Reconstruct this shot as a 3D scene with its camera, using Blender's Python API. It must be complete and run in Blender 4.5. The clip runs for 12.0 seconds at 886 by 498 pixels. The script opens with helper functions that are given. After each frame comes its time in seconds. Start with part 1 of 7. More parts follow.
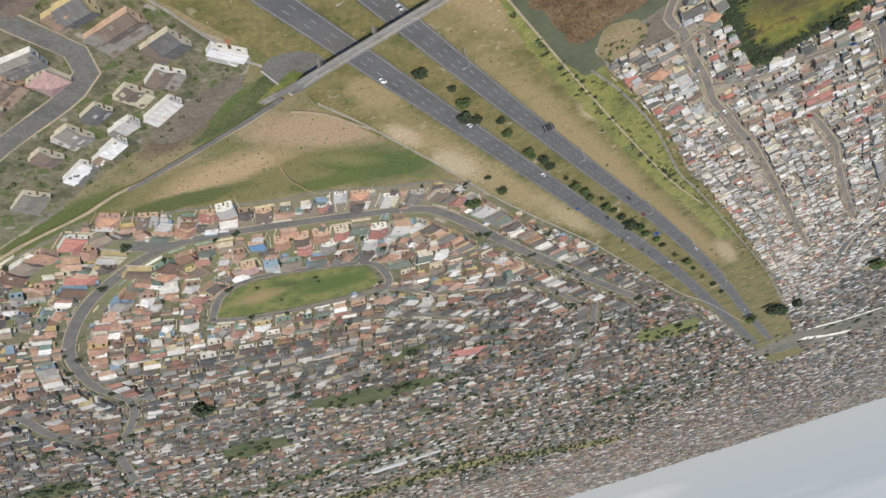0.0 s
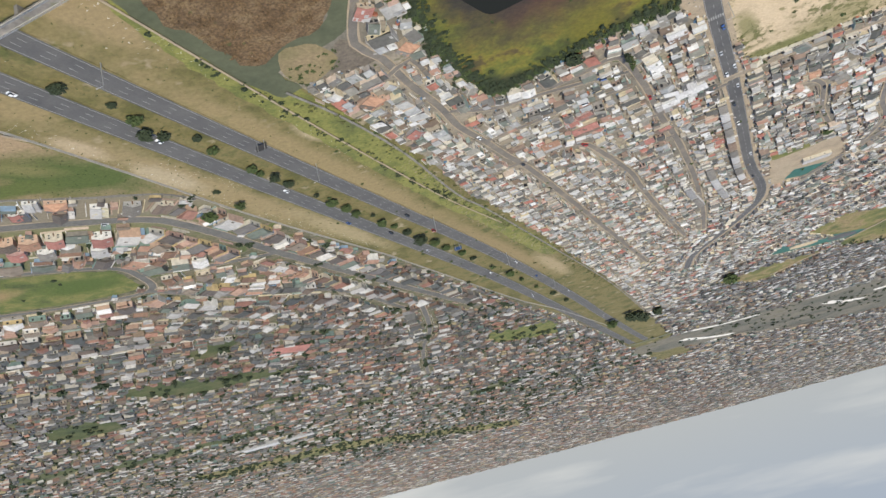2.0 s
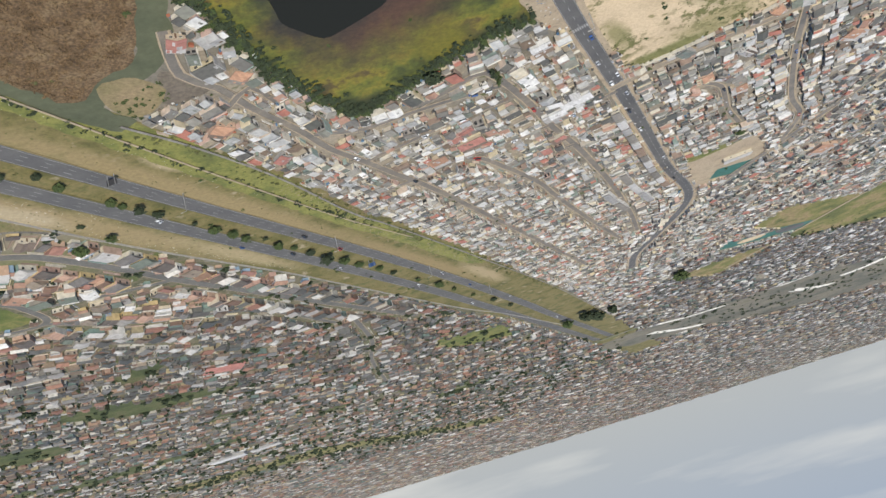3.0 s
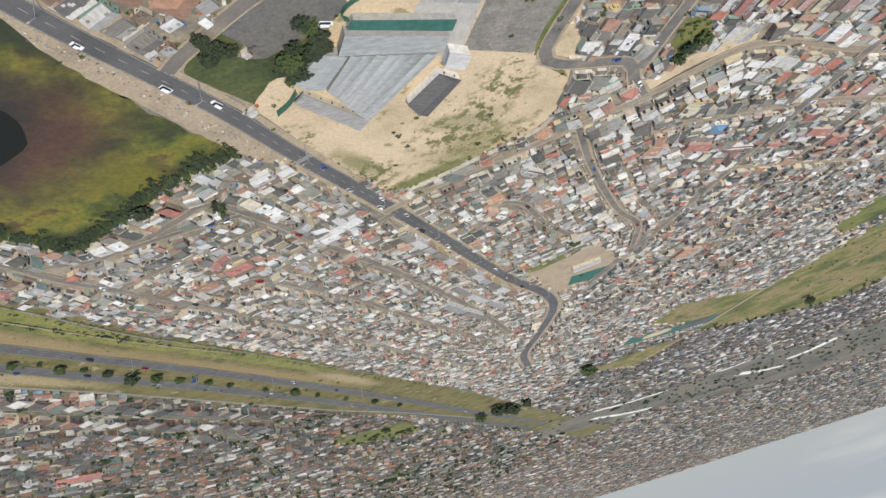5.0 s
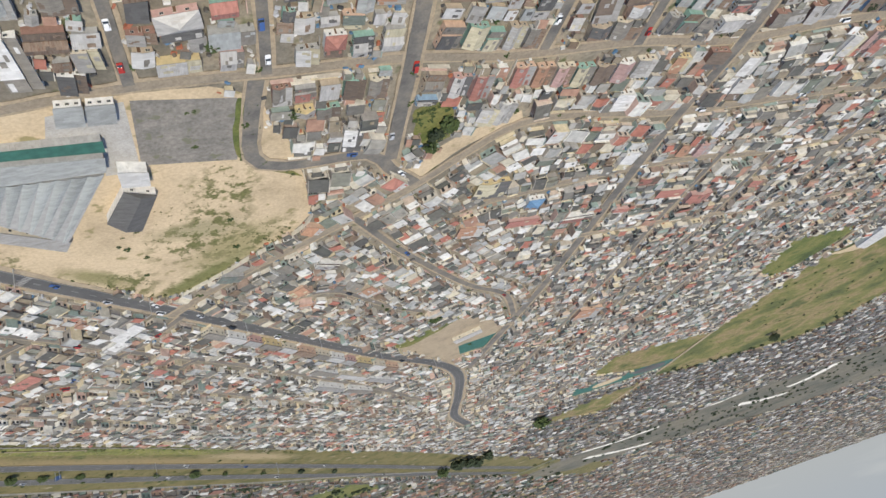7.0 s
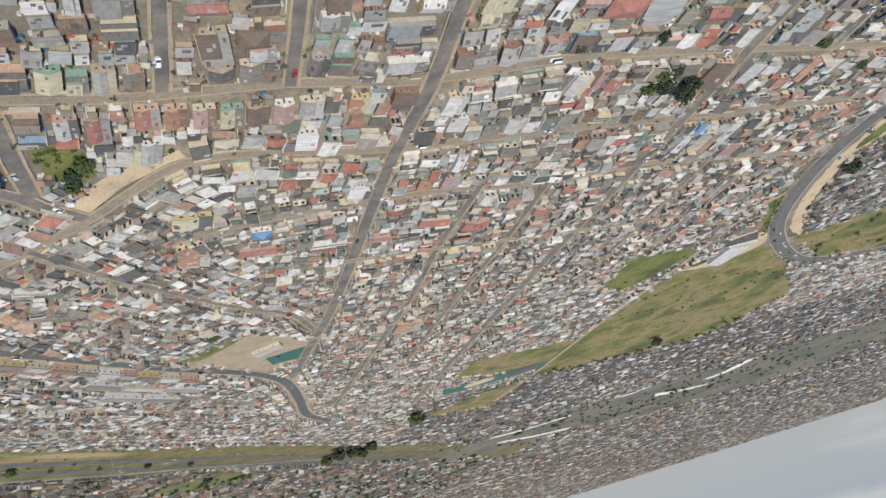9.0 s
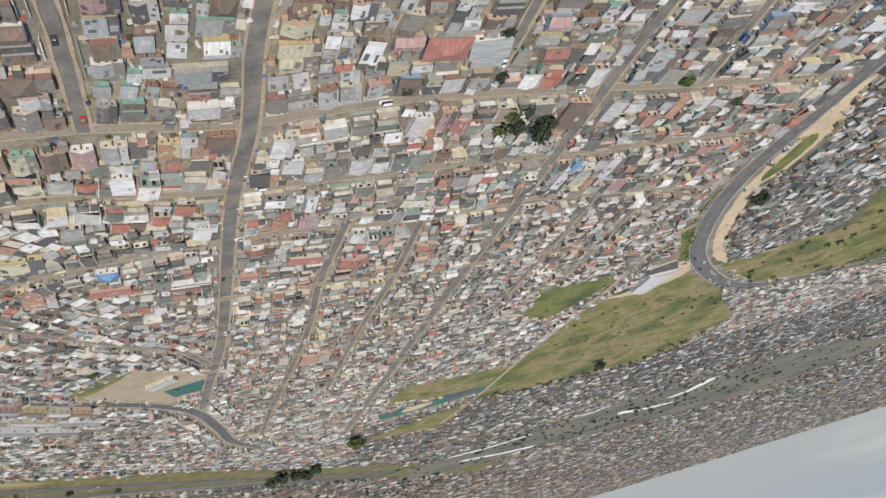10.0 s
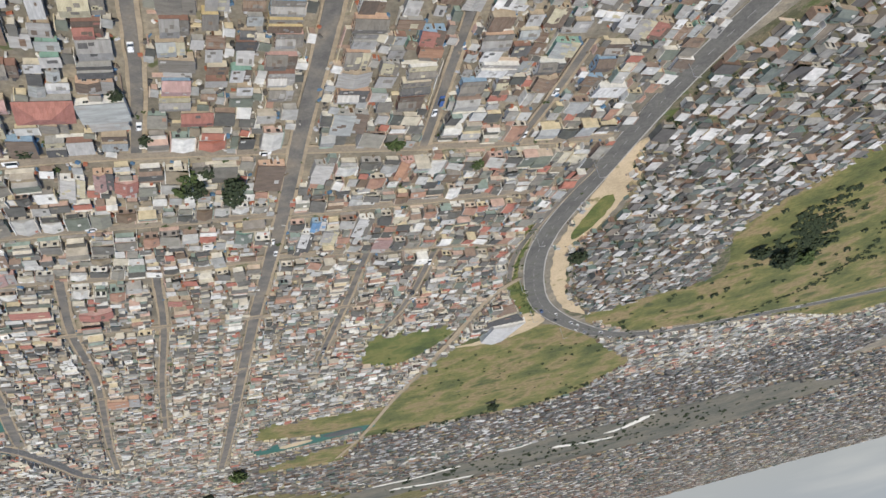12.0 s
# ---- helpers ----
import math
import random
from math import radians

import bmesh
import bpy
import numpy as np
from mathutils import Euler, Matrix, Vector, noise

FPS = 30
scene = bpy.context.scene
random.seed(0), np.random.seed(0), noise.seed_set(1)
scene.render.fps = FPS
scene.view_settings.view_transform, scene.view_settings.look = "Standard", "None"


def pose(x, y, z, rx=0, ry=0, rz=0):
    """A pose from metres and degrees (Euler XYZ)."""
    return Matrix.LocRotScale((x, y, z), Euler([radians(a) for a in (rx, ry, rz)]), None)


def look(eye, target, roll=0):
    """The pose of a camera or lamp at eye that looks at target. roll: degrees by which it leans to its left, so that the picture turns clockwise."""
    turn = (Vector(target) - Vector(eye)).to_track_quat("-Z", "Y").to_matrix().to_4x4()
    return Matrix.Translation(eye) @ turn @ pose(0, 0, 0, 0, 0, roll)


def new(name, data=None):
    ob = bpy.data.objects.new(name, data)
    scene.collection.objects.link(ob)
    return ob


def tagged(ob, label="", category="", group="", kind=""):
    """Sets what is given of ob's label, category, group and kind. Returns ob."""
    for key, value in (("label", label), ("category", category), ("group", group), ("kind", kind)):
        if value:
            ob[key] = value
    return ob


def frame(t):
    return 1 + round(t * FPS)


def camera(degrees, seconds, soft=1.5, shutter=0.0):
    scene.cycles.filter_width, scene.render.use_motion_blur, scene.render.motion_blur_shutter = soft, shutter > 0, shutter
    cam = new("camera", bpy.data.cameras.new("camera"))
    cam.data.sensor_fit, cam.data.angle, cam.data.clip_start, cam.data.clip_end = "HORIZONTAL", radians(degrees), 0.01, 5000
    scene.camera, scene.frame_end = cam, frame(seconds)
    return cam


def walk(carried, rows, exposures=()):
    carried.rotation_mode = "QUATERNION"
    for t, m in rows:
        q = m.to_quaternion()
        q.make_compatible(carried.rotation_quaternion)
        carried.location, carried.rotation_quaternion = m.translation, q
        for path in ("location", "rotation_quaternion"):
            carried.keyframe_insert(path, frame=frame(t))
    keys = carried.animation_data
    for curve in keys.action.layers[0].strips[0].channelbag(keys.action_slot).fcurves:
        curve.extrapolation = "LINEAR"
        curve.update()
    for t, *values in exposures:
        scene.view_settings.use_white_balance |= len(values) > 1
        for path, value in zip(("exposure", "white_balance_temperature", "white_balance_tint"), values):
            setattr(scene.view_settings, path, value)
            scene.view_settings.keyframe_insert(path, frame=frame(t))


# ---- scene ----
cam = camera(58.63, 12.0, soft=1.5)
ROWS = [
    (0.0, -0.000, 0.000, 111.350, -68.585, -16.069, 4.574),
    (0.5, 18.945, -0.117, 110.505, -68.891, -15.228, 4.689),
    (1.0, 37.913, -0.204, 109.528, -69.876, -14.534, 5.334),
    (1.5, 56.899, -0.262, 108.434, -71.596, -14.345, 6.692),
    (2.0, 75.900, -0.296, 107.242, -72.205, -13.850, 9.246),
    (2.5, 94.912, -0.306, 105.965, -73.884, -15.911, 11.966),
    (3.0, 113.931, -0.297, 104.622, -72.645, -16.084, 8.975),
    (3.2, 121.539, -0.289, 104.070, -73.259, -15.431, 9.842),
    (4.8, 182.390, -0.146, 99.481, -70.704, -17.515, 9.464),
    (5.0, 189.990, -0.122, 98.902, -68.138, -16.074, 9.108),
    (5.5, 208.981, -0.057, 97.466, -66.559, -16.149, 9.345),
    (6.0, 227.955, 0.010, 96.061, -65.622, -17.853, 7.797),
    (6.5, 246.907, 0.078, 94.703, -64.155, -16.788, 4.099),
    (7.0, 265.834, 0.142, 93.407, -65.461, -17.621, 4.895),
    (7.5, 284.731, 0.201, 92.190, -68.989, -15.934, 7.887),
    (7.7, 292.280, 0.222, 91.729, -69.090, -15.841, 7.647),
    (9.3, 352.453, 0.319, 88.715, -68.867, -15.855, 6.637),
    (9.5, 359.942, 0.320, 88.438, -68.854, -15.892, 6.938),
    (10.0, 378.631, 0.307, 87.860, -68.459, -15.733, 7.041),
    (10.5, 397.266, 0.272, 87.459, -68.120, -15.530, 7.403),
    (11.0, 415.843, 0.210, 87.250, -67.733, -15.984, 8.300),
    (11.5, 434.359, 0.121, 87.251, -66.298, -15.213, 7.976),
    (12.0, 452.808, 0.000, 87.476, -67.780, -13.525, 7.342),
]
walk(cam, [(t, pose(x, y, z, rx, ry, rz)) for t, x, y, z, rx, ry, rz in ROWS], exposures=((0.0, 0.93, 7080, 6.5), (12.0, 0.74, 7080, 6.5)))

# ---- light: hazy sun behind the camera, bright sky ----
SUN_EL, SUN_AZ = radians(50), math.atan2(-0.12, 0.99)     # azimuth from +y towards +x
world = bpy.data.worlds.new("sky")
scene.world = world
world.use_nodes = True
wn = world.node_tree
sky = wn.nodes.new("ShaderNodeTexSky")
sky.sky_type, sky.sun_disc = "NISHITA", False
sky.sun_elevation, sky.sun_rotation = SUN_EL, SUN_AZ
sky.altitude, sky.air_density, sky.dust_density, sky.ozone_density = 1500, 1.0, 0.4, 3.0
wn.nodes["Background"].inputs["Strength"].default_value = 0.11
cool = wn.nodes.new("ShaderNodeMix")
cool.data_type, cool.blend_type = "RGBA", "MULTIPLY"
cool.inputs[0].default_value, cool.inputs[7].default_value = 1.0, (0.95, 0.96, 1.04, 1)
wn.links.new(sky.outputs[0], cool.inputs[6])
wn.links.new(cool.outputs[2], wn.nodes["Background"].inputs[0])
sun = new("sun", bpy.data.lights.new("sun", "SUN"))
sun.data.energy, sun.data.angle, sun.data.color = 2.5, radians(5.0), (1.0, 0.955, 0.88)
sun_dir = Vector((math.sin(SUN_AZ) * math.cos(SUN_EL), math.cos(SUN_AZ) * math.cos(SUN_EL), math.sin(SUN_EL)))
sun.matrix_basis = look(sun_dir * 300, (0, 0, 0))

# the hazy sky over the horizon: a far ring, pale at its foot and bluer above, with streaks of thin cloud
haze = bpy.data.materials.new("hazy_distance")
haze.use_nodes = True
hn, hl = haze.node_tree.nodes, haze.node_tree.links
hn.remove(hn["Principled BSDF"])
glow = hn.new("ShaderNodeEmission")
hl.new(glow.outputs[0], hn["Material Output"].inputs[0])
where = hn.new("ShaderNodeNewGeometry").outputs["Position"]
split = hn.new("ShaderNodeSeparateXYZ")
hl.new(where, split.inputs[0])
height = hn.new("ShaderNodeMapRange")
height.inputs["From Max"].default_value = 1500.0
hl.new(split.outputs["Z"], height.inputs["Value"])
shade = hn.new("ShaderNodeValToRGB")
for stop, (at, c) in zip((*shade.color_ramp.elements, shade.color_ramp.elements.new(0.2)), ((0.0, (0.25, 0.27, 0.3)), (0.2, (0.2, 0.245, 0.325)), (1.0, (0.14, 0.205, 0.34)))):
    stop.position, stop.color = at, (*c, 1)
hl.new(height.outputs[0], shade.inputs[0])
stretch = hn.new("ShaderNodeMapping")
stretch.inputs["Scale"].default_value = (0.0006, 0.0006, 0.004)
hl.new(where, stretch.inputs[0])
streak = hn.new("ShaderNodeTexNoise")
streak.inputs["Scale"].default_value, streak.inputs["Detail"].default_value = 1.4, 5.0
hl.new(stretch.outputs[0], streak.inputs["Vector"])
thin = hn.new("ShaderNodeMapRange")
thin.inputs["From Min"].default_value, thin.inputs["From Max"].default_value, thin.inputs["To Max"].default_value = 0.5, 0.8, 0.7
hl.new(streak.outputs["Fac"], thin.inputs["Value"])
veil = hn.new("ShaderNodeMix")
veil.data_type = "RGBA"
veil.inputs[7].default_value = (0.4, 0.41, 0.43, 1)
hl.new(thin.outputs[0], veil.inputs[0])
hl.new(shade.outputs[0], veil.inputs[6])
hl.new(veil.outputs[2], glow.inputs[0])
bm = bmesh.new()
ring = [[bm.verts.new((226 + 4450 * math.cos(a), 4450 * math.sin(a), z)) for a in np.arange(96) * 2 * math.pi / 96] for z in (-20, 1500)]
for i in range(96):
    j = (i + 1) % 96
    bm.faces.new((ring[0][j], ring[0][i], ring[1][i], ring[1][j]))
data = bpy.data.meshes.new("backdrop")
bm.to_mesh(data)
bm.free()
data.materials.append(haze)
tagged(new("backdrop", data), "pale blue hazy sky with thin cloud over the horizon", "sky", kind="structure")


# ---- materials ----
def nodes_of(name, rough=0.9, metal=0.0):
    m = bpy.data.materials.new(name)
    m.use_nodes = True
    b = m.node_tree.nodes["Principled BSDF"]
    b.inputs["Roughness"].default_value, b.inputs["Metallic"].default_value = rough, metal
    return m, m.node_tree.nodes, m.node_tree.links, b


def place(n, local=False):
    if local:
        return n.new("ShaderNodeTexCoord").outputs["Object"]
    return n.new("ShaderNodeNewGeometry").outputs["Position"]


def noise_of(n, l, where, scale, detail=4.0, rough=0.6, stretch=None):
    if stretch:
        mp = n.new("ShaderNodeMapping")
        mp.inputs["Scale"].default_value = stretch
        l.new(where, mp.inputs[0])
        where = mp.outputs[0]
    t = n.new("ShaderNodeTexNoise")
    t.inputs["Scale"].default_value, t.inputs["Detail"].default_value, t.inputs["Roughness"].default_value = scale, detail, rough
    l.new(where, t.inputs["Vector"])
    return t.outputs["Fac"]


def ramp_of(n, l, fac, stops, kind="LINEAR"):
    r = n.new("ShaderNodeValToRGB")
    r.color_ramp.interpolation = kind
    e = r.color_ramp.elements
    while len(e) < len(stops):
        e.new(0.5)
    for el, (at, c) in zip(e, stops):
        el.position, el.color = at, (*c, 1)
    l.new(fac, r.inputs[0])
    return r.outputs[0]


def mixed(n, l, fac, a, b, mode="MIX"):
    x = n.new("ShaderNodeMix")
    x.data_type, x.blend_type = "RGBA", mode
    for sock, v in ((x.inputs[0], fac), (x.inputs[6], a), (x.inputs[7], b)):
        if isinstance(v, (int, float)):
            sock.default_value = v
        elif isinstance(v, tuple):
            sock.default_value = (*v, 1)
        else:
            l.new(v, sock)
    return x.outputs[2]


def bumped(n, l, b, fac, strength, dist=0.1):
    k = n.new("ShaderNodeBump")
    k.inputs["Strength"].default_value, k.inputs["Distance"].default_value = strength, dist
    l.new(fac, k.inputs["Height"])
    l.new(k.outputs[0], b.inputs["Normal"])


def blot(n, l, w, x, y, rx, ry, turn=0.0, soft=0.5):
    """1 inside an oval about (x, y), 0 outside, with a frayed soft edge."""
    mp = n.new("ShaderNodeMapping")
    mp.vector_type = "TEXTURE"
    mp.inputs["Location"].default_value, mp.inputs["Rotation"].default_value, mp.inputs["Scale"].default_value = (x, y, 0), (0, 0, radians(turn)), (rx, ry, 1e6)
    l.new(w, mp.inputs[0])
    d = n.new("ShaderNodeVectorMath")
    d.operation = "LENGTH"
    l.new(mp.outputs[0], d.inputs[0])
    add = n.new("ShaderNodeMath")
    add.operation = "MULTIPLY_ADD"
    add.inputs[1].default_value = 1.3
    l.new(noise_of(n, l, w, 0.12, 6, 0.65), add.inputs[0])
    l.new(d.outputs["Value"], add.inputs[2])
    r = n.new("ShaderNodeMapRange")
    r.inputs["From Min"].default_value, r.inputs["From Max"].default_value = 1.65 - soft * 0.5, 1.65 + soft * 0.5
    r.inputs["To Min"].default_value, r.inputs["To Max"].default_value = 1.0, 0.0
    l.new(add.outputs[0], r.inputs["Value"])
    return r.outputs[0]


def earth(name, big, fine, big_scale, fine_scale, rough=0.95, amount=0.5, bump=0.3, stretch=None, spots=None, blots=(), weeds=None):
    """Ground cover: wide patches of colour, broken by fine grain, with scattered spots and ragged weeds."""
    m, n, l, b = nodes_of(name, rough)
    w = place(n)
    c1 = ramp_of(n, l, noise_of(n, l, w, big_scale, 6, 0.62, stretch), big)
    f = noise_of(n, l, w, fine_scale, 5, 0.7, stretch)
    c2 = ramp_of(n, l, f, fine)
    c = mixed(n, l, amount, c1, c2, "OVERLAY")
    if spots:
        at, scale, colour = spots
        s = ramp_of(n, l, noise_of(n, l, w, scale, 3, 0.55), [(at, (0, 0, 0)), (at + 0.05, (1, 1, 1))])
        c = mixed(n, l, s, c, colour)
    for colour, *oval in blots:
        c = mixed(n, l, blot(n, l, w, *oval), c, mixed(n, l, amount * 0.8, colour, c2, "OVERLAY"))
    if weeds:
        colour, scale, ovals = weeds
        ragged = ramp_of(n, l, noise_of(n, l, w, scale, 5, 0.65), [(0.49, (0, 0, 0)), (0.56, (1, 1, 1))])
        for oval in ovals:
            grown = mixed(n, l, 1.0, ragged, blot(n, l, w, *oval), "MULTIPLY")
            c = mixed(n, l, grown, c, mixed(n, l, 0.6, colour, c2, "OVERLAY"))
    l.new(c, b.inputs["Base Color"])
    bumped(n, l, b, f, bump, 0.4)
    return m


GREYS = [(0.3, (0.25, 0.25, 0.25)), (0.7, (0.75, 0.75, 0.75))]
SOIL = earth("township_soil", [(0.3, (0.12, 0.108, 0.085)), (0.48, (0.185, 0.163, 0.127)), (0.6, (0.29, 0.245, 0.18)), (0.75, (0.13, 0.125, 0.075))], GREYS, 0.06, 0.9, amount=0.6, spots=(0.62, 0.12, (0.09, 0.1, 0.045)))
DRY = earth("dry_grass", [(0.32, (0.065, 0.069, 0.019)), (0.44, (0.12, 0.107, 0.034)), (0.55, (0.176, 0.142, 0.056)), (0.66, (0.082, 0.09, 0.026))], [(0.25, (0.2, 0.2, 0.2)), (0.75, (0.76, 0.76, 0.76))], 0.07, 0.75, amount=0.55, spots=(0.63, 0.11, (0.284, 0.232, 0.146)),
            blots=[((0.25, 0.19, 0.09), 104, -232, 90, 5, -54.5, 0.9), ((0.24, 0.18, 0.085), 190, -352, 70, 4.5, -54.5, 0.9), ((0.26, 0.2, 0.1), 68, -236, 60, 6, -54.5, 0.9), ((0.36, 0.29, 0.18), 55, -222, 14, 4, -55, 0.8), ((0.36, 0.28, 0.17), 36, -196, 9, 3, -55, 0.8), ((0.34, 0.27, 0.16), 96, -205, 7, 2.5, -55, 0.8), ((0.27, 0.2, 0.1), 50, -140, 22, 6, -55, 0.8), ((0.18, 0.19, 0.03), 120, -232, 60, 4, -55, 0.8), ((0.25, 0.19, 0.09), 28, -172, 10, 5, -50), ((0.3, 0.24, 0.13), 110, -290, 30, 4, -55, 0.9), ((0.32, 0.25, 0.14), 232, -400, 30, 4, -56, 0.9), ((0.34, 0.27, 0.16), 190, -330, 10, 3, -55, 0.8)])
BANK = earth("bank_grass", [(0.34, (0.084, 0.096, 0.03)), (0.46, (0.138, 0.146, 0.038)), (0.55, (0.204, 0.198, 0.054)), (0.66, (0.114, 0.12, 0.036))], GREYS, 0.08, 1.2, amount=0.6)
PARK = earth("shaded_park_grass", [(0.34, (0.03, 0.042, 0.016)), (0.5, (0.065, 0.08, 0.025)), (0.62, (0.1, 0.095, 0.04)), (0.7, (0.045, 0.06, 0.02))], GREYS, 0.05, 0.8, amount=0.6)
LOT = earth("worn_lot", [(0.3, (0.085, 0.082, 0.076)), (0.55, (0.135, 0.128, 0.115)), (0.7, (0.095, 0.095, 0.07))], GREYS, 0.1, 1.2, amount=0.5)
GREEN = earth("green_grass", [(0.34, (0.05, 0.07, 0.02)), (0.46, (0.1, 0.12, 0.03)), (0.56, (0.17, 0.16, 0.05)), (0.66, (0.075, 0.095, 0.027))], GREYS, 0.07, 1.4, amount=0.6, blots=[((0.24, 0.175, 0.08), -19, -296, 9, 5, 15, 0.9), ((0.07, 0.1, 0.02), 10, -300, 14, 8, 0, 0.8)])
FIELD = earth("waste_field", [(0.28, (0.075, 0.09, 0.03)), (0.42, (0.13, 0.125, 0.045)), (0.52, (0.2, 0.16, 0.08)), (0.7, (0.26, 0.19, 0.11))], GREYS, 0.05, 1.1, amount=0.55,
              blots=[((0.15, 0.13, 0.05), -12, -203, 40, 14, 0), ((0.3, 0.215, 0.125), 12, -184, 19, 8, -25), ((0.33, 0.235, 0.13), -15, -196, 18, 6, 15, 0.8), ((0.07, 0.095, 0.022), 30, -211, 20, 9, -30), ((0.085, 0.105, 0.025), 14, -214, 12, 4, 0), ((0.075, 0.1, 0.025), -8, -168, 14, 5, 45), ((0.08, 0.1, 0.025), -62, -205, 22, 6, 30), ((0.115, 0.085, 0.055), -22, -171, 13, 6, 38), ((0.075, 0.09, 0.025), -30, -207, 20, 4, 5), ((0.15, 0.14, 0.05), 20, -203, 9, 3, -30, 1.0)])
MEADOW = earth("far_meadow", [(0.34, (0.06, 0.075, 0.022)), (0.43, (0.11, 0.115, 0.035)), (0.5, (0.165, 0.155, 0.048)), (0.555, (0.25, 0.18, 0.095)), (0.61, (0.135, 0.13, 0.04)), (0.68, (0.06, 0.075, 0.025))], GREYS, 0.035, 0.5, amount=0.7, spots=(0.66, 0.06, (0.06, 0.075, 0.025)))
MARSH = earth("marsh_algae", [(0.34, (0.035, 0.04, 0.012)), (0.43, (0.07, 0.08, 0.014)), (0.5, (0.125, 0.125, 0.018)), (0.56, (0.17, 0.14, 0.02)), (0.62, (0.085, 0.06, 0.02)), (0.7, (0.04, 0.045, 0.014))], GREYS, 0.07, 0.7, amount=0.7, rough=0.75, bump=0.15,
              blots=[((0.028, 0.036, 0.014), 152, -194, 22, 7, 10, 0.7), ((0.025, 0.032, 0.012), 184, -170, 14, 6, 40, 0.7), ((0.13, 0.115, 0.014), 170, -166, 7, 9, 40, 0.8), ((0.075, 0.038, 0.022), 152, -146, 22, 17, 60, 1.0),
                     ((0.022, 0.022, 0.016), 142, -138, 21, 15, 65, 0.7), ((0.03, 0.036, 0.014), 163, -112, 8, 12, 30, 0.7), ((0.03, 0.036, 0.014), 122, -166, 12, 4, -50, 0.7)])
GARDEN = earth("garden_ground", [(0.3, (0.05, 0.055, 0.03)), (0.44, (0.085, 0.085, 0.045)), (0.53, (0.16, 0.135, 0.09)), (0.6, (0.07, 0.09, 0.028)), (0.8, (0.1, 0.12, 0.035))], GREYS, 0.16, 1.0, amount=0.6, spots=(0.64, 0.2, (0.26, 0.24, 0.2)),
               blots=[((0.15, 0.15, 0.075), -30, -240, 120, 34, 0, 0.9), ((0.2, 0.17, 0.12), 20, -232, 60, 9, -8, 0.9)])
BARE = earth("dark_bare_ground", [(0.3, (0.06, 0.065, 0.045)), (0.45, (0.115, 0.11, 0.085)), (0.6, (0.17, 0.15, 0.11)), (0.75, (0.08, 0.085, 0.04))], GREYS, 0.02, 0.2, amount=0.6)
BROWN = earth("brown_earth", [(0.3, (0.2, 0.14, 0.075)), (0.55, (0.28, 0.2, 0.115)), (0.75, (0.16, 0.14, 0.06))], GREYS, 0.06, 1.0, amount=0.5)
BROWN_YARD = earth("trodden_earth", [(0.3, (0.1, 0.085, 0.065)), (0.55, (0.15, 0.122, 0.092)), (0.75, (0.09, 0.09, 0.05))], GREYS, 0.1, 0.9, amount=0.6)
REED = earth("dry_reeds", [(0.3, (0.096, 0.06, 0.028)), (0.5, (0.176, 0.112, 0.056)), (0.7, (0.24, 0.168, 0.092))], [(0.3, (0.08, 0.08, 0.08)), (0.7, (0.72, 0.72, 0.72))], 0.2, 1.6, amount=0.8, bump=1.0)
SAND = earth("pale_sand", [(0.3, (0.4, 0.31, 0.2)), (0.6, (0.54, 0.42, 0.275)), (0.8, (0.46, 0.36, 0.24))], GREYS, 0.06, 1.3, amount=0.35, spots=(0.62, 0.16, (0.26, 0.22, 0.11)),
             blots=[((0.3, 0.25, 0.13), 256, -178, 12, 6, 35, 0.9), ((0.16, 0.16, 0.06), 246, -191, 16, 3, 30, 0.9), ((0.32, 0.27, 0.16), 250, -166, 8, 4, 0, 0.9), ((0.24, 0.21, 0.1), 224, -178, 8, 3, -50, 0.9), ((0.1, 0.13, 0.03), 334, -318, 9, 4, -40, 0.6)],
             weeds=((0.13, 0.125, 0.045), 0.28, [(257, -158, 7, 22, -18, 0.8), (248, -170, 11, 8, 30, 0.8), (264, -176, 8, 5, 30, 0.8), (229, -185, 8, 7, -50, 0.8), (246, -190, 14, 4, 32, 0.8), (209, -161, 6, 4, -50, 0.8)]))
DUNE = earth("white_sand", [(0.3, (0.62, 0.58, 0.5)), (0.7, (0.75, 0.72, 0.66))], GREYS, 0.05, 0.7, amount=0.2)
VERGE = earth("sandy_verge", [(0.3, (0.25, 0.2, 0.14)), (0.55, (0.36, 0.285, 0.195)), (0.75, (0.22, 0.185, 0.125))], GREYS, 0.12, 1.5, amount=0.45)
TARMAC = earth("worn_asphalt", [(0.3, (0.07, 0.069, 0.068)), (0.7, (0.118, 0.113, 0.107))], GREYS, 0.08, 2.5, amount=0.3, rough=0.85, bump=0.1)
STREET = earth("dusty_street", [(0.3, (0.115, 0.105, 0.095)), (0.55, (0.17, 0.15, 0.125)), (0.72, (0.27, 0.22, 0.16))], GREYS, 0.09, 2.0, amount=0.35, rough=0.9, bump=0.1)
COURT = earth("grey_court", [(0.3, (0.14, 0.13, 0.115)), (0.5, (0.2, 0.183, 0.16)), (0.7, (0.255, 0.232, 0.2))], GREYS, 0.2, 1.2, amount=0.6, spots=(0.6, 0.3, (0.15, 0.145, 0.1)))
CONCRETE = earth("concrete", [(0.3, (0.33, 0.31, 0.28)), (0.7, (0.43, 0.41, 0.38))], GREYS, 0.3, 3.0, amount=0.4, rough=0.85, bump=0.1)
BRIDGE = earth("weathered_concrete", [(0.3, (0.15, 0.142, 0.13)), (0.7, (0.22, 0.21, 0.19))], GREYS, 0.3, 2.0, amount=0.45, rough=0.9, bump=0.1)
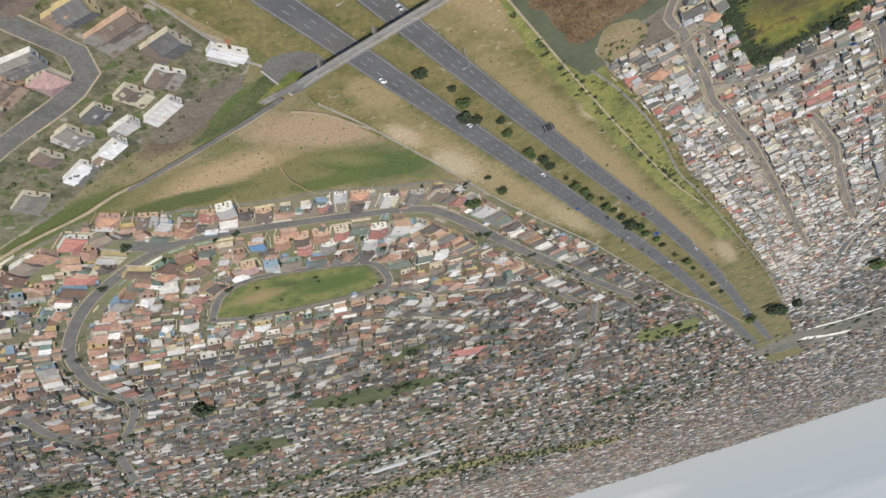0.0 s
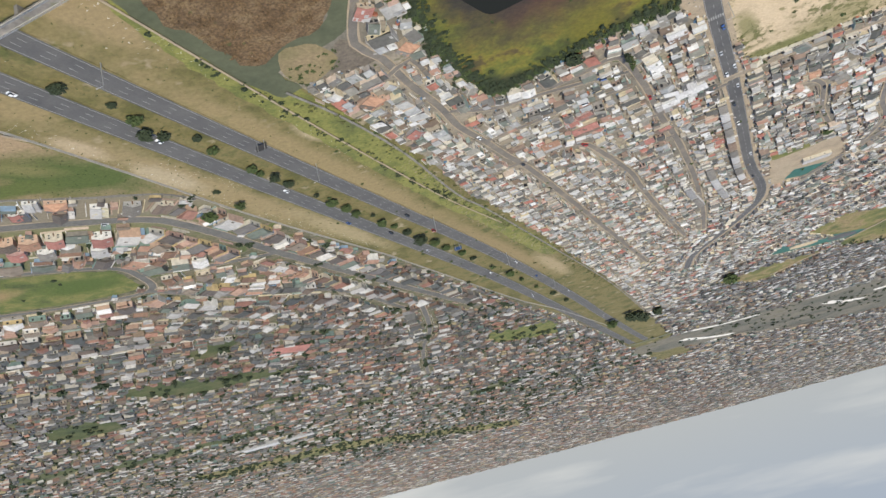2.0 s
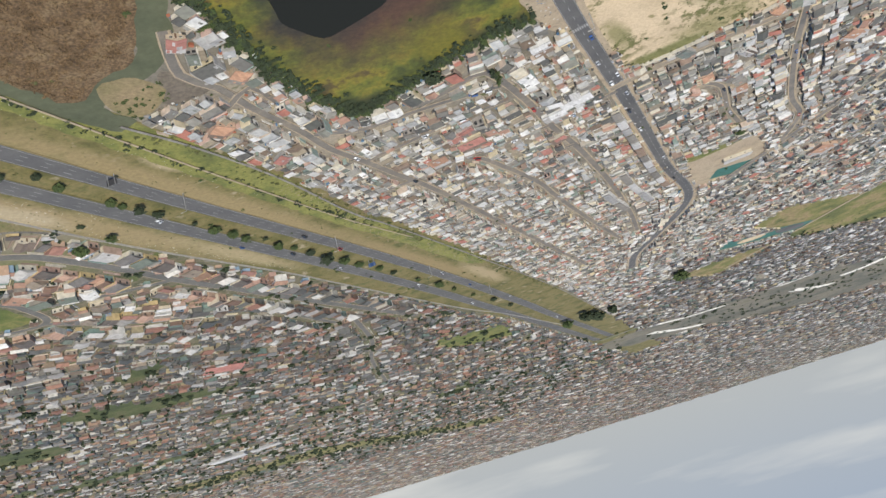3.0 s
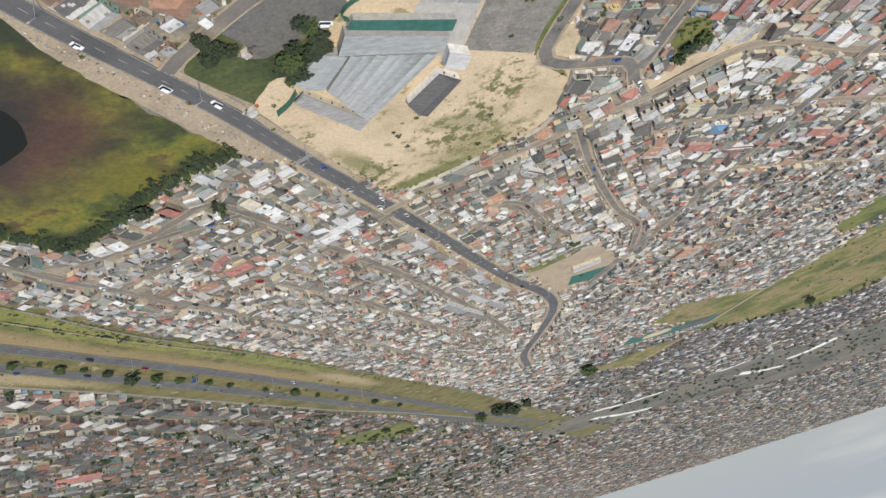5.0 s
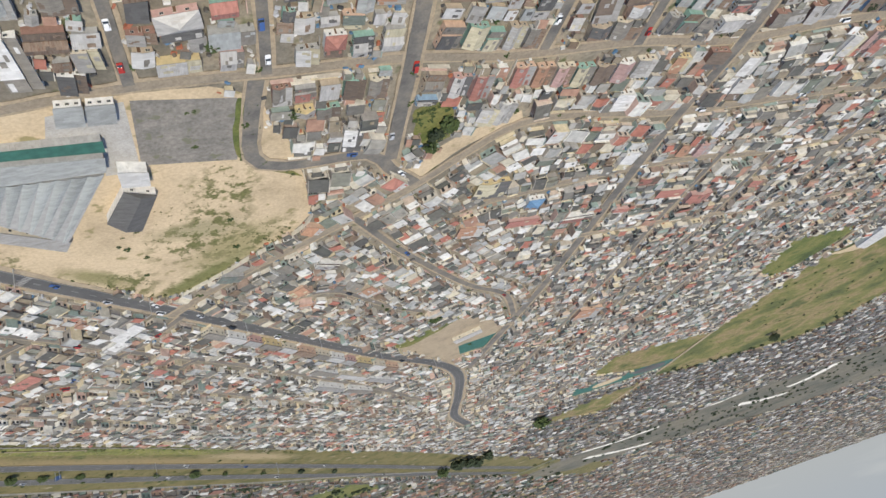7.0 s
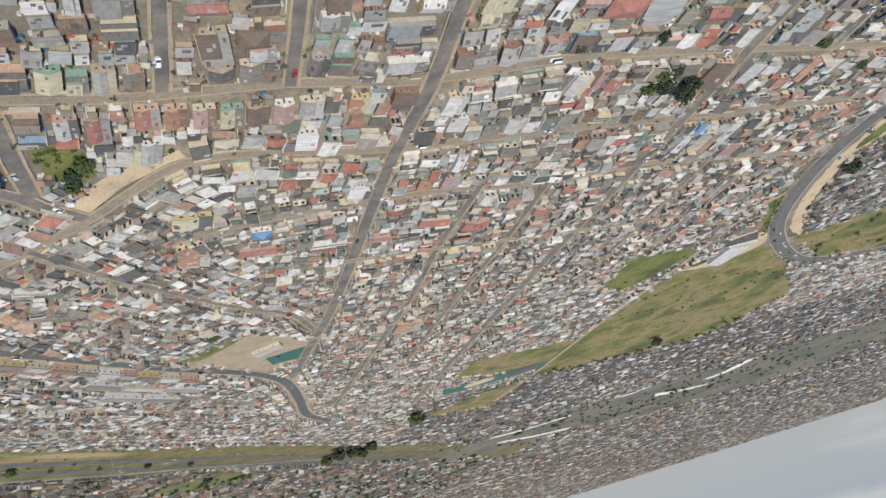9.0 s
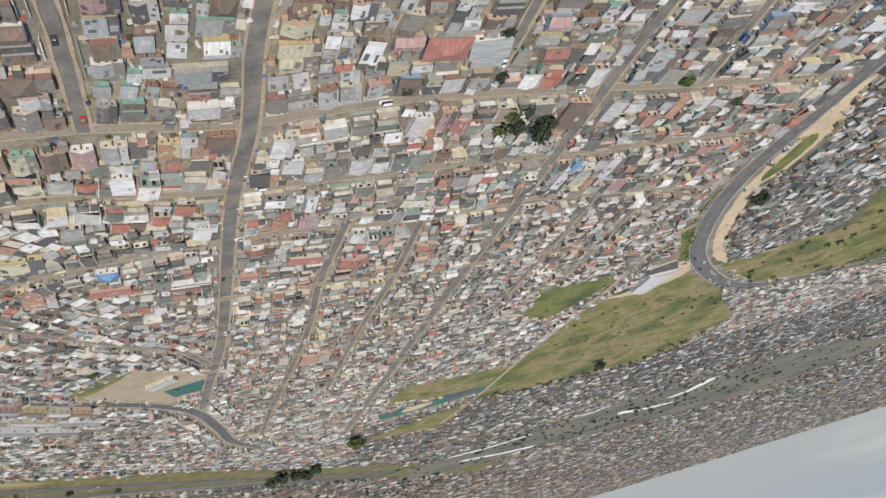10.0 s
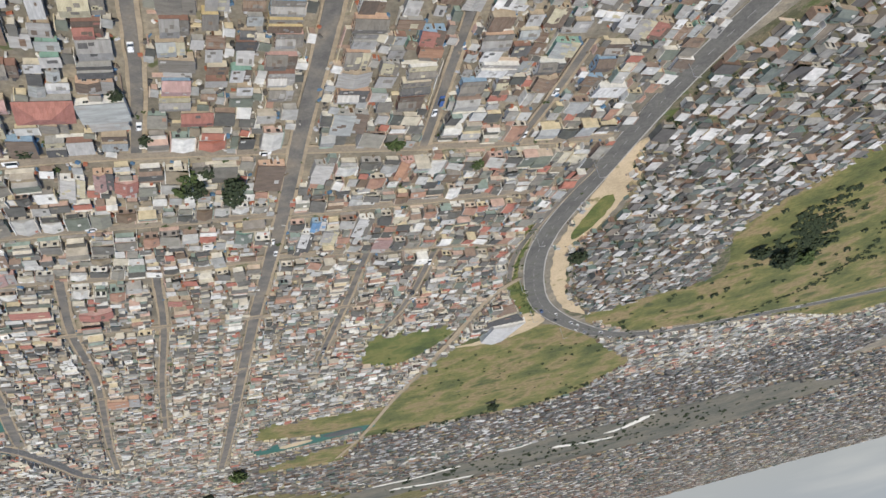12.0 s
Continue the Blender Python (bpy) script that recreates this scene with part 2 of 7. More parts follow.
GREY_STREET = earth("patched_tar", [(0.32, (0.09, 0.086, 0.08)), (0.5, (0.15, 0.138, 0.122)), (0.68, (0.225, 0.192, 0.15))], GREYS, 0.14, 2.0, amount=0.35, rough=0.9, bump=0.1)
DIRT_STREET = earth("sandy_street", [(0.3, (0.2, 0.168, 0.128)), (0.55, (0.27, 0.222, 0.162)), (0.72, (0.17, 0.15, 0.125))], GREYS, 0.1, 1.4, amount=0.45, rough=0.95, bump=0.15)
PALE_WALL = earth("pale_wall", [(0.3, (0.44, 0.4, 0.33)), (0.7, (0.6, 0.56, 0.48))], GREYS, 0.2, 2.0, amount=0.4, rough=0.85, bump=0.1)


def plain(name, colour, rough=0.6, metal=0.0, scale=2.0, swing=0.25, local=True):
    m, n, l, b = nodes_of(name, rough, metal)
    f = noise_of(n, l, place(n, local), scale, 4, 0.6)
    dark = tuple(c * (1 - swing) for c in colour)
    l.new(ramp_of(n, l, f, [(0.3, dark), (0.7, colour)]), b.inputs["Base Color"])
    return m


WHITE_LINE = plain("road_paint", (0.36, 0.35, 0.33), 0.7, scale=1.0, swing=0.4)
GLASS = plain("dark_glass", (0.035, 0.045, 0.055), 0.15)
FRAME = plain("window_frame_paint", (0.62, 0.58, 0.5), 0.5)
DOOR = plain("door_wood", (0.16, 0.09, 0.05), 0.6)
RUBBER = plain("tyre_rubber", (0.02, 0.02, 0.02), 0.9)
STEEL = plain("galvanised_steel", (0.5, 0.51, 0.52), 0.45, 0.6)
SIGN_BLUE = plain("sign_blue", (0.03, 0.075, 0.2), 0.6)
# near black, as the board's back is unlit: that shade is in the colour
SIGN_DARK = plain("unlit_sign_back", (0.05, 0.05, 0.055), 0.6)
BARK = plain("bark", (0.1, 0.07, 0.045), 0.95, scale=6)
TEAL = plain("green_fence", (0.045, 0.15, 0.115), 0.7, scale=0.6, swing=0.4)
WATER, wnn, wll, wb = nodes_of("still_water", 0.12)
wb.inputs["Base Color"].default_value = (0.018, 0.019, 0.016, 1)
wb.inputs["Roughness"].default_value, wb.inputs["Specular IOR Level"].default_value = 0.55, 0.06
bumped(wnn, wll, wb, noise_of(wnn, wll, place(wnn), 1.5, 3), 0.08, 0.1)
RIVER = earth("silty_river", [(0.3, (0.075, 0.083, 0.05)), (0.7, (0.115, 0.12, 0.072))], GREYS, 0.1, 0.6, amount=0.25, rough=0.5, bump=0.03)
RIVER.node_tree.nodes["Principled BSDF"].inputs["Specular IOR Level"].default_value = 0.12
DARK_LEAF, LEAF, BUSH = (earth(nm, [(0.3, a), (0.7, c)], GREYS, 0.8, 3.0, amount=0.5) for nm, a, c in (
    ("dark_foliage", (0.018, 0.028, 0.014), (0.04, 0.055, 0.025)), ("green_foliage", (0.03, 0.05, 0.015), (0.07, 0.095, 0.03)), ("bush_foliage", (0.05, 0.06, 0.02), (0.13, 0.13, 0.05))))


def sheet_roof(name, colour, stain, ribs=9.0, rough=0.5, metal=0.0, stain_at=0.55):
    """Corrugated sheets: ribs down the slope, rust or soot stains, faded areas."""
    m, n, l, b = nodes_of(name, rough, metal)
    w = place(n, True)
    info = n.new("ShaderNodeObjectInfo")
    add = n.new("ShaderNodeVectorMath")
    add.operation = "ADD"
    l.new(w, add.inputs[0])
    sc = n.new("ShaderNodeMath")
    sc.operation = "MULTIPLY"
    sc.inputs[1].default_value = 60.0
    l.new(info.outputs["Random"], sc.inputs[0])
    l.new(sc.outputs[0], add.inputs[1])
    v = add.outputs[0]
    fade = ramp_of(n, l, noise_of(n, l, v, 0.7, 5, 0.65, (0.5, 1.6, 1)), [(0.3, tuple(c * 0.72 for c in colour)), (0.7, colour)])
    st = ramp_of(n, l, noise_of(n, l, v, 1.3, 5, 0.7, (0.4, 2.2, 1)), [(stain_at, (0, 0, 0)), (stain_at + 0.16, (0.8, 0.8, 0.8))])
    c = mixed(n, l, st, fade, stain)
    sheets = n.new("ShaderNodeTexBrick")
    sheets.inputs["Scale"].default_value, sheets.inputs["Mortar Size"].default_value = 1.0, 0.0
    sheets.inputs["Brick Width"].default_value, sheets.inputs["Row Height"].default_value, sheets.offset = 1.3, 0.55, 0.3
    sheets.inputs["Color1"].default_value, sheets.inputs["Color2"].default_value = (0.72, 0.71, 0.69, 1), (1.12, 1.12, 1.12, 1)
    l.new(v, sheets.inputs["Vector"])
    c = mixed(n, l, 0.55, c, sheets.outputs["Color"], "MULTIPLY")
    tone = ramp_of(n, l, info.outputs["Random"], [(0.0, (0.72, 0.72, 0.72)), (1.0, (1.0, 1.0, 1.0))])
    l.new(mixed(n, l, 1.0, c, tone, "MULTIPLY"), b.inputs["Base Color"])
    wave = n.new("ShaderNodeTexWave")
    wave.bands_direction = "Y"
    wave.inputs["Scale"].default_value = ribs / 6.28
    l.new(w, wave.inputs[0])
    bumped(n, l, b, wave.outputs["Fac"], 0.5, 0.05)
    return m


RUST, SOOT = (0.17, 0.085, 0.05), (0.1, 0.095, 0.09)
ROOFS = {
    "light zinc": sheet_roof("roof_light_zinc", (0.58, 0.555, 0.52), (0.4, 0.35, 0.29)),
    "grey zinc": sheet_roof("roof_grey_zinc", (0.41, 0.39, 0.36), RUST, stain_at=0.6),
    "blue-grey": sheet_roof("roof_blue_grey", (0.43, 0.44, 0.42), (0.28, 0.27, 0.26)),
    "grey asbestos": sheet_roof("roof_asbestos", (0.27, 0.245, 0.21), SOOT, rough=0.85),
    "dark grey": sheet_roof("roof_dark_grey", (0.14, 0.135, 0.13), SOOT, rough=0.8),
    "brown": sheet_roof("roof_brown", (0.2, 0.15, 0.115), SOOT, rough=0.8),
    "rusty": sheet_roof("roof_rusty", (0.3, 0.22, 0.16), RUST, stain_at=0.48, rough=0.8),
    "red": sheet_roof("roof_red", (0.47, 0.21, 0.165), (0.3, 0.1, 0.07), rough=0.7),
    "orange tiled": sheet_roof("roof_orange", (0.5, 0.285, 0.185), (0.3, 0.15, 0.09), ribs=6, rough=0.85),
    "pink": sheet_roof("roof_pink", (0.5, 0.33, 0.3), (0.4, 0.22, 0.2), rough=0.8),
    "white": sheet_roof("roof_white", (0.76, 0.74, 0.71), (0.6, 0.6, 0.6)),
    "green": sheet_roof("roof_green", (0.2, 0.235, 0.2), SOOT, rough=0.7),
    "blue": sheet_roof("roof_blue", (0.16, 0.31, 0.5), (0.2, 0.3, 0.45), rough=0.6),
    "cream": sheet_roof("roof_cream", (0.6, 0.54, 0.38), (0.4, 0.33, 0.22), rough=0.8),
}


def plaster(name, colour):
    m, n, l, b = nodes_of(name, 0.85)
    w = place(n, True)
    c = ramp_of(n, l, noise_of(n, l, w, 0.9, 5, 0.65), [(0.3, tuple(x * 0.7 for x in colour)), (0.65, colour)])
    d = ramp_of(n, l, noise_of(n, l, w, 2.5, 4, 0.7, (1, 1, 0.3)), [(0.58, (1, 1, 1)), (0.75, (0.6, 0.57, 0.52))])
    l.new(mixed(n, l, 1.0, c, d, "MULTIPLY"), b.inputs["Base Color"])
    return m


WALLS = {nm: plaster("wall_" + nm, c) for nm, c in (
    ("cream", (0.64, 0.57, 0.45)), ("peach", (0.60, 0.41, 0.30)), ("white", (0.77, 0.75, 0.71)), ("grey", (0.39, 0.38, 0.36)), ("tan", (0.48, 0.39, 0.29)),
    ("pink", (0.55, 0.35, 0.31)), ("mint", (0.26, 0.42, 0.35)), ("blue", (0.28, 0.40, 0.52)), ("yellow", (0.62, 0.49, 0.27)), ("brick", (0.31, 0.18, 0.14)))}


def crowd(name, palette, rough=0.75, grain=0.6):
    """Many small things in one mesh: each island takes one colour of the palette."""
    m, n, l, b = nodes_of(name, rough)
    r = n.new("ShaderNodeNewGeometry").outputs["Random Per Island"]
    c = ramp_of(n, l, r, [(i / len(palette), p) for i, p in enumerate(palette)], "CONSTANT")
    f = ramp_of(n, l, noise_of(n, l, place(n), grain, 5, 0.65), [(0.3, (0.62, 0.62, 0.62)), (0.65, (1, 1, 1))])
    l.new(mixed(n, l, 1.0, c, f, "MULTIPLY"), b.inputs["Base Color"])
    return m


TOWN_ROOFS = crowd("township_roofs", [(0.6, 0.58, 0.54), (0.4, 0.385, 0.355), (0.19, 0.178, 0.155), (0.48, 0.465, 0.43), (0.105, 0.1, 0.088), (0.29, 0.27, 0.225), (0.74, 0.72, 0.68), (0.19, 0.135, 0.09), (0.14, 0.132, 0.112),
                   (0.38, 0.38, 0.365), (0.28, 0.23, 0.16), (0.16, 0.15, 0.13), (0.42, 0.17, 0.12), (0.58, 0.52, 0.4), (0.17, 0.185, 0.145), (0.32, 0.3, 0.26), (0.23, 0.21, 0.175), (0.68, 0.66, 0.61), (0.12, 0.115, 0.1), (0.36, 0.355, 0.33), (0.24, 0.235, 0.19), (0.4, 0.235, 0.165), (0.54, 0.53, 0.5), (0.1, 0.1, 0.085)])
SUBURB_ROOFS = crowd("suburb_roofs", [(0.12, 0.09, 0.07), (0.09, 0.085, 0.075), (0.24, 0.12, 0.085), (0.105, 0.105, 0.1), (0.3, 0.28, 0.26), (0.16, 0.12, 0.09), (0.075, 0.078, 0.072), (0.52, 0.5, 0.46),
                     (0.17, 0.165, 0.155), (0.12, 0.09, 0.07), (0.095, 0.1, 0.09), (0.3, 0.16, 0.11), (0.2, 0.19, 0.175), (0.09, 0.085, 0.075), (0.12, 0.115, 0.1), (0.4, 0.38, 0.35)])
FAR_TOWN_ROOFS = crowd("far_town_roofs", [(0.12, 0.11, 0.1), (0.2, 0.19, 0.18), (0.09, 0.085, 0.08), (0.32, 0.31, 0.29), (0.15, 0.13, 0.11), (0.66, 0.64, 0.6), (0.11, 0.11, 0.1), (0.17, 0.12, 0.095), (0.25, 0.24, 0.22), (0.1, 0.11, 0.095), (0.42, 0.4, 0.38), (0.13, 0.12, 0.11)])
NEAR_SUBURB_ROOFS = crowd("near_suburb_roofs", [(0.22, 0.13, 0.085), (0.4, 0.235, 0.16), (0.17, 0.155, 0.14), (0.5, 0.475, 0.44), (0.32, 0.165, 0.125), (0.16, 0.1, 0.07), (0.72, 0.69, 0.64), (0.3, 0.28, 0.25), (0.36, 0.22, 0.155), (0.12, 0.1, 0.085), (0.62, 0.58, 0.52), (0.25, 0.2, 0.15), (0.44, 0.28, 0.2), (0.14, 0.16, 0.13)])
SHACK_ROOFS = crowd("shack_roofs", [(0.52, 0.5, 0.47), (0.3, 0.285, 0.26), (0.17, 0.155, 0.14), (0.7, 0.68, 0.65), (0.1, 0.095, 0.085), (0.24, 0.2, 0.155), (0.4, 0.39, 0.37), (0.13, 0.115, 0.1), (0.27, 0.26, 0.24), (0.16, 0.18, 0.16), (0.6, 0.58, 0.55), (0.12, 0.11, 0.1)])
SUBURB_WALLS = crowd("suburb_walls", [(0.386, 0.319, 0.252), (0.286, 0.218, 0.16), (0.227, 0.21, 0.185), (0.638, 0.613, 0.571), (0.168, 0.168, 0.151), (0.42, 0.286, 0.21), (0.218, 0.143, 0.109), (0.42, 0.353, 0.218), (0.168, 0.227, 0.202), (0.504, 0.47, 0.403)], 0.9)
TOWN_WALLS = crowd("township_walls", [(0.7, 0.64, 0.54), (0.52, 0.46, 0.38), (0.42, 0.4, 0.37), (0.8, 0.78, 0.73), (0.34, 0.31, 0.28), (0.62, 0.5, 0.4), (0.34, 0.25, 0.2), (0.6, 0.55, 0.46), (0.74, 0.7, 0.62), (0.3, 0.37, 0.33), (0.68, 0.58, 0.4), (0.6, 0.42, 0.35)], 0.9)
NEAR_SUBURB_WALLS = crowd("near_suburb_walls", [(0.558, 0.378, 0.27), (0.648, 0.594, 0.495), (0.27, 0.243, 0.207), (0.594, 0.45, 0.234), (0.72, 0.693, 0.648), (0.495, 0.324, 0.261), (0.378, 0.27, 0.198), (0.234, 0.324, 0.279), (0.63, 0.54, 0.414), (0.27, 0.378, 0.495), (0.54, 0.378, 0.297)], 0.9)
DARK_WINDOWS = plain("distant_windows", (0.03, 0.032, 0.035), 0.3)


# ---- mesh helpers ----
def mesh_of(name, bm):
    me = bpy.data.meshes.new(name)
    bmesh.ops.recalc_face_normals(bm, faces=bm.faces)
    bm.to_mesh(me)
    bm.free()
    return me


def part(name, bm, material, parent=None, label="", m=None):
    me = bm if isinstance(bm, bpy.types.Mesh) else mesh_of(name, bm)
    if not me.materials:
        for one in (material if isinstance(material, (list, tuple)) else [material]):
            me.materials.append(one)
    ob = new(name, me)
    if parent:
        ob.parent = parent
    if m is not None:
        ob.matrix_basis = m
    return tagged(ob, label) if label else ob


def thing(name, label, category, group="", m=None):
    ob = new(name)
    ob.empty_display_size = 0.5
    if m is not None:
        ob.matrix_basis = m
    return tagged(ob, label, category, group)


def add_box(bm, x0, x1, y0, y1, z0, z1, mat=0, m=None):
    vs = [bm.verts.new((x, y, z)) for z in (z0, z1) for x, y in ((x0, y0), (x1, y0), (x1, y1), (x0, y1))]
    if m is not None:
        for v in vs:
            v.co = m @ v.co
    fs = [(3, 2, 1, 0), (4, 5, 6, 7), (0, 1, 5, 4), (1, 2, 6, 5), (2, 3, 7, 6), (3, 0, 4, 7)]
    for f in fs:
        bm.faces.new([vs[i] for i in f]).material_index = mat
    return vs


def box(*a, bevel=0.0, m=None):
    bm = bmesh.new()
    add_box(bm, *a, m=m)
    if bevel:
        bmesh.ops.bevel(bm, geom=bm.edges[:], offset=bevel, segments=1, affect="EDGES")
    return bm


def extruded(section, y0, y1):
    """A closed section in x and z, drawn out along y."""
    bm = bmesh.new()
    a, b = ([bm.verts.new((x, y, z)) for x, z in section] for y in (y0, y1))
    bm.faces.new(a), bm.faces.new(b[::-1])
    for i in range(len(a)):
        j = (i + 1) % len(a)
        bm.faces.new((a[j], a[i], b[i], b[j]))
    return bm


def smooth_line(pts, step=4.0):
    """A Catmull-Rom line through the points, with a vertex about every step metres."""
    p = [np.array(q, float) for q in pts]
    p = [2 * p[0] - p[1], *p, 2 * p[-1] - p[-2]]
    out = []
    for a, b, c, d in zip(p, p[1:], p[2:], p[3:]):
        n = max(1, int(np.linalg.norm(c - b) / step))
        for k in range(n):
            t = k / n
            out.append(0.5 * (2 * b + (c - a) * t + (2 * a - 5 * b + 4 * c - d) * t * t + (3 * b - a - 3 * c + d) * t ** 3))
    return np.array(out + [p[-2]])


def normals_of(line):
    d = np.gradient(line, axis=0)
    d /= np.linalg.norm(d, axis=1)[:, None] + 1e-9
    return np.stack([-d[:, 1], d[:, 0]], 1)


def strip(name, line, left, right, z, material, parent=None, thick=0.05, ragged=0.0, label=""):
    """A slab along a line, from the offset left to the offset right."""
    nn = normals_of(line)
    bm = bmesh.new()
    rows = []
    for i, (p, q) in enumerate(zip(line, nn)):
        w1, w2 = (ragged * noise.noise((p[0] * 0.21 + s * 37, p[1] * 0.21, s)) for s in (1, 2))
        a, b = p + q * (left + w1), p + q * (right + w2)
        rows.append([bm.verts.new((*a, z)), bm.verts.new((*b, z)), bm.verts.new((*b, z - thick)), bm.verts.new((*a, z - thick))])
    for r, s in zip(rows, rows[1:]):
        for i in range(4):
            j = (i + 1) % 4
            bm.faces.new((r[i], r[j], s[j], s[i]))
    bm.faces.new(rows[0][::-1]), bm.faces.new(rows[-1])
    return part(name, bm, material, parent, label)


def patch(name, pts, z, material, label, category, ragged=1.2, step=2.5, soft=True):
    f = 0.3 if ragged < 2 else 0.09
    """A flat piece of ground with an uneven outline."""
    loop = [np.array(p, float) for p in pts]
    if soft:
        line = smooth_line([loop[-1], *loop, loop[0], loop[1]], step)
        a = min(range(len(line)), key=lambda i: np.linalg.norm(line[i] - loop[0]))
        b = min(range(a + len(loop), len(line)), key=lambda i: np.linalg.norm(line[i] - loop[0]))
        line = line[a:b]
    else:
        line = np.array(loop)
    bm = bmesh.new()
    vs = [bm.verts.new((p[0] + ragged * noise.noise((p[0] * f, p[1] * f, 3.1)), p[1] + ragged * noise.noise((p[0] * f, p[1] * f, 8.7)), z)) for p in line]
    bmesh.ops.triangulate(bm, faces=[bm.faces.new(vs)])
    for f in bm.faces:
        if f.normal.z < 0:
            f.normal_flip()
    me = bpy.data.meshes.new(name)
    bm.to_mesh(me)
    bm.free()
    me.materials.append(material)
    return tagged(new(name, me), label, category, kind="structure")


# ---- the ground and its covers ----
bm = bmesh.new()
bmesh.ops.create_grid(bm, x_segments=24, y_segments=24, size=6000)
for v in bm.verts:
    v.co.z = 0.0
ground = part("ground", bm, SOIL)
tagged(ground, "grey-brown sandy soil with weeds between the houses", "ground", kind="structure")

KEEP_OUT = []      # plots without houses, as outlines in plan
ROAD_LINES = []    # (line, half width)


def cover(name, pts, z, material, label, category, ragged=1.2, soft=True, free=True):
    z += 0.0004 * len(scene.objects)               # no two covers in one plane
    if free:
        KEEP_OUT.append(np.array(pts, float))
    return patch(name, pts, z, material, label, category, ragged, soft=soft)


cover("garden_ground", [(-500, -700), (-110, -232), (-55, -205), (50, -230), (62, -240), (128, -325), (229, -467), (354, -632), (700, -1200), (-900, -1600)], 0.02, GARDEN, "dark garden soil and grass of the suburb", "ground", free=False, ragged=0, soft=False)
cover("garden_ground", [(-200, -60), (-60, -60), (-38, -92), (-17, -126), (-1, -150), (-18, -165), (-48, -188), (-82, -213), (-200, -290)], 0.024, GARDEN, "dark garden soil and paving between suburban houses", "ground", free=False, ragged=0, soft=False)
cover("garden_ground", [(-60, -60), (-38, -92), (-16.5, -126), (-3, -148), (-2, -152), (-18, -166), (-32, -176), (-48, -188), (-140, -240), (-140, -60)], 0.027, GARDEN, "garden plots with rough grass and paving between suburban houses", "ground", ragged=0, soft=False)
# dark cover for the gaps between shacks: weeds, plus shade put into the colour
cover("settlement_ground", [(561, -290), (547, -229), (558, -208), (549, -171), (556, -130), (600, -90), (680, -140), (640, -210), (620, -241), (634, -298), (581, -320)], 0.026, GARDEN, "weedy ground under the shacks, its dark colour including their shade", "ground", free=False, ragged=2)
cover("field", [(-110, -232), (-82, -213), (-62, -200), (-48, -188), (-18, -165), (-1, -150), (-17, -126), (-38, -92), (30, -92), (30, -140), (16, -160), (14, -172), (30, -192), (60, -236), (50, -230), (7, -219), (-3, -219), (-41, -210), (-55, -206), (-82, -220)], 0.03, FIELD,
      "waste field of patchy green and brown grass", "field")
cover("grass_verge", [(-60, -60), (30, -60), (60, -100), (76, -150), (94, -180), (112, -202), (132, -230), (158, -273), (178, -298), (228, -370), (300, -478), (400, -640), (600, -960), (560, -980), (420, -760), (350, -640), (229, -468), (150, -357), (128, -326), (79, -263), (49, -220), (13, -172), (4, -150)], 0.05, DRY,
      "dry yellow-green grass along the motorway", "grass")
cover("grass_bank", [(56, -140), (66, -140), (93, -180), (108, -200), (129, -230), (154, -272), (173, -297), (224, -369), (216, -372), (168, -306), (146, -278), (118, -238), (92, -200), (70, -168)], 0.07, BANK,
      "bright green grassy bank beside the stream", "grass")
cover("trodden_yard", [(-18, -160), (-14, -158.5), (-6, -154), (-2, -154), (-7, -161), (-18, -173), (-26, -175.5), (-29, -172)], 0.06, BROWN_YARD, "dark fenced yard of trodden earth", "yard", ragged=1.0)
cover("grass_patch", [(-4, -162), (1.5, -155), (5, -163), (-3, -170), (-15, -177), (-20, -178), (-11, -169)], 0.064, PARK, "dark green grass below the yard", "grass", ragged=1.0)
cover("plaza", [(1, -153), (3, -149.8), (8, -148.6), (13, -150), (16, -154), (16, -159), (7, -165)], 0.12, LOT, "grey paved apron at the foot of the footbridge", "paving", ragged=0)
for line in ([(44, -104), (62, -140), (71, -155), (81, -169), (92, -182)], [(105, -100), (105, -138), (101, -156), (92, -163), (85, -170)]):
    tagged(strip("river", smooth_line(line, 2.0), 3.6, -3.6, 0.1 + 0.01 * line[0][0] / 44, RIVER, thick=0.06, ragged=1.6), "dark silty green-brown river channel", "river", kind="structure")
KEEP_OUT.append(np.array([(44, -100), (60, -146), (72, -162), (90, -184), (96, -178), (104, -160), (109, -138), (109, -100)], float))
cover("reed_bed", [(58, -108), (64, -144), (70, -152), (78, -163), (84, -168), (91, -160), (98, -155), (102.5, -138), (103, -108)], 0.16, REED, "bed of dry brown reeds in the river", "reeds", ragged=1.6)
cover("sand_spit", [(88.5, -163.5), (93, -161), (98, -160), (103, -168), (101, -175), (95.5, -178), (90, -172.5)], 0.15, FIELD, "spit of patchy grass and brown earth by the river", "earth", ragged=2.2)
cover("clearing", [(103, -161), (110, -166.5), (113.5, -171), (104, -176), (101.5, -174)], 0.13, BROWN_YARD, "bare grey-brown clearing at the edge of the township", "earth", ragged=0.8)
cover("marsh", [(104, -100), (112, -134), (119, -152), (128, -169), (143, -190), (152, -197), (164, -187), (180, -171), (194, -163), (188, -155), (176, -138), (165, -116), (152, -98)], 0.1, MARSH, "marsh with green and yellow algae", "marsh", ragged=1.5)
cover("pond", [(117, -108), (124, -134), (133, -151), (142, -156), (150, -151), (155, -140), (148, -122), (140, -106)], 0.125, WATER, "dark still pond in the marsh", "pond", ragged=2.5)
cover("park", [(-37, -307), (-29, -287), (-18, -280), (2, -282), (22, -290), (27, -301), (27, -315), (2, -318), (-24, -314)], 0.09, GREEN, "small green park among the houses", "park", ragged=0.6)
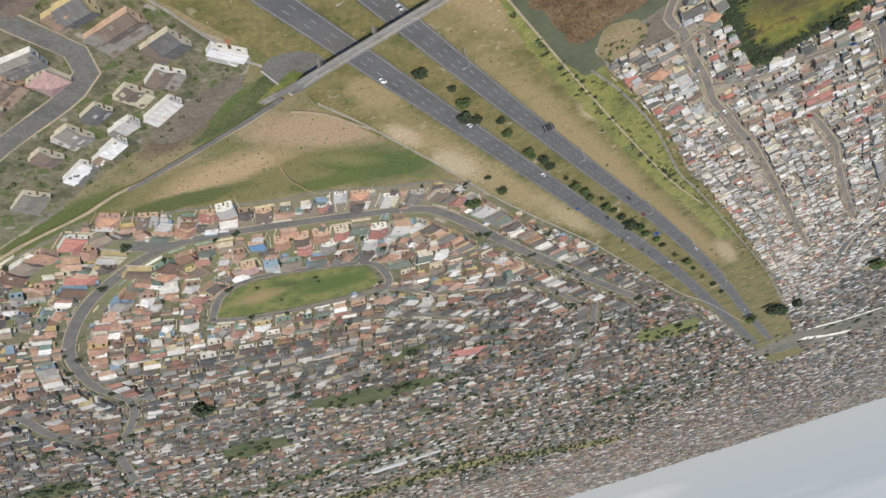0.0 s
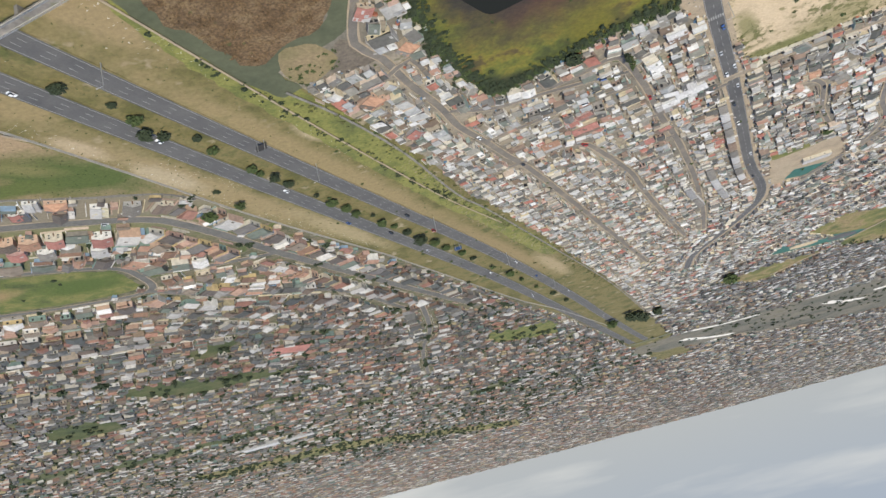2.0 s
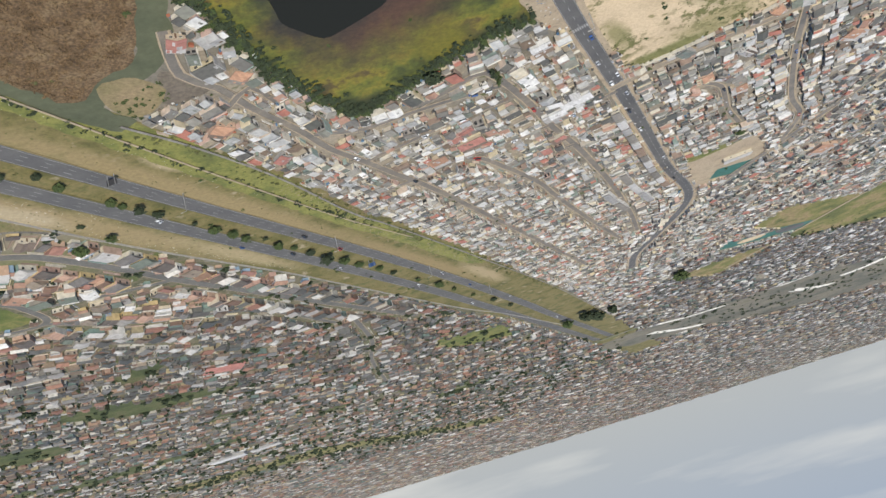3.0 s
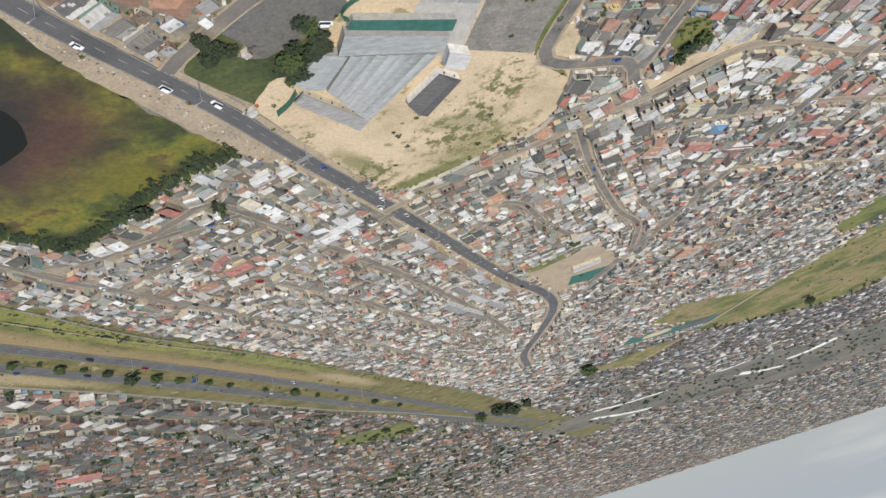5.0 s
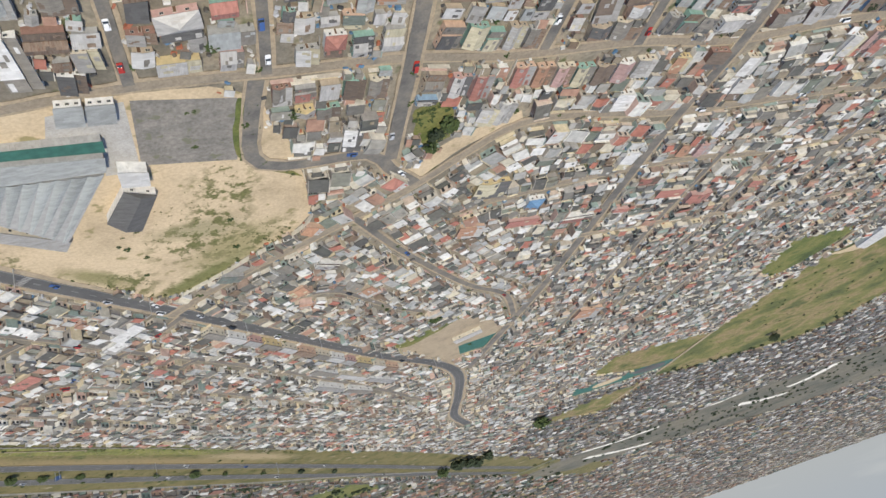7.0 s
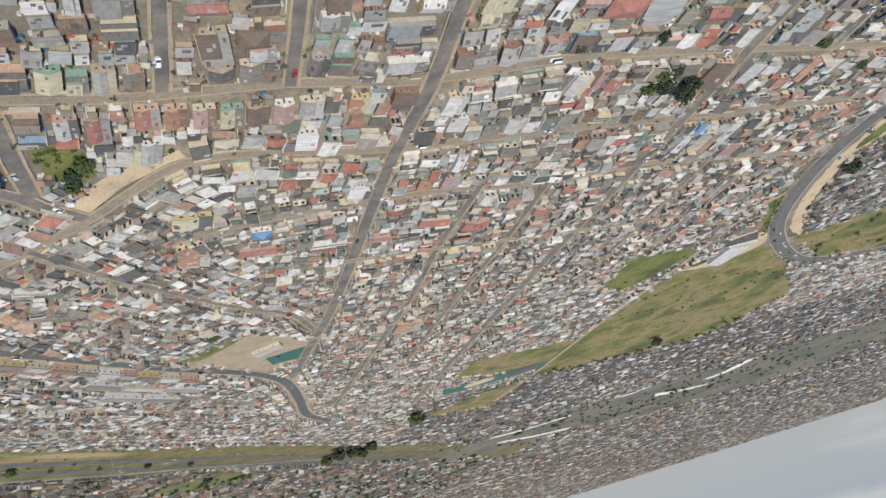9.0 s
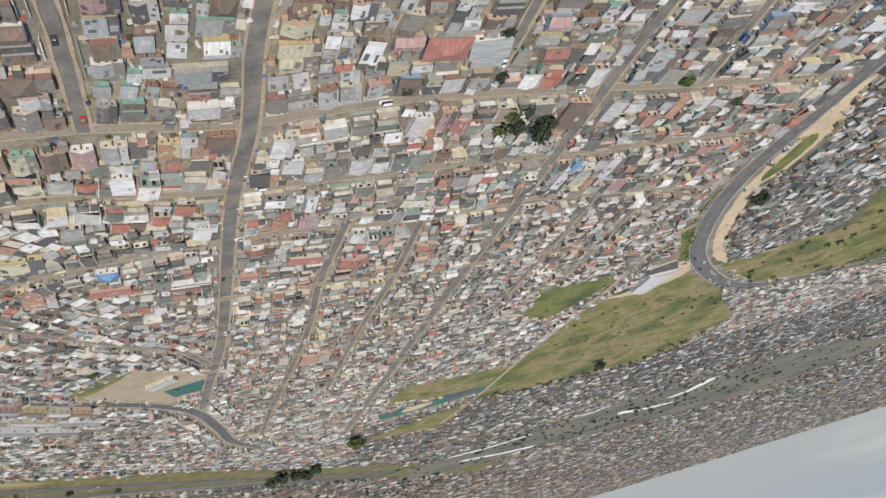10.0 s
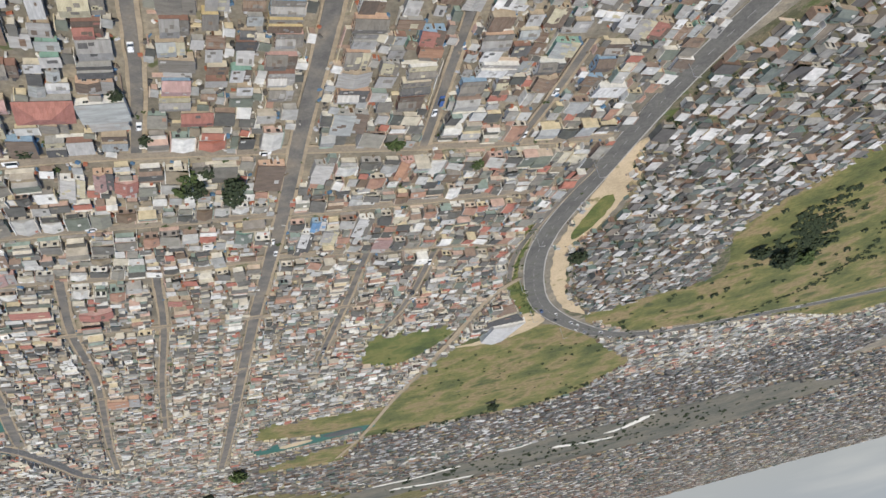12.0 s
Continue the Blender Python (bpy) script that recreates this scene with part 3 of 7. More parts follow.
cover("park", [(-18, -512), (-7, -491), (40, -508), (89, -527), (81, -540), (17, -548)], 0.09, PARK, "long green park strip among the houses", "park")
cover("park", [(29, -438), (53, -419), (56, -434), (36, -455)], 0.09, PARK, "small green lot among the houses", "park")
cover("park", [(225, -549), (277, -556), (301, -612), (247, -600)], 0.09, GREEN, "green lot beside the motorway", "park")
cover("sand_yard", [(200, -144), (214, -126), (222, -113), (247, -114), (268, -121), (276, -152), (275, -173), (257, -186), (237, -198), (218, -176), (203, -152)], 0.1, SAND, "pale sandy school yard with weeds", "yard", ragged=0.8)
cover("court", [(248, -116), (266, -121), (263, -141), (245, -136)], 0.13, COURT, "worn grey sports court", "court", ragged=0, soft=False)
cover("paving", [(234, -116), (247, -116), (244.5, -138), (238, -137), (241, -124), (232, -122)], 0.12, CONCRETE, "pale concrete yard of the school", "paving", ragged=0, soft=False)
# shaded grass: the darker park material carries the shade in its colour
cover("scrub", [(187, -130), (195, -119), (200, -121), (198, -128), (203, -130), (214, -124), (211, -134), (207, -147), (200, -145), (193, -138)], 0.08, PARK, "olive grass beside the main road, darkened as if in shade", "scrub")
cover("car_park", [(193.5, -119.5), (201.5, -112.5), (210, -111), (216, -112), (219, -117), (216, -122), (209.5, -126.5), (202.5, -130), (198, -124)], 0.1, LOT, "tarred lot with a worn dark surface", "paving", ragged=0.4, soft=False)
cover("road_verge", [(160, -106), (167, -112), (178, -127), (190, -144), (207, -169), (203, -171), (192, -160), (178, -140), (166, -122)], 0.14, VERGE, "sandy rubble-strewn verge between the road and the marsh", "verge", ragged=1.0)
cover("grass_patch", [(301, -137), (309, -138), (310, -150), (303, -151)], 0.1, GREEN, "overgrown green lot at a street corner", "grass", ragged=1.2)
cover("grass_patch", [(266, -121), (269.5, -122), (266.5, -141), (274, -150), (276, -153), (263.5, -141)], 0.14, GREEN, "strip of rough grass along the street", "grass", ragged=0.5)
cover("bare_ground", [(300, -161), (312, -151), (327, -146), (328, -149), (314, -156), (303, -166)], 0.1, SAND, "sandy open street corner", "earth", ragged=0.6)
cover("grass_patch", [(527, -206), (530.5, -206), (532.5, -246), (540, -268), (549, -294), (557, -312), (551, -309), (538, -280), (528.5, -247)], 0.1, GREEN, "green strip with bushes beside the curved road", "grass", ragged=0.8)
cover("small_field", [(302, -292), (328, -276), (347, -301), (329, -331)], 0.09, VERGE, "sandy playing field with green edges", "field")
cover("grass_patch", [(300, -288), (326, -275), (320, -284), (306, -294)], 0.1, GREEN, "rough green edge of the playing field", "grass", ragged=1.2)
cover("green_court", [(329, -312), (346, -308), (346, -322), (331, -324)], 0.12, TEAL, "faded green hard court", "court", ragged=0, soft=False)
cover("meadow", [(482, -293), (513, -295), (516, -313), (496, -340), (480, -326)], 0.09, GREEN, "green meadow behind the last houses", "meadow")
cover("meadow", [(488, -500), (503, -405), (522, -326), (536, -312), (560, -322), (592, -357), (645, -440), (630, -500), (604, -516), (545, -508)], 0.09, MEADOW, "yellow-green open meadow", "meadow", ragged=2)
cover("meadow", [(581, -321), (634, -300), (618, -243), (628, -206), (680, -150), (1000, -250), (860, -380), (800, -440), (731, -402), (655, -378), (620, -366)], 0.09, MEADOW, "yellow-green meadow with scattered bushes", "meadow", ragged=2)
cover("meadow", [(425, -441), (431, -409), (495, -418), (489, -470), (460, -462)], 0.09, MEADOW, "yellow-green strip by the sports track", "meadow")
cover("green_court", [(421, -470), (485, -464), (486, -480), (427, -488)], 0.11, TEAL, "long faded green sports track", "court", ragged=0.4)
cover("meadow", [(408, -543), (457, -512), (486, -505), (472, -570)], 0.09, MEADOW, "yellow grass strip", "meadow")
cover("bare_ground", [(520, -330), (533, -328), (548, -300), (560, -318), (542, -336)], 0.11, SAND, "sandy ground round the hall", "earth")
cover("bare_ground", [(548, -165), (556, -188), (553, -224), (551, -244), (557, -268), (570, -298), (580, -318), (566, -304), (551, -270), (545, -245), (542, -218)], 0.11, SAND, "sandy shoulder of the curved road", "earth")
cover("bare_ground", [(455, -860), (474, -805), (496, -770), (579, -746), (614, -730), (658, -705), (739, -712), (765, -690), (900, -690), (1060, -800), (980, -960), (760, -960), (640, -900), (560, -905)], 0.045, BARE, "dark grey open ground far off", "earth", ragged=16)
for pts, half in (([(500, -780), (550, -784), (591, -772)], 5), ([(526, -838), (572, -868), (620, -888)], 7), ([(618, -731), (640, -733), (656, -716)], 4.5), ([(690, -796), (735, -822), (770, -832)], 8), ([(748, -782), (764, -764), (772, -718)], 9)):
    tagged(strip("dune", smooth_line(pts, 3.0), half, -half * 0.5, 0.14, DUNE, thick=0.1, ragged=3.0), "low bank of white sand on dark ground", "dune", kind="structure")
for cx, cy, rx, ry, turn in ((-64, -598, 26, 30, 0.2), (70, -640, 22, 16, 0.4), (-190, -560, 20, 26, 0.1), (-60, -820, 60, 22, 0.1), (30, -800, 45, 20, 0.2), (150, -760, 30, 14, 0.5), (-140, -780, 30, 22, 0.0), (300, -860, 40, 22, 0.7), (110, -985, 60, 16, 0.3)):
    c, q = math.cos(turn), math.sin(turn)
    cover("park", [(cx + rx * a * c - ry * b * q, cy + rx * a * q + ry * b * c) for a, b in ((-1, -0.6), (-0.4, -1), (0.7, -0.8), (1, 0.2), (0.5, 1), (-0.6, 0.8))], 0.06, PARK, "open green lot among the distant houses", "park", ragged=3)
cover("bare_ground", [(-60, -1080), (140, -1080), (480, -1420), (520, -1560), (180, -1230), (-40, -1170)], 0.05, MEADOW, "open strip of dry grass far off", "grass", ragged=10)


# ---- roads ----
def road(name, label, pts, half, z=0.16, material=STREET, verge=1.2, side=VERGE, kerb=True):
    line = smooth_line(pts, 4.0)
    z += 0.006 * len(ROAD_LINES)                   # no two roads in one plane
    ROAD_LINES.append((line, half + 0.5))
    ob = strip(name, line, half, -half, z, material, thick=0.12)
    tagged(ob, label, "road", kind="structure")
    if verge:
        strip("verge", line, half + verge, half, z - 0.02, side, ob, 0.1, ragged=0.35, label="sandy verge")
        strip("verge", line, -half, -half - verge * 0.7, z - 0.02, side, ob, 0.1, ragged=0.35, label="sandy verge")
    return ob, line


def marks(ob, line, offset, width, z, dash=0.0, gap=0.0, name="lane_marking"):
    """A painted line at an offset from the road's middle, whole or dashed."""
    nn = normals_of(line)
    edge = line + nn * offset
    run = np.r_[0, np.cumsum(np.linalg.norm(np.diff(edge, axis=0), axis=1))]
    spans = [(run[0], run[-1])] if not dash else [(s, s + dash) for s in np.arange(0, run[-1] - dash, dash + gap)]
    bm = bmesh.new()
    for a, b in spans:
        at = np.unique(np.r_[a, run[(run > a) & (run < b)], b])
        px = np.stack([np.interp(at, run, edge[:, k]) for k in (0, 1)], 1)
        pn = np.stack([np.interp(at, run, nn[:, k]) for k in (0, 1)], 1)
        prev = None
        for p, q in zip(px, pn):
            pair = [bm.verts.new((*(p + q * s * width / 2), z)) for s in (1, -1)]
            if prev:
                bm.faces.new((prev[0], prev[1], pair[1], pair[0]))
            prev = pair
    return part(name, bm, WHITE_LINE, ob, "worn white paint")


for pts, half in (([(-23.7, -88.0), (5.2, -128.7), (25.5, -157.2), (66.6, -215.1), (137.8, -315.4), (179.1, -374.3), (220.2, -435.9), (314.6, -583.5), (418, -746), (438, -777)], 3.4),
                  ([(-4.4, -90.2), (29.1, -137.5), (62.1, -184.0), (103.1, -240.7), (127.9, -274.6), (170.8, -333.6), (223.6, -411.4), (285, -507), (330, -580), (435, -745), (452, -771)], 3.2)):
    hw, hline = road("motorway", "three-lane motorway carriageway of grey asphalt with white lines", pts, half, 0.2, TARMAC, 0.4, DRY)
    for off in (half - 0.45, 0.45 - half):
        marks(hw, hline, off, 0.13, 0.225, name="edge_line")
    for off in (0.95, -0.95):
        marks(hw, hline, off, 0.12, 0.225, 2.4, 4.6)

main, mline = road("main_road", "wide asphalt main road with white lines", [(150, -88), (166, -111), (176, -124), (184, -134), (194, -147), (210, -171), (238, -211), (261, -245), (294, -294), (322, -330), (334, -358), (338, -400), (340, -440), (352, -475)], 2.35, 0.2, TARMAC, 1.8)
for off in (2.15, -2.15):
    marks(main, mline, off, 0.12, 0.235, name="edge_line")
marks(main, mline, 0.0, 0.13, 0.235, 2.0, 3.0)
for cx, cy in ((210, -171),):              # zebra crossing
    for k in range(7):
        off = -1.95 + 0.65 * k
        bm = bmesh.new()
        bmesh.ops.create_grid(bm, x_segments=1, y_segments=1, size=0.5, matrix=Matrix.Translation((cx, cy, 0.24)) @ Matrix.Rotation(math.atan2(-40, 27), 4, "Z") @ Matrix.Translation((0, off, 0)) @ Matrix.Diagonal((1.8, 0.34, 1, 1)))
        part("crossing_bar", bm, WHITE_LINE, main, "worn white paint")
bend, bline = road("curved_road", "wide curved asphalt road with pale kerbs", [(560, -100), (548, -140), (541, -181), (536, -218), (539.5, -251), (554, -295), (584, -340), (616, -371), (655, -384), (727, -391), (840, -395), (1000, -420)], 3.5, 0.2, LOT, 0.45, CONCRETE)
marks(bend, bline, 0.0, 0.15, 0.235, 2.4, 3.6)

for pts, half in (
    ([(-62, -95), (-43, -123), (-38, -130), (-34, -136), (-34, -143), (-39, -149), (-47, -155), (-60, -164), (-100, -196)], 2.4),
    ([(-120, -470), (-104, -430), (-96, -396), (-101, -359), (-97, -319), (-89, -293), (-75, -267), (-60, -249), (-47, -238), (-35, -233), (-18, -234), (0, -237), (19, -241), (43, -248), (54, -258), (70, -280), (85, -303), (110, -338), (147, -389), (200, -460)], 2.1),
    ([(-49, -227), (-44, -231), (-38, -234)], 3.2),
    ([(-40, -310), (-32, -286), (-19, -276), (2, -279), (24, -287), (31, -300), (31, -320), (2, -322), (-24, -318), (-40, -310)], 1.4),
    ([(31, -300), (61, -302), (84, -301)], 1.4), ([(31, -320), (60, -345), (110, -370), (150, -430)], 1.4),
    ([(-190, -340), (-144, -366), (-142, -421), (-134, -495), (-150, -600)], 2.4),
    ([(-97, -330), (-40, -345), (30, -360), (75, -395)], 1.4), ([(-96, -396), (-30, -400), (50, -410), (120, -450)], 1.5),
    ([(-110, -450), (-40, -460), (30, -475), (110, -500), (190, -540)], 1.4), ([(-120, -570), (-20, -565), (90, -575), (200, -600)], 1.4),
    ([(-130, -650), (0, -640), (120, -660), (240, -690)], 1.4), ([(160, -430), (175, -500), (180, -570), (200, -680)], 1.4),
):
    road("suburb_street", "tarred suburban street", pts, half, 0.14, LOT, 0.45, VERGE)

for n_street, (pts, half) in enumerate((
    ([(106, -146), (107, -163), (114.5, -171), (122.5, -184), (134, -200), (143, -215), (154, -228), (166, -243), (180, -260), (204, -293), (244, -349), (271, -387), (303, -432)], 1.5),
    ([(160, -257), (167, -254), (177, -249), (186.5, -242.5), (195, -243), (204, -251), (228, -278), (243, -300), (275, -345), (310, -392)], 1.4),
    ([(168, -198.5), (179, -190), (186.5, -186), (203.5, -206), (218.5, -228), (234, -248), (248, -268), (270, -301), (300.5, -352), (318, -385)], 1.5),
    ([(197, -204), (184, -210.5), (169, -219.5), (155, -228)], 1.3), ([(138, -204), (152, -206), (164, -202), (180, -197.5), (193, -195)], 1.2), ([(218, -228), (228, -220), (237, -212)], 1.3),
    ([(116, -181), (122, -173), (128, -182)], 1.0), ([(186, -242), (203, -236), (218, -228)], 1.1), ([(270, -218), (282, -223), (296.5, -244), (310, -259)], 1.2), ([(226, -252), (234, -248)], 1.1),
    ([(222, -112), (249, -112.5), (275, -116), (298, -119), (321, -125), (351, -129), (378, -136), (408, -137), (430, -140), (459, -146), (496, -154), (538, -161)], 1.5),
    ([(251, -80), (250, -97), (249, -112)], 1.4), ([(274, -85), (273, -103), (272, -116)], 1.4), ([(270, -117), (268, -126), (266, -141), (272, -147), (291, -150), (296, -158), (303, -168)], 1.9),
    ([(302, -95), (300, -117), (298, -135), (296, -154)], 1.9), ([(234, -210), (253, -196), (276, -184), (302, -169), (311, -162), (328, -151), (350, -155), (373, -162), (414, -168), (448, -174), (474, -178), (522, -184)], 1.5),
    ([(315, -190), (325, -187), (355, -187), (386, -190), (421, -199), (452, -200), (478, -207), (500, -212), (530, -222)], 1.3), ([(287, -178), (302, -207), (325, -244), (342, -264), (350, -290)], 1.3),
    ([(388, -95), (384, -112), (380, -139), (372, -174), (358, -262), (345, -319), (338, -350)], 1.9), ([(356, -90), (354, -109), (351, -130)], 1.6), ([(335, -85), (332, -104), (328, -125)], 1.6),
    ([(470, -95), (466, -118), (462, -139), (456, -176), (443, -245), (428, -335), (413, -427), (400, -500)], 1.9), ([(438, -95), (435, -116), (430, -139)], 1.4), ([(493, -108), (491, -130), (489, -152)], 1.3), ([(520, -120), (516, -141), (512, -157)], 1.2),
    ([(400, -192), (392, -231), (385, -285), (365, -384), (355, -440)], 1.4), ([(422, -198), (416, -240), (404, -300), (392, -370)], 1.2), ([(478, -208), (472, -250), (462, -310)], 1.2), ([(499, -214), (494, -256), (485, -290)], 1.1),
    ([(348, -300), (400, -305), (435, -300)], 1.1), ([(372, -345), (405, -352), (425, -350), (470, -345)], 1.1), ([(350, -225), (390, -232), (443, -245), (500, -255)], 1.1),
)):
    sandy = n_street >= 10 and abs(pts[-1][1] - pts[0][1]) < 0.75 * abs(pts[-1][0] - pts[0][0])      # the cross streets are half buried in sand
    wide = half * (0.7 if n_street < 10 else 0.82 if half > 1.8 else 0.72)
    road("street", "sandy township street worn into ruts" if sandy else "dusty tarred township street with sandy verges", pts, wide, 0.14, DIRT_STREET if sandy else GREY_STREET if n_street >= 10 else STREET, 0.5 if n_street < 10 else 0.8)
road("street", "dusty side street past the tarred lot", [(184, -130), (187, -126), (191, -122), (196, -117), (203, -111), (210, -108), (222, -109)], 1.5, 0.14, STREET, 0.6)
road("street", "narrow dusty street beside the curved road", [(538, -176), (531, -205), (528, -232), (531, -256)], 0.9, 0.14, STREET, 0.5)
road("dirt_track", "pale dirt track across the meadow", [(535, -254), (526, -272), (517, -324), (501, -403), (486, -494), (470, -560)], 1.3, 0.14, VERGE, 0)
road("dirt_track", "pale footpath across the waste field", [(1, -172), (0, -180), (-0.6, -190), (0.4, -200), (2.5, -208), (6, -215), (9, -219)], 0.22, 0.14, BROWN, 0)
road("footpath", "pale sandy path to the footbridge", [(-110, -234), (-90, -222), (-73, -211.5), (-62, -206), (-53, -201.5), (-44, -195), (-35, -191), (-24, -185), (-13, -178), (-5, -173.5), (1, -169)], 0.55, 0.1, VERGE, 0.35, DRY)
road("footpath", "narrow worn path on the waste field", [(6, -172), (14, -176), (26, -188)], 0.3, 0.13, VERGE, 0)
road("footpath", "old grey tarred path beside the dirt path", [(4.5, -165.5), (-3, -171), (-13, -177.5), (-27, -186), (-40, -194)], 0.8, 0.1, LOT, 0)
road("stream", "narrow concrete-lined stream", [(90, -181), (106, -199), (127, -228), (152, -270), (171, -295), (222, -367), (300, -480), (400, -640)], 0.42, 0.12, COURT, 0)
road("dirt_track", "dirt track on the motorway bank", [(50, -130), (72, -163), (97, -200), (122, -236), (150, -275), (180, -312)], 0.28, 0.13, VERGE, 0)

road("cross_road", "distant road on a dark green embankment", [(640, -665), (560, -700), (486, -752), (430, -792), (340, -842), (200, -868)], 3.0, 0.3, STREET, 5.0, GREEN)
road("footpath", "pale kerb of the paved apron", [(1, -153), (3.5, -158), (7, -165)], 0.2, 0.16, CONCRETE, 0)
cover("sandy_patch", [(437, -474), (452, -470), (455, -478), (440, -482)], 0.16, SAND, "sandy patch in the green sports ground", "earth", ragged=2)
cover("dark_court", [(462, -468), (482, -466), (484, -477), (470, -479)], 0.16, TARMAC, "dark worn end of the sports ground", "court", ragged=1)
cover("grass_patch", [(548, -196), (553, -200), (551, -218), (546.5, -226), (545, -214)], 0.15, GREEN, "green patch on the sandy shoulder", "grass", ragged=0.8)

tagged(bpy.data.objects["stream"], category="stream")


# ---- houses ----
def window_mesh():
    bm = bmesh.new()
    add_box(bm, -0.33, 0.33, 0, 0.04, -0.27, 0.27, 0)
    me = mesh_of("window", bm)
    me.materials.append(FRAME)
    bm = bmesh.new()
    add_box(bm, -0.28, -0.02, 0.042, 0.06, -0.22, 0.22)
    add_box(bm, 0.02, 0.28, 0.042, 0.06, -0.22, 0.22)
    pane = mesh_of("pane", bm)
    pane.materials.append(GLASS)
    return me, pane


def window(ob, m):
    part("pane", PANE, None, part("window", WINDOW, None, ob, m=m))


def door_mesh():
    bm = bmesh.new()
    add_box(bm, -0.3, 0.3, 0, 0.05, 0, 1.25, 0)
    add_box(bm, -0.25, 0.25, 0.04, 0.065, 0.04, 1.2, 1)
    me = mesh_of("door", bm)
    me.materials.append(FRAME), me.materials.append(DOOR)
    return me


(WINDOW, PANE), DOOR_LEAF = window_mesh(), door_mesh()


def gable(w, d, h, rise, over=0.25, thick=0.1):
    s = rise / (w / 2)
    e = w / 2 + over
    section = [(-e, h - s * over), (0, h + rise), (e, h - s * over), (e, h - s * over + thick), (0, h + rise + thick), (-e, h - s * over + thick)]
    wall = extruded([(-w / 2, 0), (w / 2, 0), (w / 2, h - 0.02), (0, h + rise - 0.02), (-w / 2, h - 0.02)], -d / 2, d / 2)
    return wall, extruded(section, -d / 2 - over, d / 2 + over)


def lean_to(w, d, h, rise, over=0.15, thick=0.08):
    s = rise / w
    e = w / 2 + over
    section = [(-e, h - s * over), (e, h + rise + s * over), (e, h + rise + s * over + thick), (-e, h - s * over + thick)]
    wall = extruded([(-w / 2, 0), (w / 2, 0), (w / 2, h + rise - 0.02), (-w / 2, h - 0.02)], -d / 2, d / 2)
    return wall, extruded(section, -d / 2 - over, d / 2 + over)


def hipped(w, d, h, rise, over=0.35, thick=0.1):
    bm = bmesh.new()
    x, y = w / 2 + over, d / 2 + over
    r = max(0.2, d / 2 - w / 2)
    low = [bm.verts.new((a * x, b * y, h - 0.05)) for a, b in ((-1, -1), (1, -1), (1, 1), (-1, 1))]
    top = [bm.verts.new((a * x, b * y, h - 0.05 + thick)) for a, b in ((-1, -1), (1, -1), (1, 1), (-1, 1))]
    r0, r1 = bm.verts.new((0, -r, h + rise)), bm.verts.new((0, r, h + rise))
    bm.faces.new(low[::-1])
    for i in range(4):
        j = (i + 1) % 4
        bm.faces.new((low[i], low[j], top[j], top[i]))
    for f in ((top[0], top[1], r0), (top[1], top[2], r1, r0), (top[2], top[3], r1), (top[3], top[0], r0, r1)):
        bm.faces.new(f)
    return box(-w / 2, w / 2, -d / 2, d / 2, 0, h - 0.04), bm


SHAPES = {   # kind: (builder, width, depth, eaves, rise, windows on the ends, windows on the sides)
    "gable_a": (gable, 4.6, 6.4, 1.55, 0.65, (-1.2, 1.2), (-1.6, 1.4)), "gable_b": (gable, 5.4, 7.4, 1.6, 0.75, (-1.5, 1.4), (-2.0, 1.8)), "gable_c": (gable, 4.0, 5.2, 1.5, 0.5, (-1.0, 1.0), (-1.2, 1.2)),
    "gable_d": (gable, 6.2, 9.5, 1.7, 0.9, (-1.8, 0.2, 1.8), (-3, 0, 3)), "lean_a": (lean_to, 4.4, 5.6, 1.5, 0.4, (-1.1, 1.0), (-1.3, 1.3)), "lean_b": (lean_to, 5.2, 8.0, 1.6, 0.45, (-1.4, 1.3), (-2.2, 2.2)),
    "hip_a": (hipped, 6.4, 8.4, 1.7, 1.35, (-1.8, 1.7), (-2.5, 2.3)), "hip_b": (hipped, 7.0, 7.4, 1.7, 1.5, (-2.0, 1.9), (-2.0, 1.9)), "villa_a": (gable, 6.4, 9.0, 1.8, 1.5, (-1.8, 1.8), (-2.8, 0, 2.8)),
    "double": (gable, 5.2, 6.6, 2.7, 0.6, (-1.4, 1.3), (-1.8, 1.8)),
    "shack_a": (lean_to, 2.6, 3.2, 1.2, 0.22, (0.6,), ()), "shack_b": (lean_to, 3.4, 2.6, 1.25, 0.2, (-0.8,), ()), "shack_c": (gable, 2.8, 3.6, 1.25, 0.3, (0.7,), ()), "shack_d": (lean_to, 2.0, 2.2, 1.15, 0.2, (), ()),
}
PROTO = {}


def merged(pieces):
    """Several bodies in one: each with its shift in x and y and the slot of its material."""
    out = bmesh.new()
    for bm, dx, dy, slot in pieces:
        vs = {v: out.verts.new((v.co.x + dx, v.co.y + dy, v.co.z)) for v in bm.verts}
        for f in bm.faces:
            out.faces.new([vs[v] for v in f.verts]).material_index = slot
        bm.free()
    return out


def loose_sheet(r, fn, w, d, h, rise, thick):
    """One odd roofing sheet laid over a roof, with its own tilt."""
    a, b = r.uniform(0.5, 0.95), r.uniform(0.7, 1.5)
    x0 = r.uniform(-w / 2, w / 2 - a)
    if fn is gable and x0 < 0 < x0 + a:
        x0 = 0.02
    y0 = r.uniform(-d / 2, d / 2 - b)
    z = (lambda x: h + rise * (1 - abs(x) / (w / 2)) + thick) if fn is gable else (lambda x: h + rise * (x + w / 2) / w + thick)
    bm = bmesh.new()
    for v in add_box(bm, x0, x0 + a, y0, y0 + b, 0.01, 0.05):
        v.co.z += z(v.co.x)
    return bm


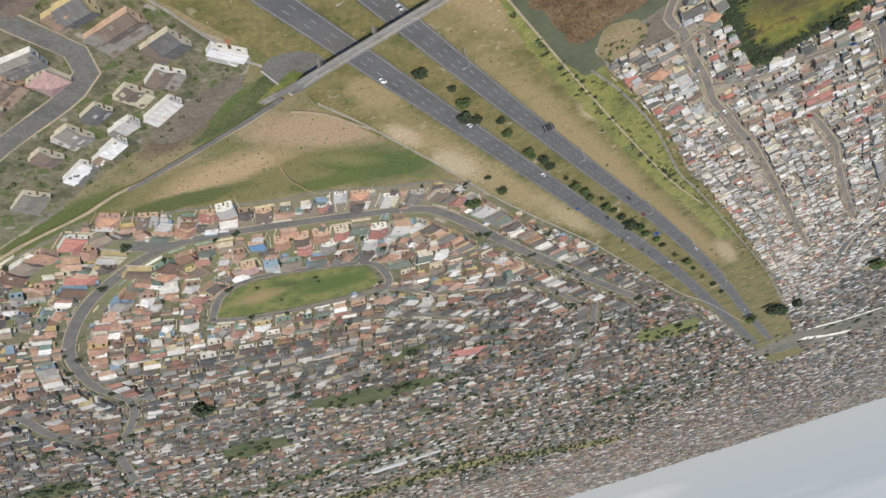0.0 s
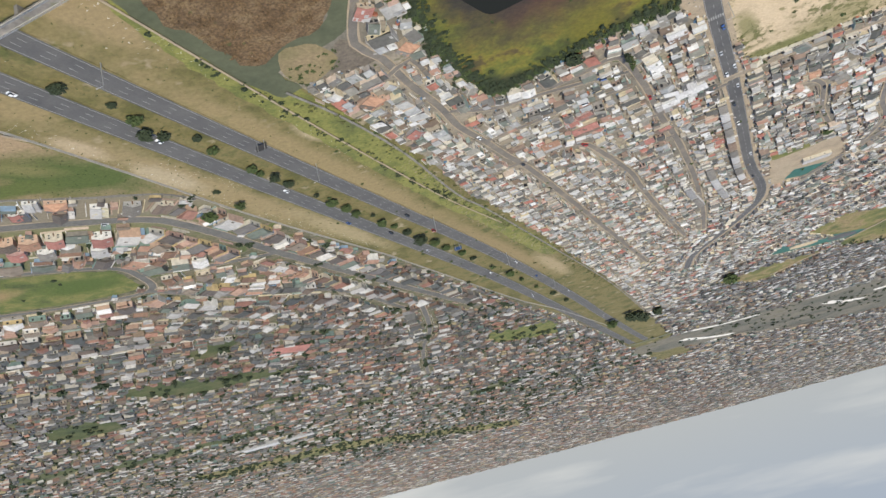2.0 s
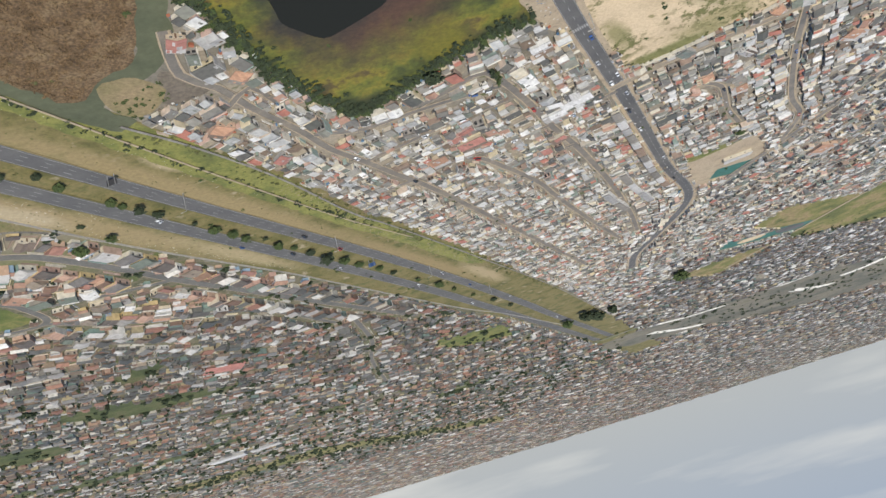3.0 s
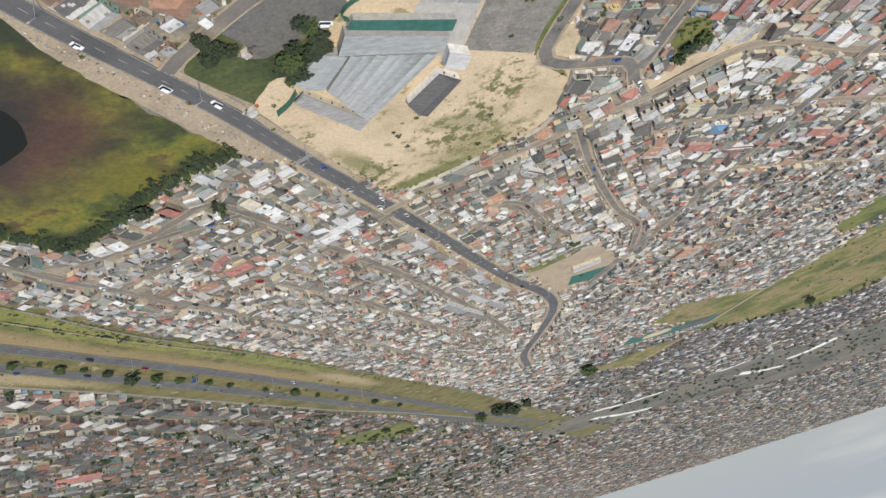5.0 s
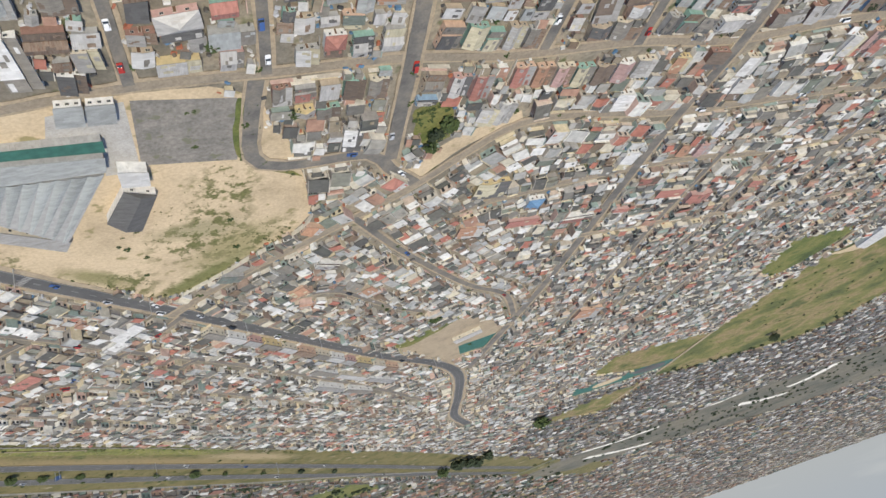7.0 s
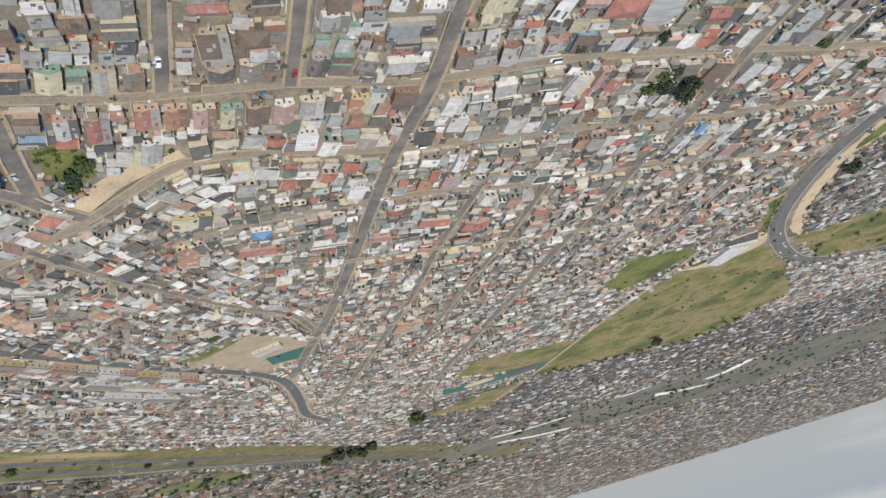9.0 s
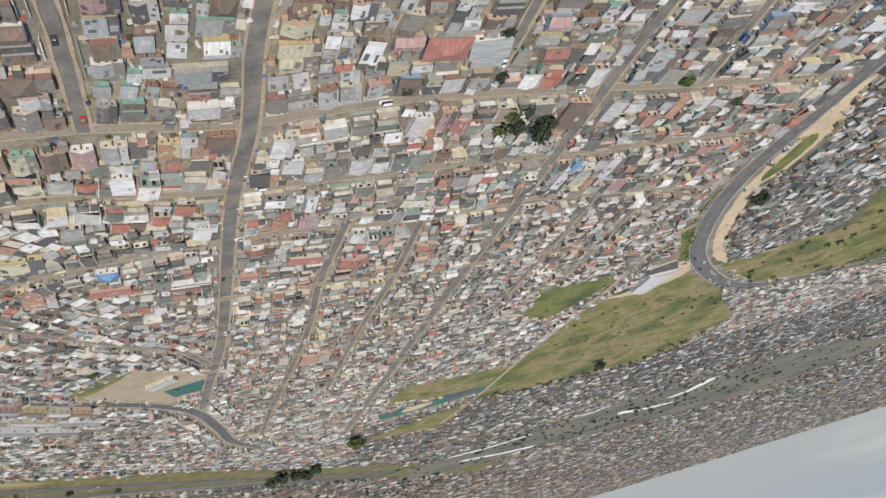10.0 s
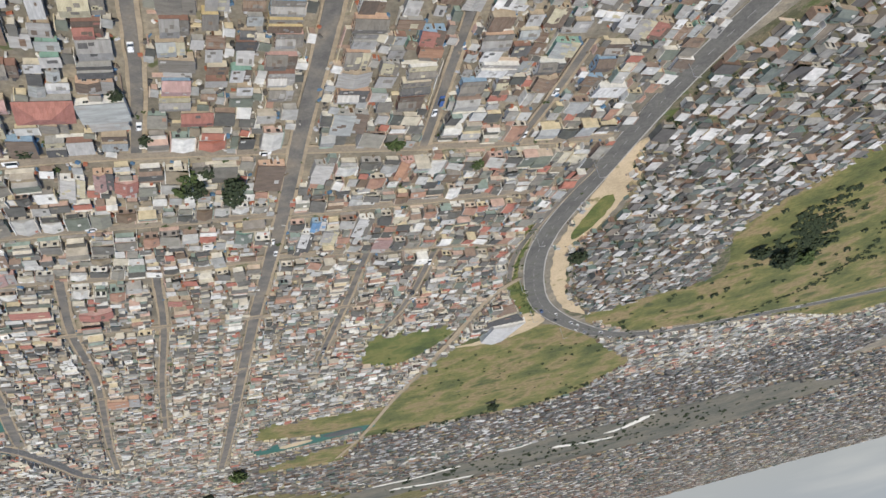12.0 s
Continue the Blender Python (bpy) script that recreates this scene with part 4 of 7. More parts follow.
def proto_meshes(kind, variant=0):
    """The walls and the roofs of a house: one body, or a main body with lower rooms built against it under other sheets."""
    if (kind, variant) not in PROTO:
        fn, w, d, h, rise, ends, sides = SHAPES[kind]
        r = random.Random(len(PROTO) * 7 + 3)
        bodies = {0: [(fn, 1, 1, 0, 0, 1)],
                  1: [(fn, 1, 0.66, 0, 0.17, 1), (lean_to, r.uniform(0.78, 1), 0.33, 0, -0.335, 0.86)],
                  2: [(fn, 0.6, 1, -0.2, 0, 1), (lean_to, 0.385, 0.97, 0.307, 0, 0.87)],
                  3: [(fn, 0.64, 0.7, -0.18, 0.15, 1), (lean_to, 0.34, 0.97, 0.33, 0, 0.87), (lean_to, 0.6, 0.28, -0.18, -0.36, 0.8)]}[variant]
        walls, roofs = [], []
        for n, (make, a, b, cx, cy, tall) in enumerate(bodies):
            up = rise * (a if make is fn and fn is gable else 1) if make is fn else 0.22
            over, thick = (0.12, 0.08) if n or variant else (0.18, 0.09)
            wall, roof = make(w * a, d * b, h * tall, up, over, thick)
            walls.append((wall, w * cx, d * cy, 0))
            roofs.append((roof, w * cx, d * cy, 1 if n else 0))
            if make is not hipped:
                for _ in range(r.choice((1, 2, 2, 3)) if w * a > 1.8 else 1):
                    if w * a > 1.2 and d * b > 1.6:
                        roofs.append((loose_sheet(r, make, w * a, d * b, h * tall, up, thick), w * cx, d * cy, 0 if n else 1))
        me = [mesh_of("wall", merged(walls)), mesh_of("roof", merged(roofs))]
        me[0].materials.append(WALLS["cream"])
        me[1].materials.append(ROOFS["grey zinc"]), me[1].materials.append(ROOFS["rusty"])
        PROTO[(kind, variant)] = me
    return PROTO[(kind, variant)]


def painted(ob, material, slot=0):
    ob.material_slots[slot].link, ob.material_slots[slot].material = "OBJECT", material


def house(kind, x, y, w, d, turn, roof, wall, group="houses along the streets", plain_sides=False):
    """A small house with its walls, roof, windows and door, at a place in plan; turn in degrees."""
    fn, w0, d0, h, rise, ends, sides = SHAPES[kind]
    shack = kind.startswith("shack")
    m = Matrix.Translation((x, y, 0.02)) @ Matrix.Rotation(radians(turn), 4, "Z") @ Matrix.Diagonal((w / w0, d / d0, 1, 1))
    style = {"h": "hipped", "v": "pitched", "l": "flat sloping", "g": "low pitched", "d": "pitched"}[kind[0]] if not shack else "sheet"
    label = f"{wall} shack with a {roof} {style} roof" if shack else f"{wall} {'two-storey ' if kind == 'double' else ''}house with a {roof} {style} roof"
    ob = thing("shack" if shack else "house", label, "shack" if shack else "house", "backyard shacks" if shack else group, m)
    own = random.Random(int(x * 13 + y * 7))
    a, b = proto_meshes(kind, 0 if shack or kind == "double" else own.choice((0, 1) if fn is hipped else (0, 1, 1, 2, 2, 3, 3)))
    painted(part("wall", a, None, ob), WALLS[wall])
    top = part("roof", b, None, ob)
    painted(top, ROOFS[roof])
    painted(top, ROOFS[own.choice(("grey zinc", "rusty", "grey asbestos", "light zinc", "brown", "dark grey", "grey asbestos", "cream"))], 1)
    flip = Matrix.Rotation(math.pi, 4, "Z")
    facing = math.cos(radians(turn)) > 0          # the end that looks north
    lean = fn is lean_to
    for k, off in enumerate(() if plain_sides else ends):
        base = Matrix.Translation((off, d0 / 2, h * 0.62))
        window(ob, base if facing else flip @ base)
        if kind == "double":
            base = Matrix.Translation((off, d0 / 2, h * 0.3))
            window(ob, base if facing else flip @ base)
    for off in sides[:2] if y > -116 else ():
        side = -90 if math.sin(radians(turn)) < 0.3 else 90
        window(ob, Matrix.Rotation(radians(side), 4, "Z") @ Matrix.Translation((off, w0 / 2, h * 0.6)))
    if d0 > 2.5:
        base = Matrix.Translation((0 if len(ends) > 1 else -0.5, d0 / 2, 0))
        part("door", DOOR_LEAF, None, ob, m=base if facing else flip @ base)
    return ob


# -- where houses may stand --
def inside(p, poly):
    x, y = p
    x0, y0 = poly[:, 0], poly[:, 1]
    x1, y1 = np.roll(x0, -1), np.roll(y0, -1)
    cut = (y0 > y) != (y1 > y)
    with np.errstate(divide="ignore", invalid="ignore"):
        xs = (x1 - x0) * (y - y0) / (y1 - y0) + x0
    return bool((cut & (x < xs)).sum() % 2)


CELL = 6.0
road_hash, built_hash, BUILT = {}, {}, []
for n_road, (line, half) in enumerate(ROAD_LINES):
    dense = np.concatenate([line[:-1] + (line[1:] - line[:-1]) * s for s in (0, 0.33, 0.66)] + [line[-1:]])
    for p in dense:
        if p[1] > -760:
            road_hash.setdefault((int(p[0] // CELL), int(p[1] // CELL)), []).append((p[0], p[1], half))


def near(table, x, y, reach=1):
    i, j = int(x // CELL), int(y // CELL)
    for a in range(i - reach, i + reach + 1):
        for b in range(j - reach, j + reach + 1):
            yield from table.get((a, b), ())


def corners(x, y, w, d, turn):
    c, s = math.cos(radians(turn)), math.sin(radians(turn))
    return np.array([(x + a * w / 2 * c - b * d / 2 * s, y + a * w / 2 * s + b * d / 2 * c) for a, b in ((-1, -1), (1, -1), (1, 1), (-1, 1))])


def overlap(p, q):
    for poly in (p, q):
        for i in (0, 1):
            e = poly[i + 1] - poly[i]
            ax = (-e[1], e[0])
            a, b = p @ ax, q @ ax
            if a.max() <= b.min() or b.max() <= a.min():
                return False
    return True


OPEN = [(k, k.min(0), k.max(0)) for k in KEEP_OUT]


def is_free(x, y, w, d, turn, gap=0.4, keep=True):
    quad = corners(x, y, w + gap, d + gap, turn)
    if keep:
        for k, lo, hi in OPEN:
            for p in (*quad, (x, y)):
                if lo[0] < p[0] < hi[0] and lo[1] < p[1] < hi[1] and inside(p, k):
                    return False
    c, s = math.cos(radians(turn)), math.sin(radians(turn))
    for rx, ry, half in near(road_hash, x, y, 2):
        u, v = (rx - x) * c + (ry - y) * s, -(rx - x) * s + (ry - y) * c
        if abs(u) < w / 2 + half and abs(v) < d / 2 + half:
            return False
    for other in near(built_hash, x, y, 2):
        if overlap(quad, BUILT[other]):
            return False
    return True


def claim(x, y, w, d, turn):
    built_hash.setdefault((int(x // CELL), int(y // CELL)), []).append(len(BUILT))
    BUILT.append(corners(x, y, w, d, turn))


SHACK_TOWN = np.array([(561, -284), (547, -229), (558, -208), (549, -171), (556, -130), (600, -95), (672, -145), (632, -205), (614, -241), (628, -298), (581, -317)], float)
rng = random.Random(7)
NEAR_Y, MID_Y = -130.0, -134.0      # houses north of these lines are things of their own
front_walls = []     # low walls between the front yards and the street
plain_houses = []    # (x, y, w, d, turn, kind of roof, height, rise, zone) of the rest

# -- houses with a look of their own --
for kind, x, y, w, d, turn, roof, wall in (
    ("villa_a", -31, -124, 5.8, 9.2, -64, "dark grey", "yellow"), ("gable_d", -38.5, -117, 6.7, 9.2, -62, "brown", "peach"), ("villa_a", -24.3, -131.4, 7.1, 11.5, -60, "brown", "peach"), ("gable_d", -16.9, -138.1, 6.9, 8.0, -58, "dark grey", "cream"),
    ("lean_b", -5.6, -144.2, 8.3, 4.4, -33, "white", "white"), ("gable_b", -19.4, -148.5, 6.9, 6.0, -36, "brown", "white"), ("gable_b", -27.3, -152.6, 7.2, 5.1, -46, "brown", "cream"), ("lean_b", -22.8, -160, 3.6, 9.7, -48, "light zinc", "white"),
    ("lean_b", -32.7, -163.7, 3.4, 7.4, -56, "light zinc", "white"), ("lean_b", -38.6, -172.4, 3.1, 10.8, -48, "white", "white"), ("gable_b", -44.3, -164, 7.6, 6.4, -56, "grey asbestos", "cream"), ("gable_b", -52.5, -170.4, 6.3, 5.3, -52, "brown", "cream"),
    ("gable_b", -44.4, -135.8, 5.3, 8.5, -72, "grey asbestos", "white"), ("hip_b", -41.5, -142.4, 6.2, 6.0, 35, "pink", "cream"), ("gable_b", -50.5, -143.5, 5.6, 8.0, -50, "brown", "peach"), ("gable_b", -58, -149.5, 6.2, 8.0, -45, "brown", "cream"),
    ("lean_b", -47.5, -179.5, 4.5, 9.2, -45, "white", "white"), ("gable_b", -63, -189, 6.7, 9.2, -40, "grey asbestos", "cream"), ("gable_c", -36.5, -156.6, 4.5, 5.8, -50, "dark grey", "cream"),
    ("hip_a", -50, -208, 5.5, 8, -30, "orange tiled", "pink"), ("gable_b", -40, -212, 5.5, 7, -20, "brown", "peach"), ("villa_a", -32, -224, 6, 7, -20, "orange tiled", "peach"), ("gable_b", -24, -218, 5.5, 6.5, -25, "red", "peach"),
    ("double", -18, -215, 5, 5, 5, "light zinc", "white"), ("gable_b", -8, -225, 5, 7, -5, "brown", "peach"), ("gable_c", 11, -230, 4.5, 6, 0, "red", "white"), ("lean_a", 16, -224, 4, 6, -5, "white", "white"), ("hip_b", 22, -226, 6, 6, -10, "orange tiled", "peach"),
    ("lean_b", 32, -234, 5, 7, -12, "light zinc", "white"), ("gable_b", 41, -236, 5, 7, -15, "grey asbestos", "grey"), ("gable_b", 49.5, -239, 5, 6.5, -30, "brown", "cream"), ("lean_b", -13, -247, 5, 7, 5, "blue", "peach"), ("double", -5, -247, 5, 5.5, -4, "orange tiled", "peach"), ("double", 1.5, -247.5, 5, 5.5, -5, "brown", "peach"),
    ("double", 8, -248.5, 5.5, 5.5, -6, "orange tiled", "peach"), ("double", 15, -250, 5, 6, -8, "red", "cream"), ("double", 2, -256, 5, 6, -5, "red", "pink"), ("double", 10, -259, 5, 6, -6, "grey asbestos", "white"), ("double", -18, -262, 5, 5, 4, "pink", "peach"), ("double", -10.5, -264, 5, 5, 2, "blue-grey", "blue"), ("double", 28, -255, 6, 7, -8, "red", "white"), ("double", 25, -264, 5, 6, -8, "light zinc", "white"), ("hip_b", -44, -255, 6, 7, 25, "orange tiled", "peach"), ("gable_b", -34, -256, 6, 8, 20, "brown", "yellow"), ("hip_a", -62, -216, 6, 8, -35, "red", "white"),
    ("hip_a", -68, -241, 6, 9, 60, "red", "cream"), ("villa_a", -52, -246, 5, 8, 55, "brown", "yellow"), ("gable_d", -56, -231, 6, 8, 50, "light zinc", "yellow"),
    ("hip_b", 113, -190.5, 5.5, 6, -30, "orange tiled", "peach"), ("gable_c", 128.5, -213.5, 4, 4.5, -32, "red", "grey"), ("gable_c", 108, -150, 4, 5, -10, "red", "tan"), ("hip_b", 120, -166, 4.5, 5, -30, "orange tiled", "tan"),
    ("gable_c", 187, -219, 4, 5, -45, "red", "pink"), ("lean_b", 222, -211, 3.6, 10, -52, "white", "white"), ("lean_b", 217, -219, 4, 8, -52, "white", "white"), ("gable_c", 225, -239, 4, 6, -40, "red", "cream"),
    ("gable_b", 324, -131, 4.4, 6, -8, "red", "peach"), ("gable_b", 329, -132.5, 4.2, 6, -8, "orange tiled", "peach"), ("gable_b", 334, -134, 4.2, 6, -8, "pink", "cream"), ("gable_b", 339, -135.5, 4.4, 6, -8, "cream", "mint"), ("gable_b", 344, -136.5, 4.2, 6, -8, "brown", "tan"),
    ("gable_b", 349, -137, 4, 6, -8, "pink", "white"), ("lean_b", 354.5, -137.5, 4.6, 6, -8, "grey zinc", "cream"), ("lean_b", 353, -149.5, 4.4, 6, -8, "white", "white"), ("lean_b", 317.5, -143.5, 4.4, 6, -15, "light zinc", "grey"),
    ("lean_b", 337, -203, 4, 10, 78, "red", "pink"), ("hip_b", 339, -193, 5, 5.5, -10, "blue", "white"), ("lean_b", 356.5, -210, 4, 11, 78, "red", "white"), ("lean_a", 373.5, -122.5, 3.4, 5, 80, "red", "grey"),
    ("lean_b", 374, -117.5, 3.8, 9, 82, "blue-grey", "grey"), ("lean_b", 374, -128.5, 4, 8.5, 82, "light zinc", "white"), ("lean_b", 416, -147, 4.4, 7, -15, "light zinc", "white"), ("gable_b", 425.5, -150.5, 4.4, 6.5, -12, "red", "pink"),
    ("gable_b", 392, -174.5, 4.2, 6.5, -10, "white", "white"), ("gable_b", 390, -184.5, 5, 5.5, -10, "pink", "pink"), ("gable_c", 383, -182, 4, 5, -10, "orange tiled", "tan"), ("lean_b", 476, -187.5, 4, 10, -12, "white", "white"),
    ("lean_b", 467, -191, 4, 8, -12, "grey zinc", "grey"), ("lean_b", 386, -146, 4.4, 6.5, -12, "white", "cream"), ("hip_a", 347, -113, 4.5, 8, 82, "brown", "brick"), ("lean_b", 339, -114, 5, 9, 0, "brown", "tan"), ("gable_b", 339.5, -103, 4, 6, 80, "red", "tan"),
    ("hip_a", 419, -120.5, 6.4, 9, 80, "red", "grey"), ("lean_b", 428, -124, 8, 8.5, 0, "blue-grey", "white"), ("gable_b", 443, -128.5, 4, 5.5, 80, "red", "tan"), ("lean_b", 465.5, -156, 4, 8, -14, "light zinc", "grey"), ("lean_b", 471.5, -137, 7, 7, -10, "blue-grey", "grey"),
    ("lean_b", 501, -125, 4, 8, 78, "white", "white"), ("lean_b", 529, -138, 4, 7, 78, "white", "white"), ("gable_c", 446, -182.5, 4, 5, -10, "green", "mint"), ("gable_c", 464.5, -183, 3.6, 5, -10, "blue", "blue"),
    ("lean_b", 222.5, -101, 8, 9, 0, "blue-grey", "white"), ("lean_b", 234.5, -101, 5.2, 12, 0, "white", "white"), ("gable_b", 240.5, -97.5, 4.4, 6, 80, "rusty", "brick"), ("lean_a", 245, -103, 4, 4.4, 0, "grey zinc", "cream"),
    ("hip_b", 260, -99, 7, 6, 0, "light zinc", "pink"), ("lean_b", 267.5, -104, 4.4, 7.5, 84, "blue-grey", "grey"), ("lean_a", 258, -108.5, 3.4, 7, 84, "light zinc", "yellow"), ("lean_a", 279.5, -112, 4, 4, -6, "white", "grey"),
    ("gable_b", 315, -132, 4, 7, -10, "red", "pink"), ("gable_b", 310, -130, 4, 6, -10, "light zinc", "pink"), ("gable_b", 322, -143.5, 4, 7, -14, "light zinc", "white"), ("hip_b", 297, -164, 4.4, 6, 40, "red", "cream"), ("hip_b", 276, -177.5, 3.6, 5, 55, "orange tiled", "peach"),
    ("lean_b", 364, -180, 4, 8, -14, "white", "white"), ("lean_b", 287, -141, 4, 8, -8, "white", "grey"), ("lean_a", 253, -193.5, 4, 6, 58, "green", "grey"), ("lean_b", 279, -200, 3.4, 7, 58, "light zinc", "white"),
    ("hip_a", 84, -470, 15, 22, 75, "red", "brick"), ("hip_a", 189, -109, 6.4, 8, -36, "orange tiled", "peach"), ("hip_b", 182, -106, 5, 6, -36, "orange tiled", "cream"), ("gable_b", 197, -106, 4.6, 6, -36, "brown", "cream"),
):
    claim(x, y, w, d, turn)
    house(kind, x, y, w, d, turn, roof, wall)
    if x < 60 and y < -200:                          # plot walls in the suburb
        for side in (-1, 1):
            u, v = math.cos(radians(turn)), math.sin(radians(turn))
            front_walls.append((x + u * side * (w / 2 + 1.1), y + v * side * (w / 2 + 1.1), radians(turn + 90), d + 2, 0.16, 0, 0.5))

# -- roofs that stand out in the township by their colour or size, where the plots are still free --
for kind, x, y, w, d, turn, roof, wall in (
    ("gable_b", 376.5, -196.4, 7.4, 4.1, -11, "red", "tan"), ("lean_b", 371.9, -212.3, 5, 3, -11, "red", "pink"), ("lean_b", 388, -208.4, 9, 4.1, -11, "red", "cream"), ("gable_b", 402, -218.5, 8.3, 6.8, -11, "red", "pink"), ("lean_b", 424.4, -218, 5.9, 3.7, -11, "red", "tan"),
    ("lean_b", 387.4, -312.7, 11, 11, -11, "orange tiled", "peach"), ("gable_b", 323.8, -178.6, 9.1, 7.8, -11, "cream", "yellow"), ("lean_b", 320.5, -200.8, 7.6, 6.4, -11, "orange tiled", "peach"), ("lean_b", 385.6, -251.6, 10.8, 11, -11, "white", "white"), ("gable_b", 373.9, -121.9, 5, 4.4, -11, "red", "grey"),
    ("lean_b", 364.2, -139, 4.1, 4.9, -11, "orange tiled", "yellow"), ("lean_b", 374.1, -140.4, 5.1, 6, -11, "brown", "brick"), ("gable_b", 346.4, -135.9, 3.4, 7.6, -11, "pink", "pink"), ("lean_b", 341.3, -134.9, 3.3, 4.6, -11, "brown", "tan"), ("lean_b", 346.2, -112.8, 5.4, 4.3, -11, "brown", "peach"),
    ("gable_b", 383.8, -146, 4.6, 6.6, -11, "white", "white"), ("lean_b", 352.4, -149.9, 4.2, 8.9, -11, "white", "white"), ("lean_b", 393.5, -175.2, 4.4, 9.9, -11, "white", "white"), ("gable_b", 382.1, -183.9, 4.8, 11, -11, "red", "pink"), ("lean_b", 390.7, -185.7, 6.1, 9.5, -11, "pink", "cream"),
    ("lean_b", 387.4, -155.5, 4.2, 8, -11, "light zinc", "white"), ("gable_b", 362.6, -179.3, 4, 10, -11, "white", "white"), ("lean_b", 442.6, -129, 4.6, 4, -11, "red", "tan"), ("lean_b", 426.3, -150.6, 4.1, 9.7, -11, "red", "pink"), ("gable_b", 422.1, -146.3, 4.6, 8.4, -11, "pink", "peach"),
    ("lean_b", 417, -147.6, 5.4, 9.4, -11, "white", "white"), ("lean_b", 454.3, -154.1, 5.5, 10.2, -11, "brown", "peach"), ("gable_b", 484.8, -159.7, 3.1, 7.6, -11, "orange tiled", "pink"), ("lean_b", 444.9, -180.8, 4.9, 9, -11, "green", "mint"), ("lean_b", 449.4, -187.3, 5.6, 4.8, -11, "red", "tan"),
    ("gable_b", 465.7, -183.6, 6.8, 8.4, -11, "blue", "blue"), ("lean_b", 476.7, -189.5, 9.1, 11, -11, "white", "white"), ("lean_b", 481.5, -201.7, 4.8, 8.3, -11, "pink", "pink"), ("gable_b", 465.6, -156.4, 4.1, 11, -11, "light zinc", "white"), ("lean_b", 460.7, -191.5, 3.3, 11, -11, "white", "white"),
    ("lean_b", 296.4, -164.4, 4.3, 5.9, -57, "red", "cream"), ("gable_b", 270.1, -213.4, 4.9, 5.6, -57, "orange tiled", "peach"), ("lean_b", 290.4, -225.7, 5.5, 5.6, -57, "orange tiled", "tan"), ("lean_b", 251.9, -192.2, 4, 5.7, -57, "green", "mint"), ("gable_b", 183.5, -223.2, 6, 8.8, -57, "red", "pink"),
    ("lean_b", 190.2, -228.2, 5.9, 8.8, -57, "red", "tan"), ("lean_b", 180.3, -237.3, 6.2, 6.2, -57, "orange tiled", "tan"), ("gable_b", 166.9, -235.2, 4, 5.8, -57, "rusty", "tan"), ("lean_b", 219.2, -220.3, 7.9, 8.4, -57, "white", "white"), ("lean_b", 219.4, -207.4, 8.8, 8.8, -57, "light zinc", "grey"),
    ("gable_b", 200.2, -176.5, 5.4, 5.7, -57, "white", "white"), ("lean_b", 221.4, -246.8, 3.9, 5.2, -57, "red", "tan"), ("lean_b", 181.4, -210.1, 3, 4.9, -57, "green", "mint"),
):
    while w > 2.4 and not is_free(x, y, w, d, turn, gap=0.1):
        w, d = w * 0.88, d * 0.88
    if w > 2.4:
        claim(x, y, w, d, turn)
        house(kind, x, y, w, d, turn, roof, wall, plain_sides=y < -200)

# -- terraces along the main road: run of the plan, length, depth, roof, wall --
TERRACES = []


def terrace_row(first, offset, depth, lengths, gap, looks):
    """Long low rows of rooms beside the main road, one after another from a place on, at an offset to its south-west."""
    run = np.r_[0, np.cumsum(np.linalg.norm(np.diff(mline, axis=0), axis=1))]
    nn = normals_of(mline)
    s0 = run[int(np.argmin(np.hypot(mline[:, 0] - first[0], mline[:, 1] - first[1])))]
    for n, length in enumerate(lengths):
        a, b = ([np.array([np.interp(u, run, mline[:, k]) - offset * np.interp(u, run, nn[:, k]) for k in (0, 1)]) for u in (s0, s0 + length)])
        out = np.array([-(b - a)[1], (b - a)[0]]) / np.linalg.norm(b - a)
        mid, turn = (a + b) / 2 - out * depth / 2, math.degrees(math.atan2((b - a)[1], (b - a)[0]))
        claim(mid[0], mid[1], np.linalg.norm(b - a), depth, turn)
        TERRACES.append(([tuple(a), tuple(b), tuple(b - out * depth), tuple(a - out * depth)], *looks[n % len(looks)]))
        s0 += length + gap


terrace_row((245, -222), 3.9, 3.0, (7, 8, 6, 8, 7, 9, 7, 8, 6, 9, 8, 7), 1.5, (("grey asbestos", "cream"), ("light zinc", "white"), ("grey zinc", "pink"), ("grey asbestos", "yellow"), ("light zinc", "cream"), ("rusty", "peach")))
terrace_row((282, -276), 15.0, 3.2, (14, 16, 17), 2.2, (("grey asbestos", "white"), ("light zinc", "cream"), ("grey zinc", "white")))
terrace_row((292, -292), 27.0, 3.2, (15, 16), 2.4, (("grey zinc", "white"), ("grey asbestos", "white")))

TOWN_MIX = ["light zinc"] * 5 + ["grey zinc"] * 6 + ["grey asbestos"] * 8 + ["dark grey"] * 3 + ["blue-grey"] * 2 + ["rusty"] * 5 + ["brown"] * 4 + ["white"] * 2 + ["red"] * 2 + ["orange tiled", "pink", "cream", "cream", "cream", "green"]
SUB_MIX = ["brown"] * 5 + ["dark grey"] * 2 + ["orange tiled"] * 4 + ["red"] * 3 + ["grey asbestos"] * 3 + ["light zinc"] * 3 + ["white", "white", "blue-grey"]
WALL_MIX = ["cream"] * 4 + ["tan"] * 5 + ["grey"] * 5 + ["white"] * 2 + ["peach"] * 2 + ["brick"] * 3 + ["pink", "mint", "mint", "yellow", "yellow", "blue"]
SUB_WALLS = ["cream"] * 4 + ["peach"] * 4 + ["white"] * 3 + ["yellow", "tan", "tan", "mint", "brick", "pink"]


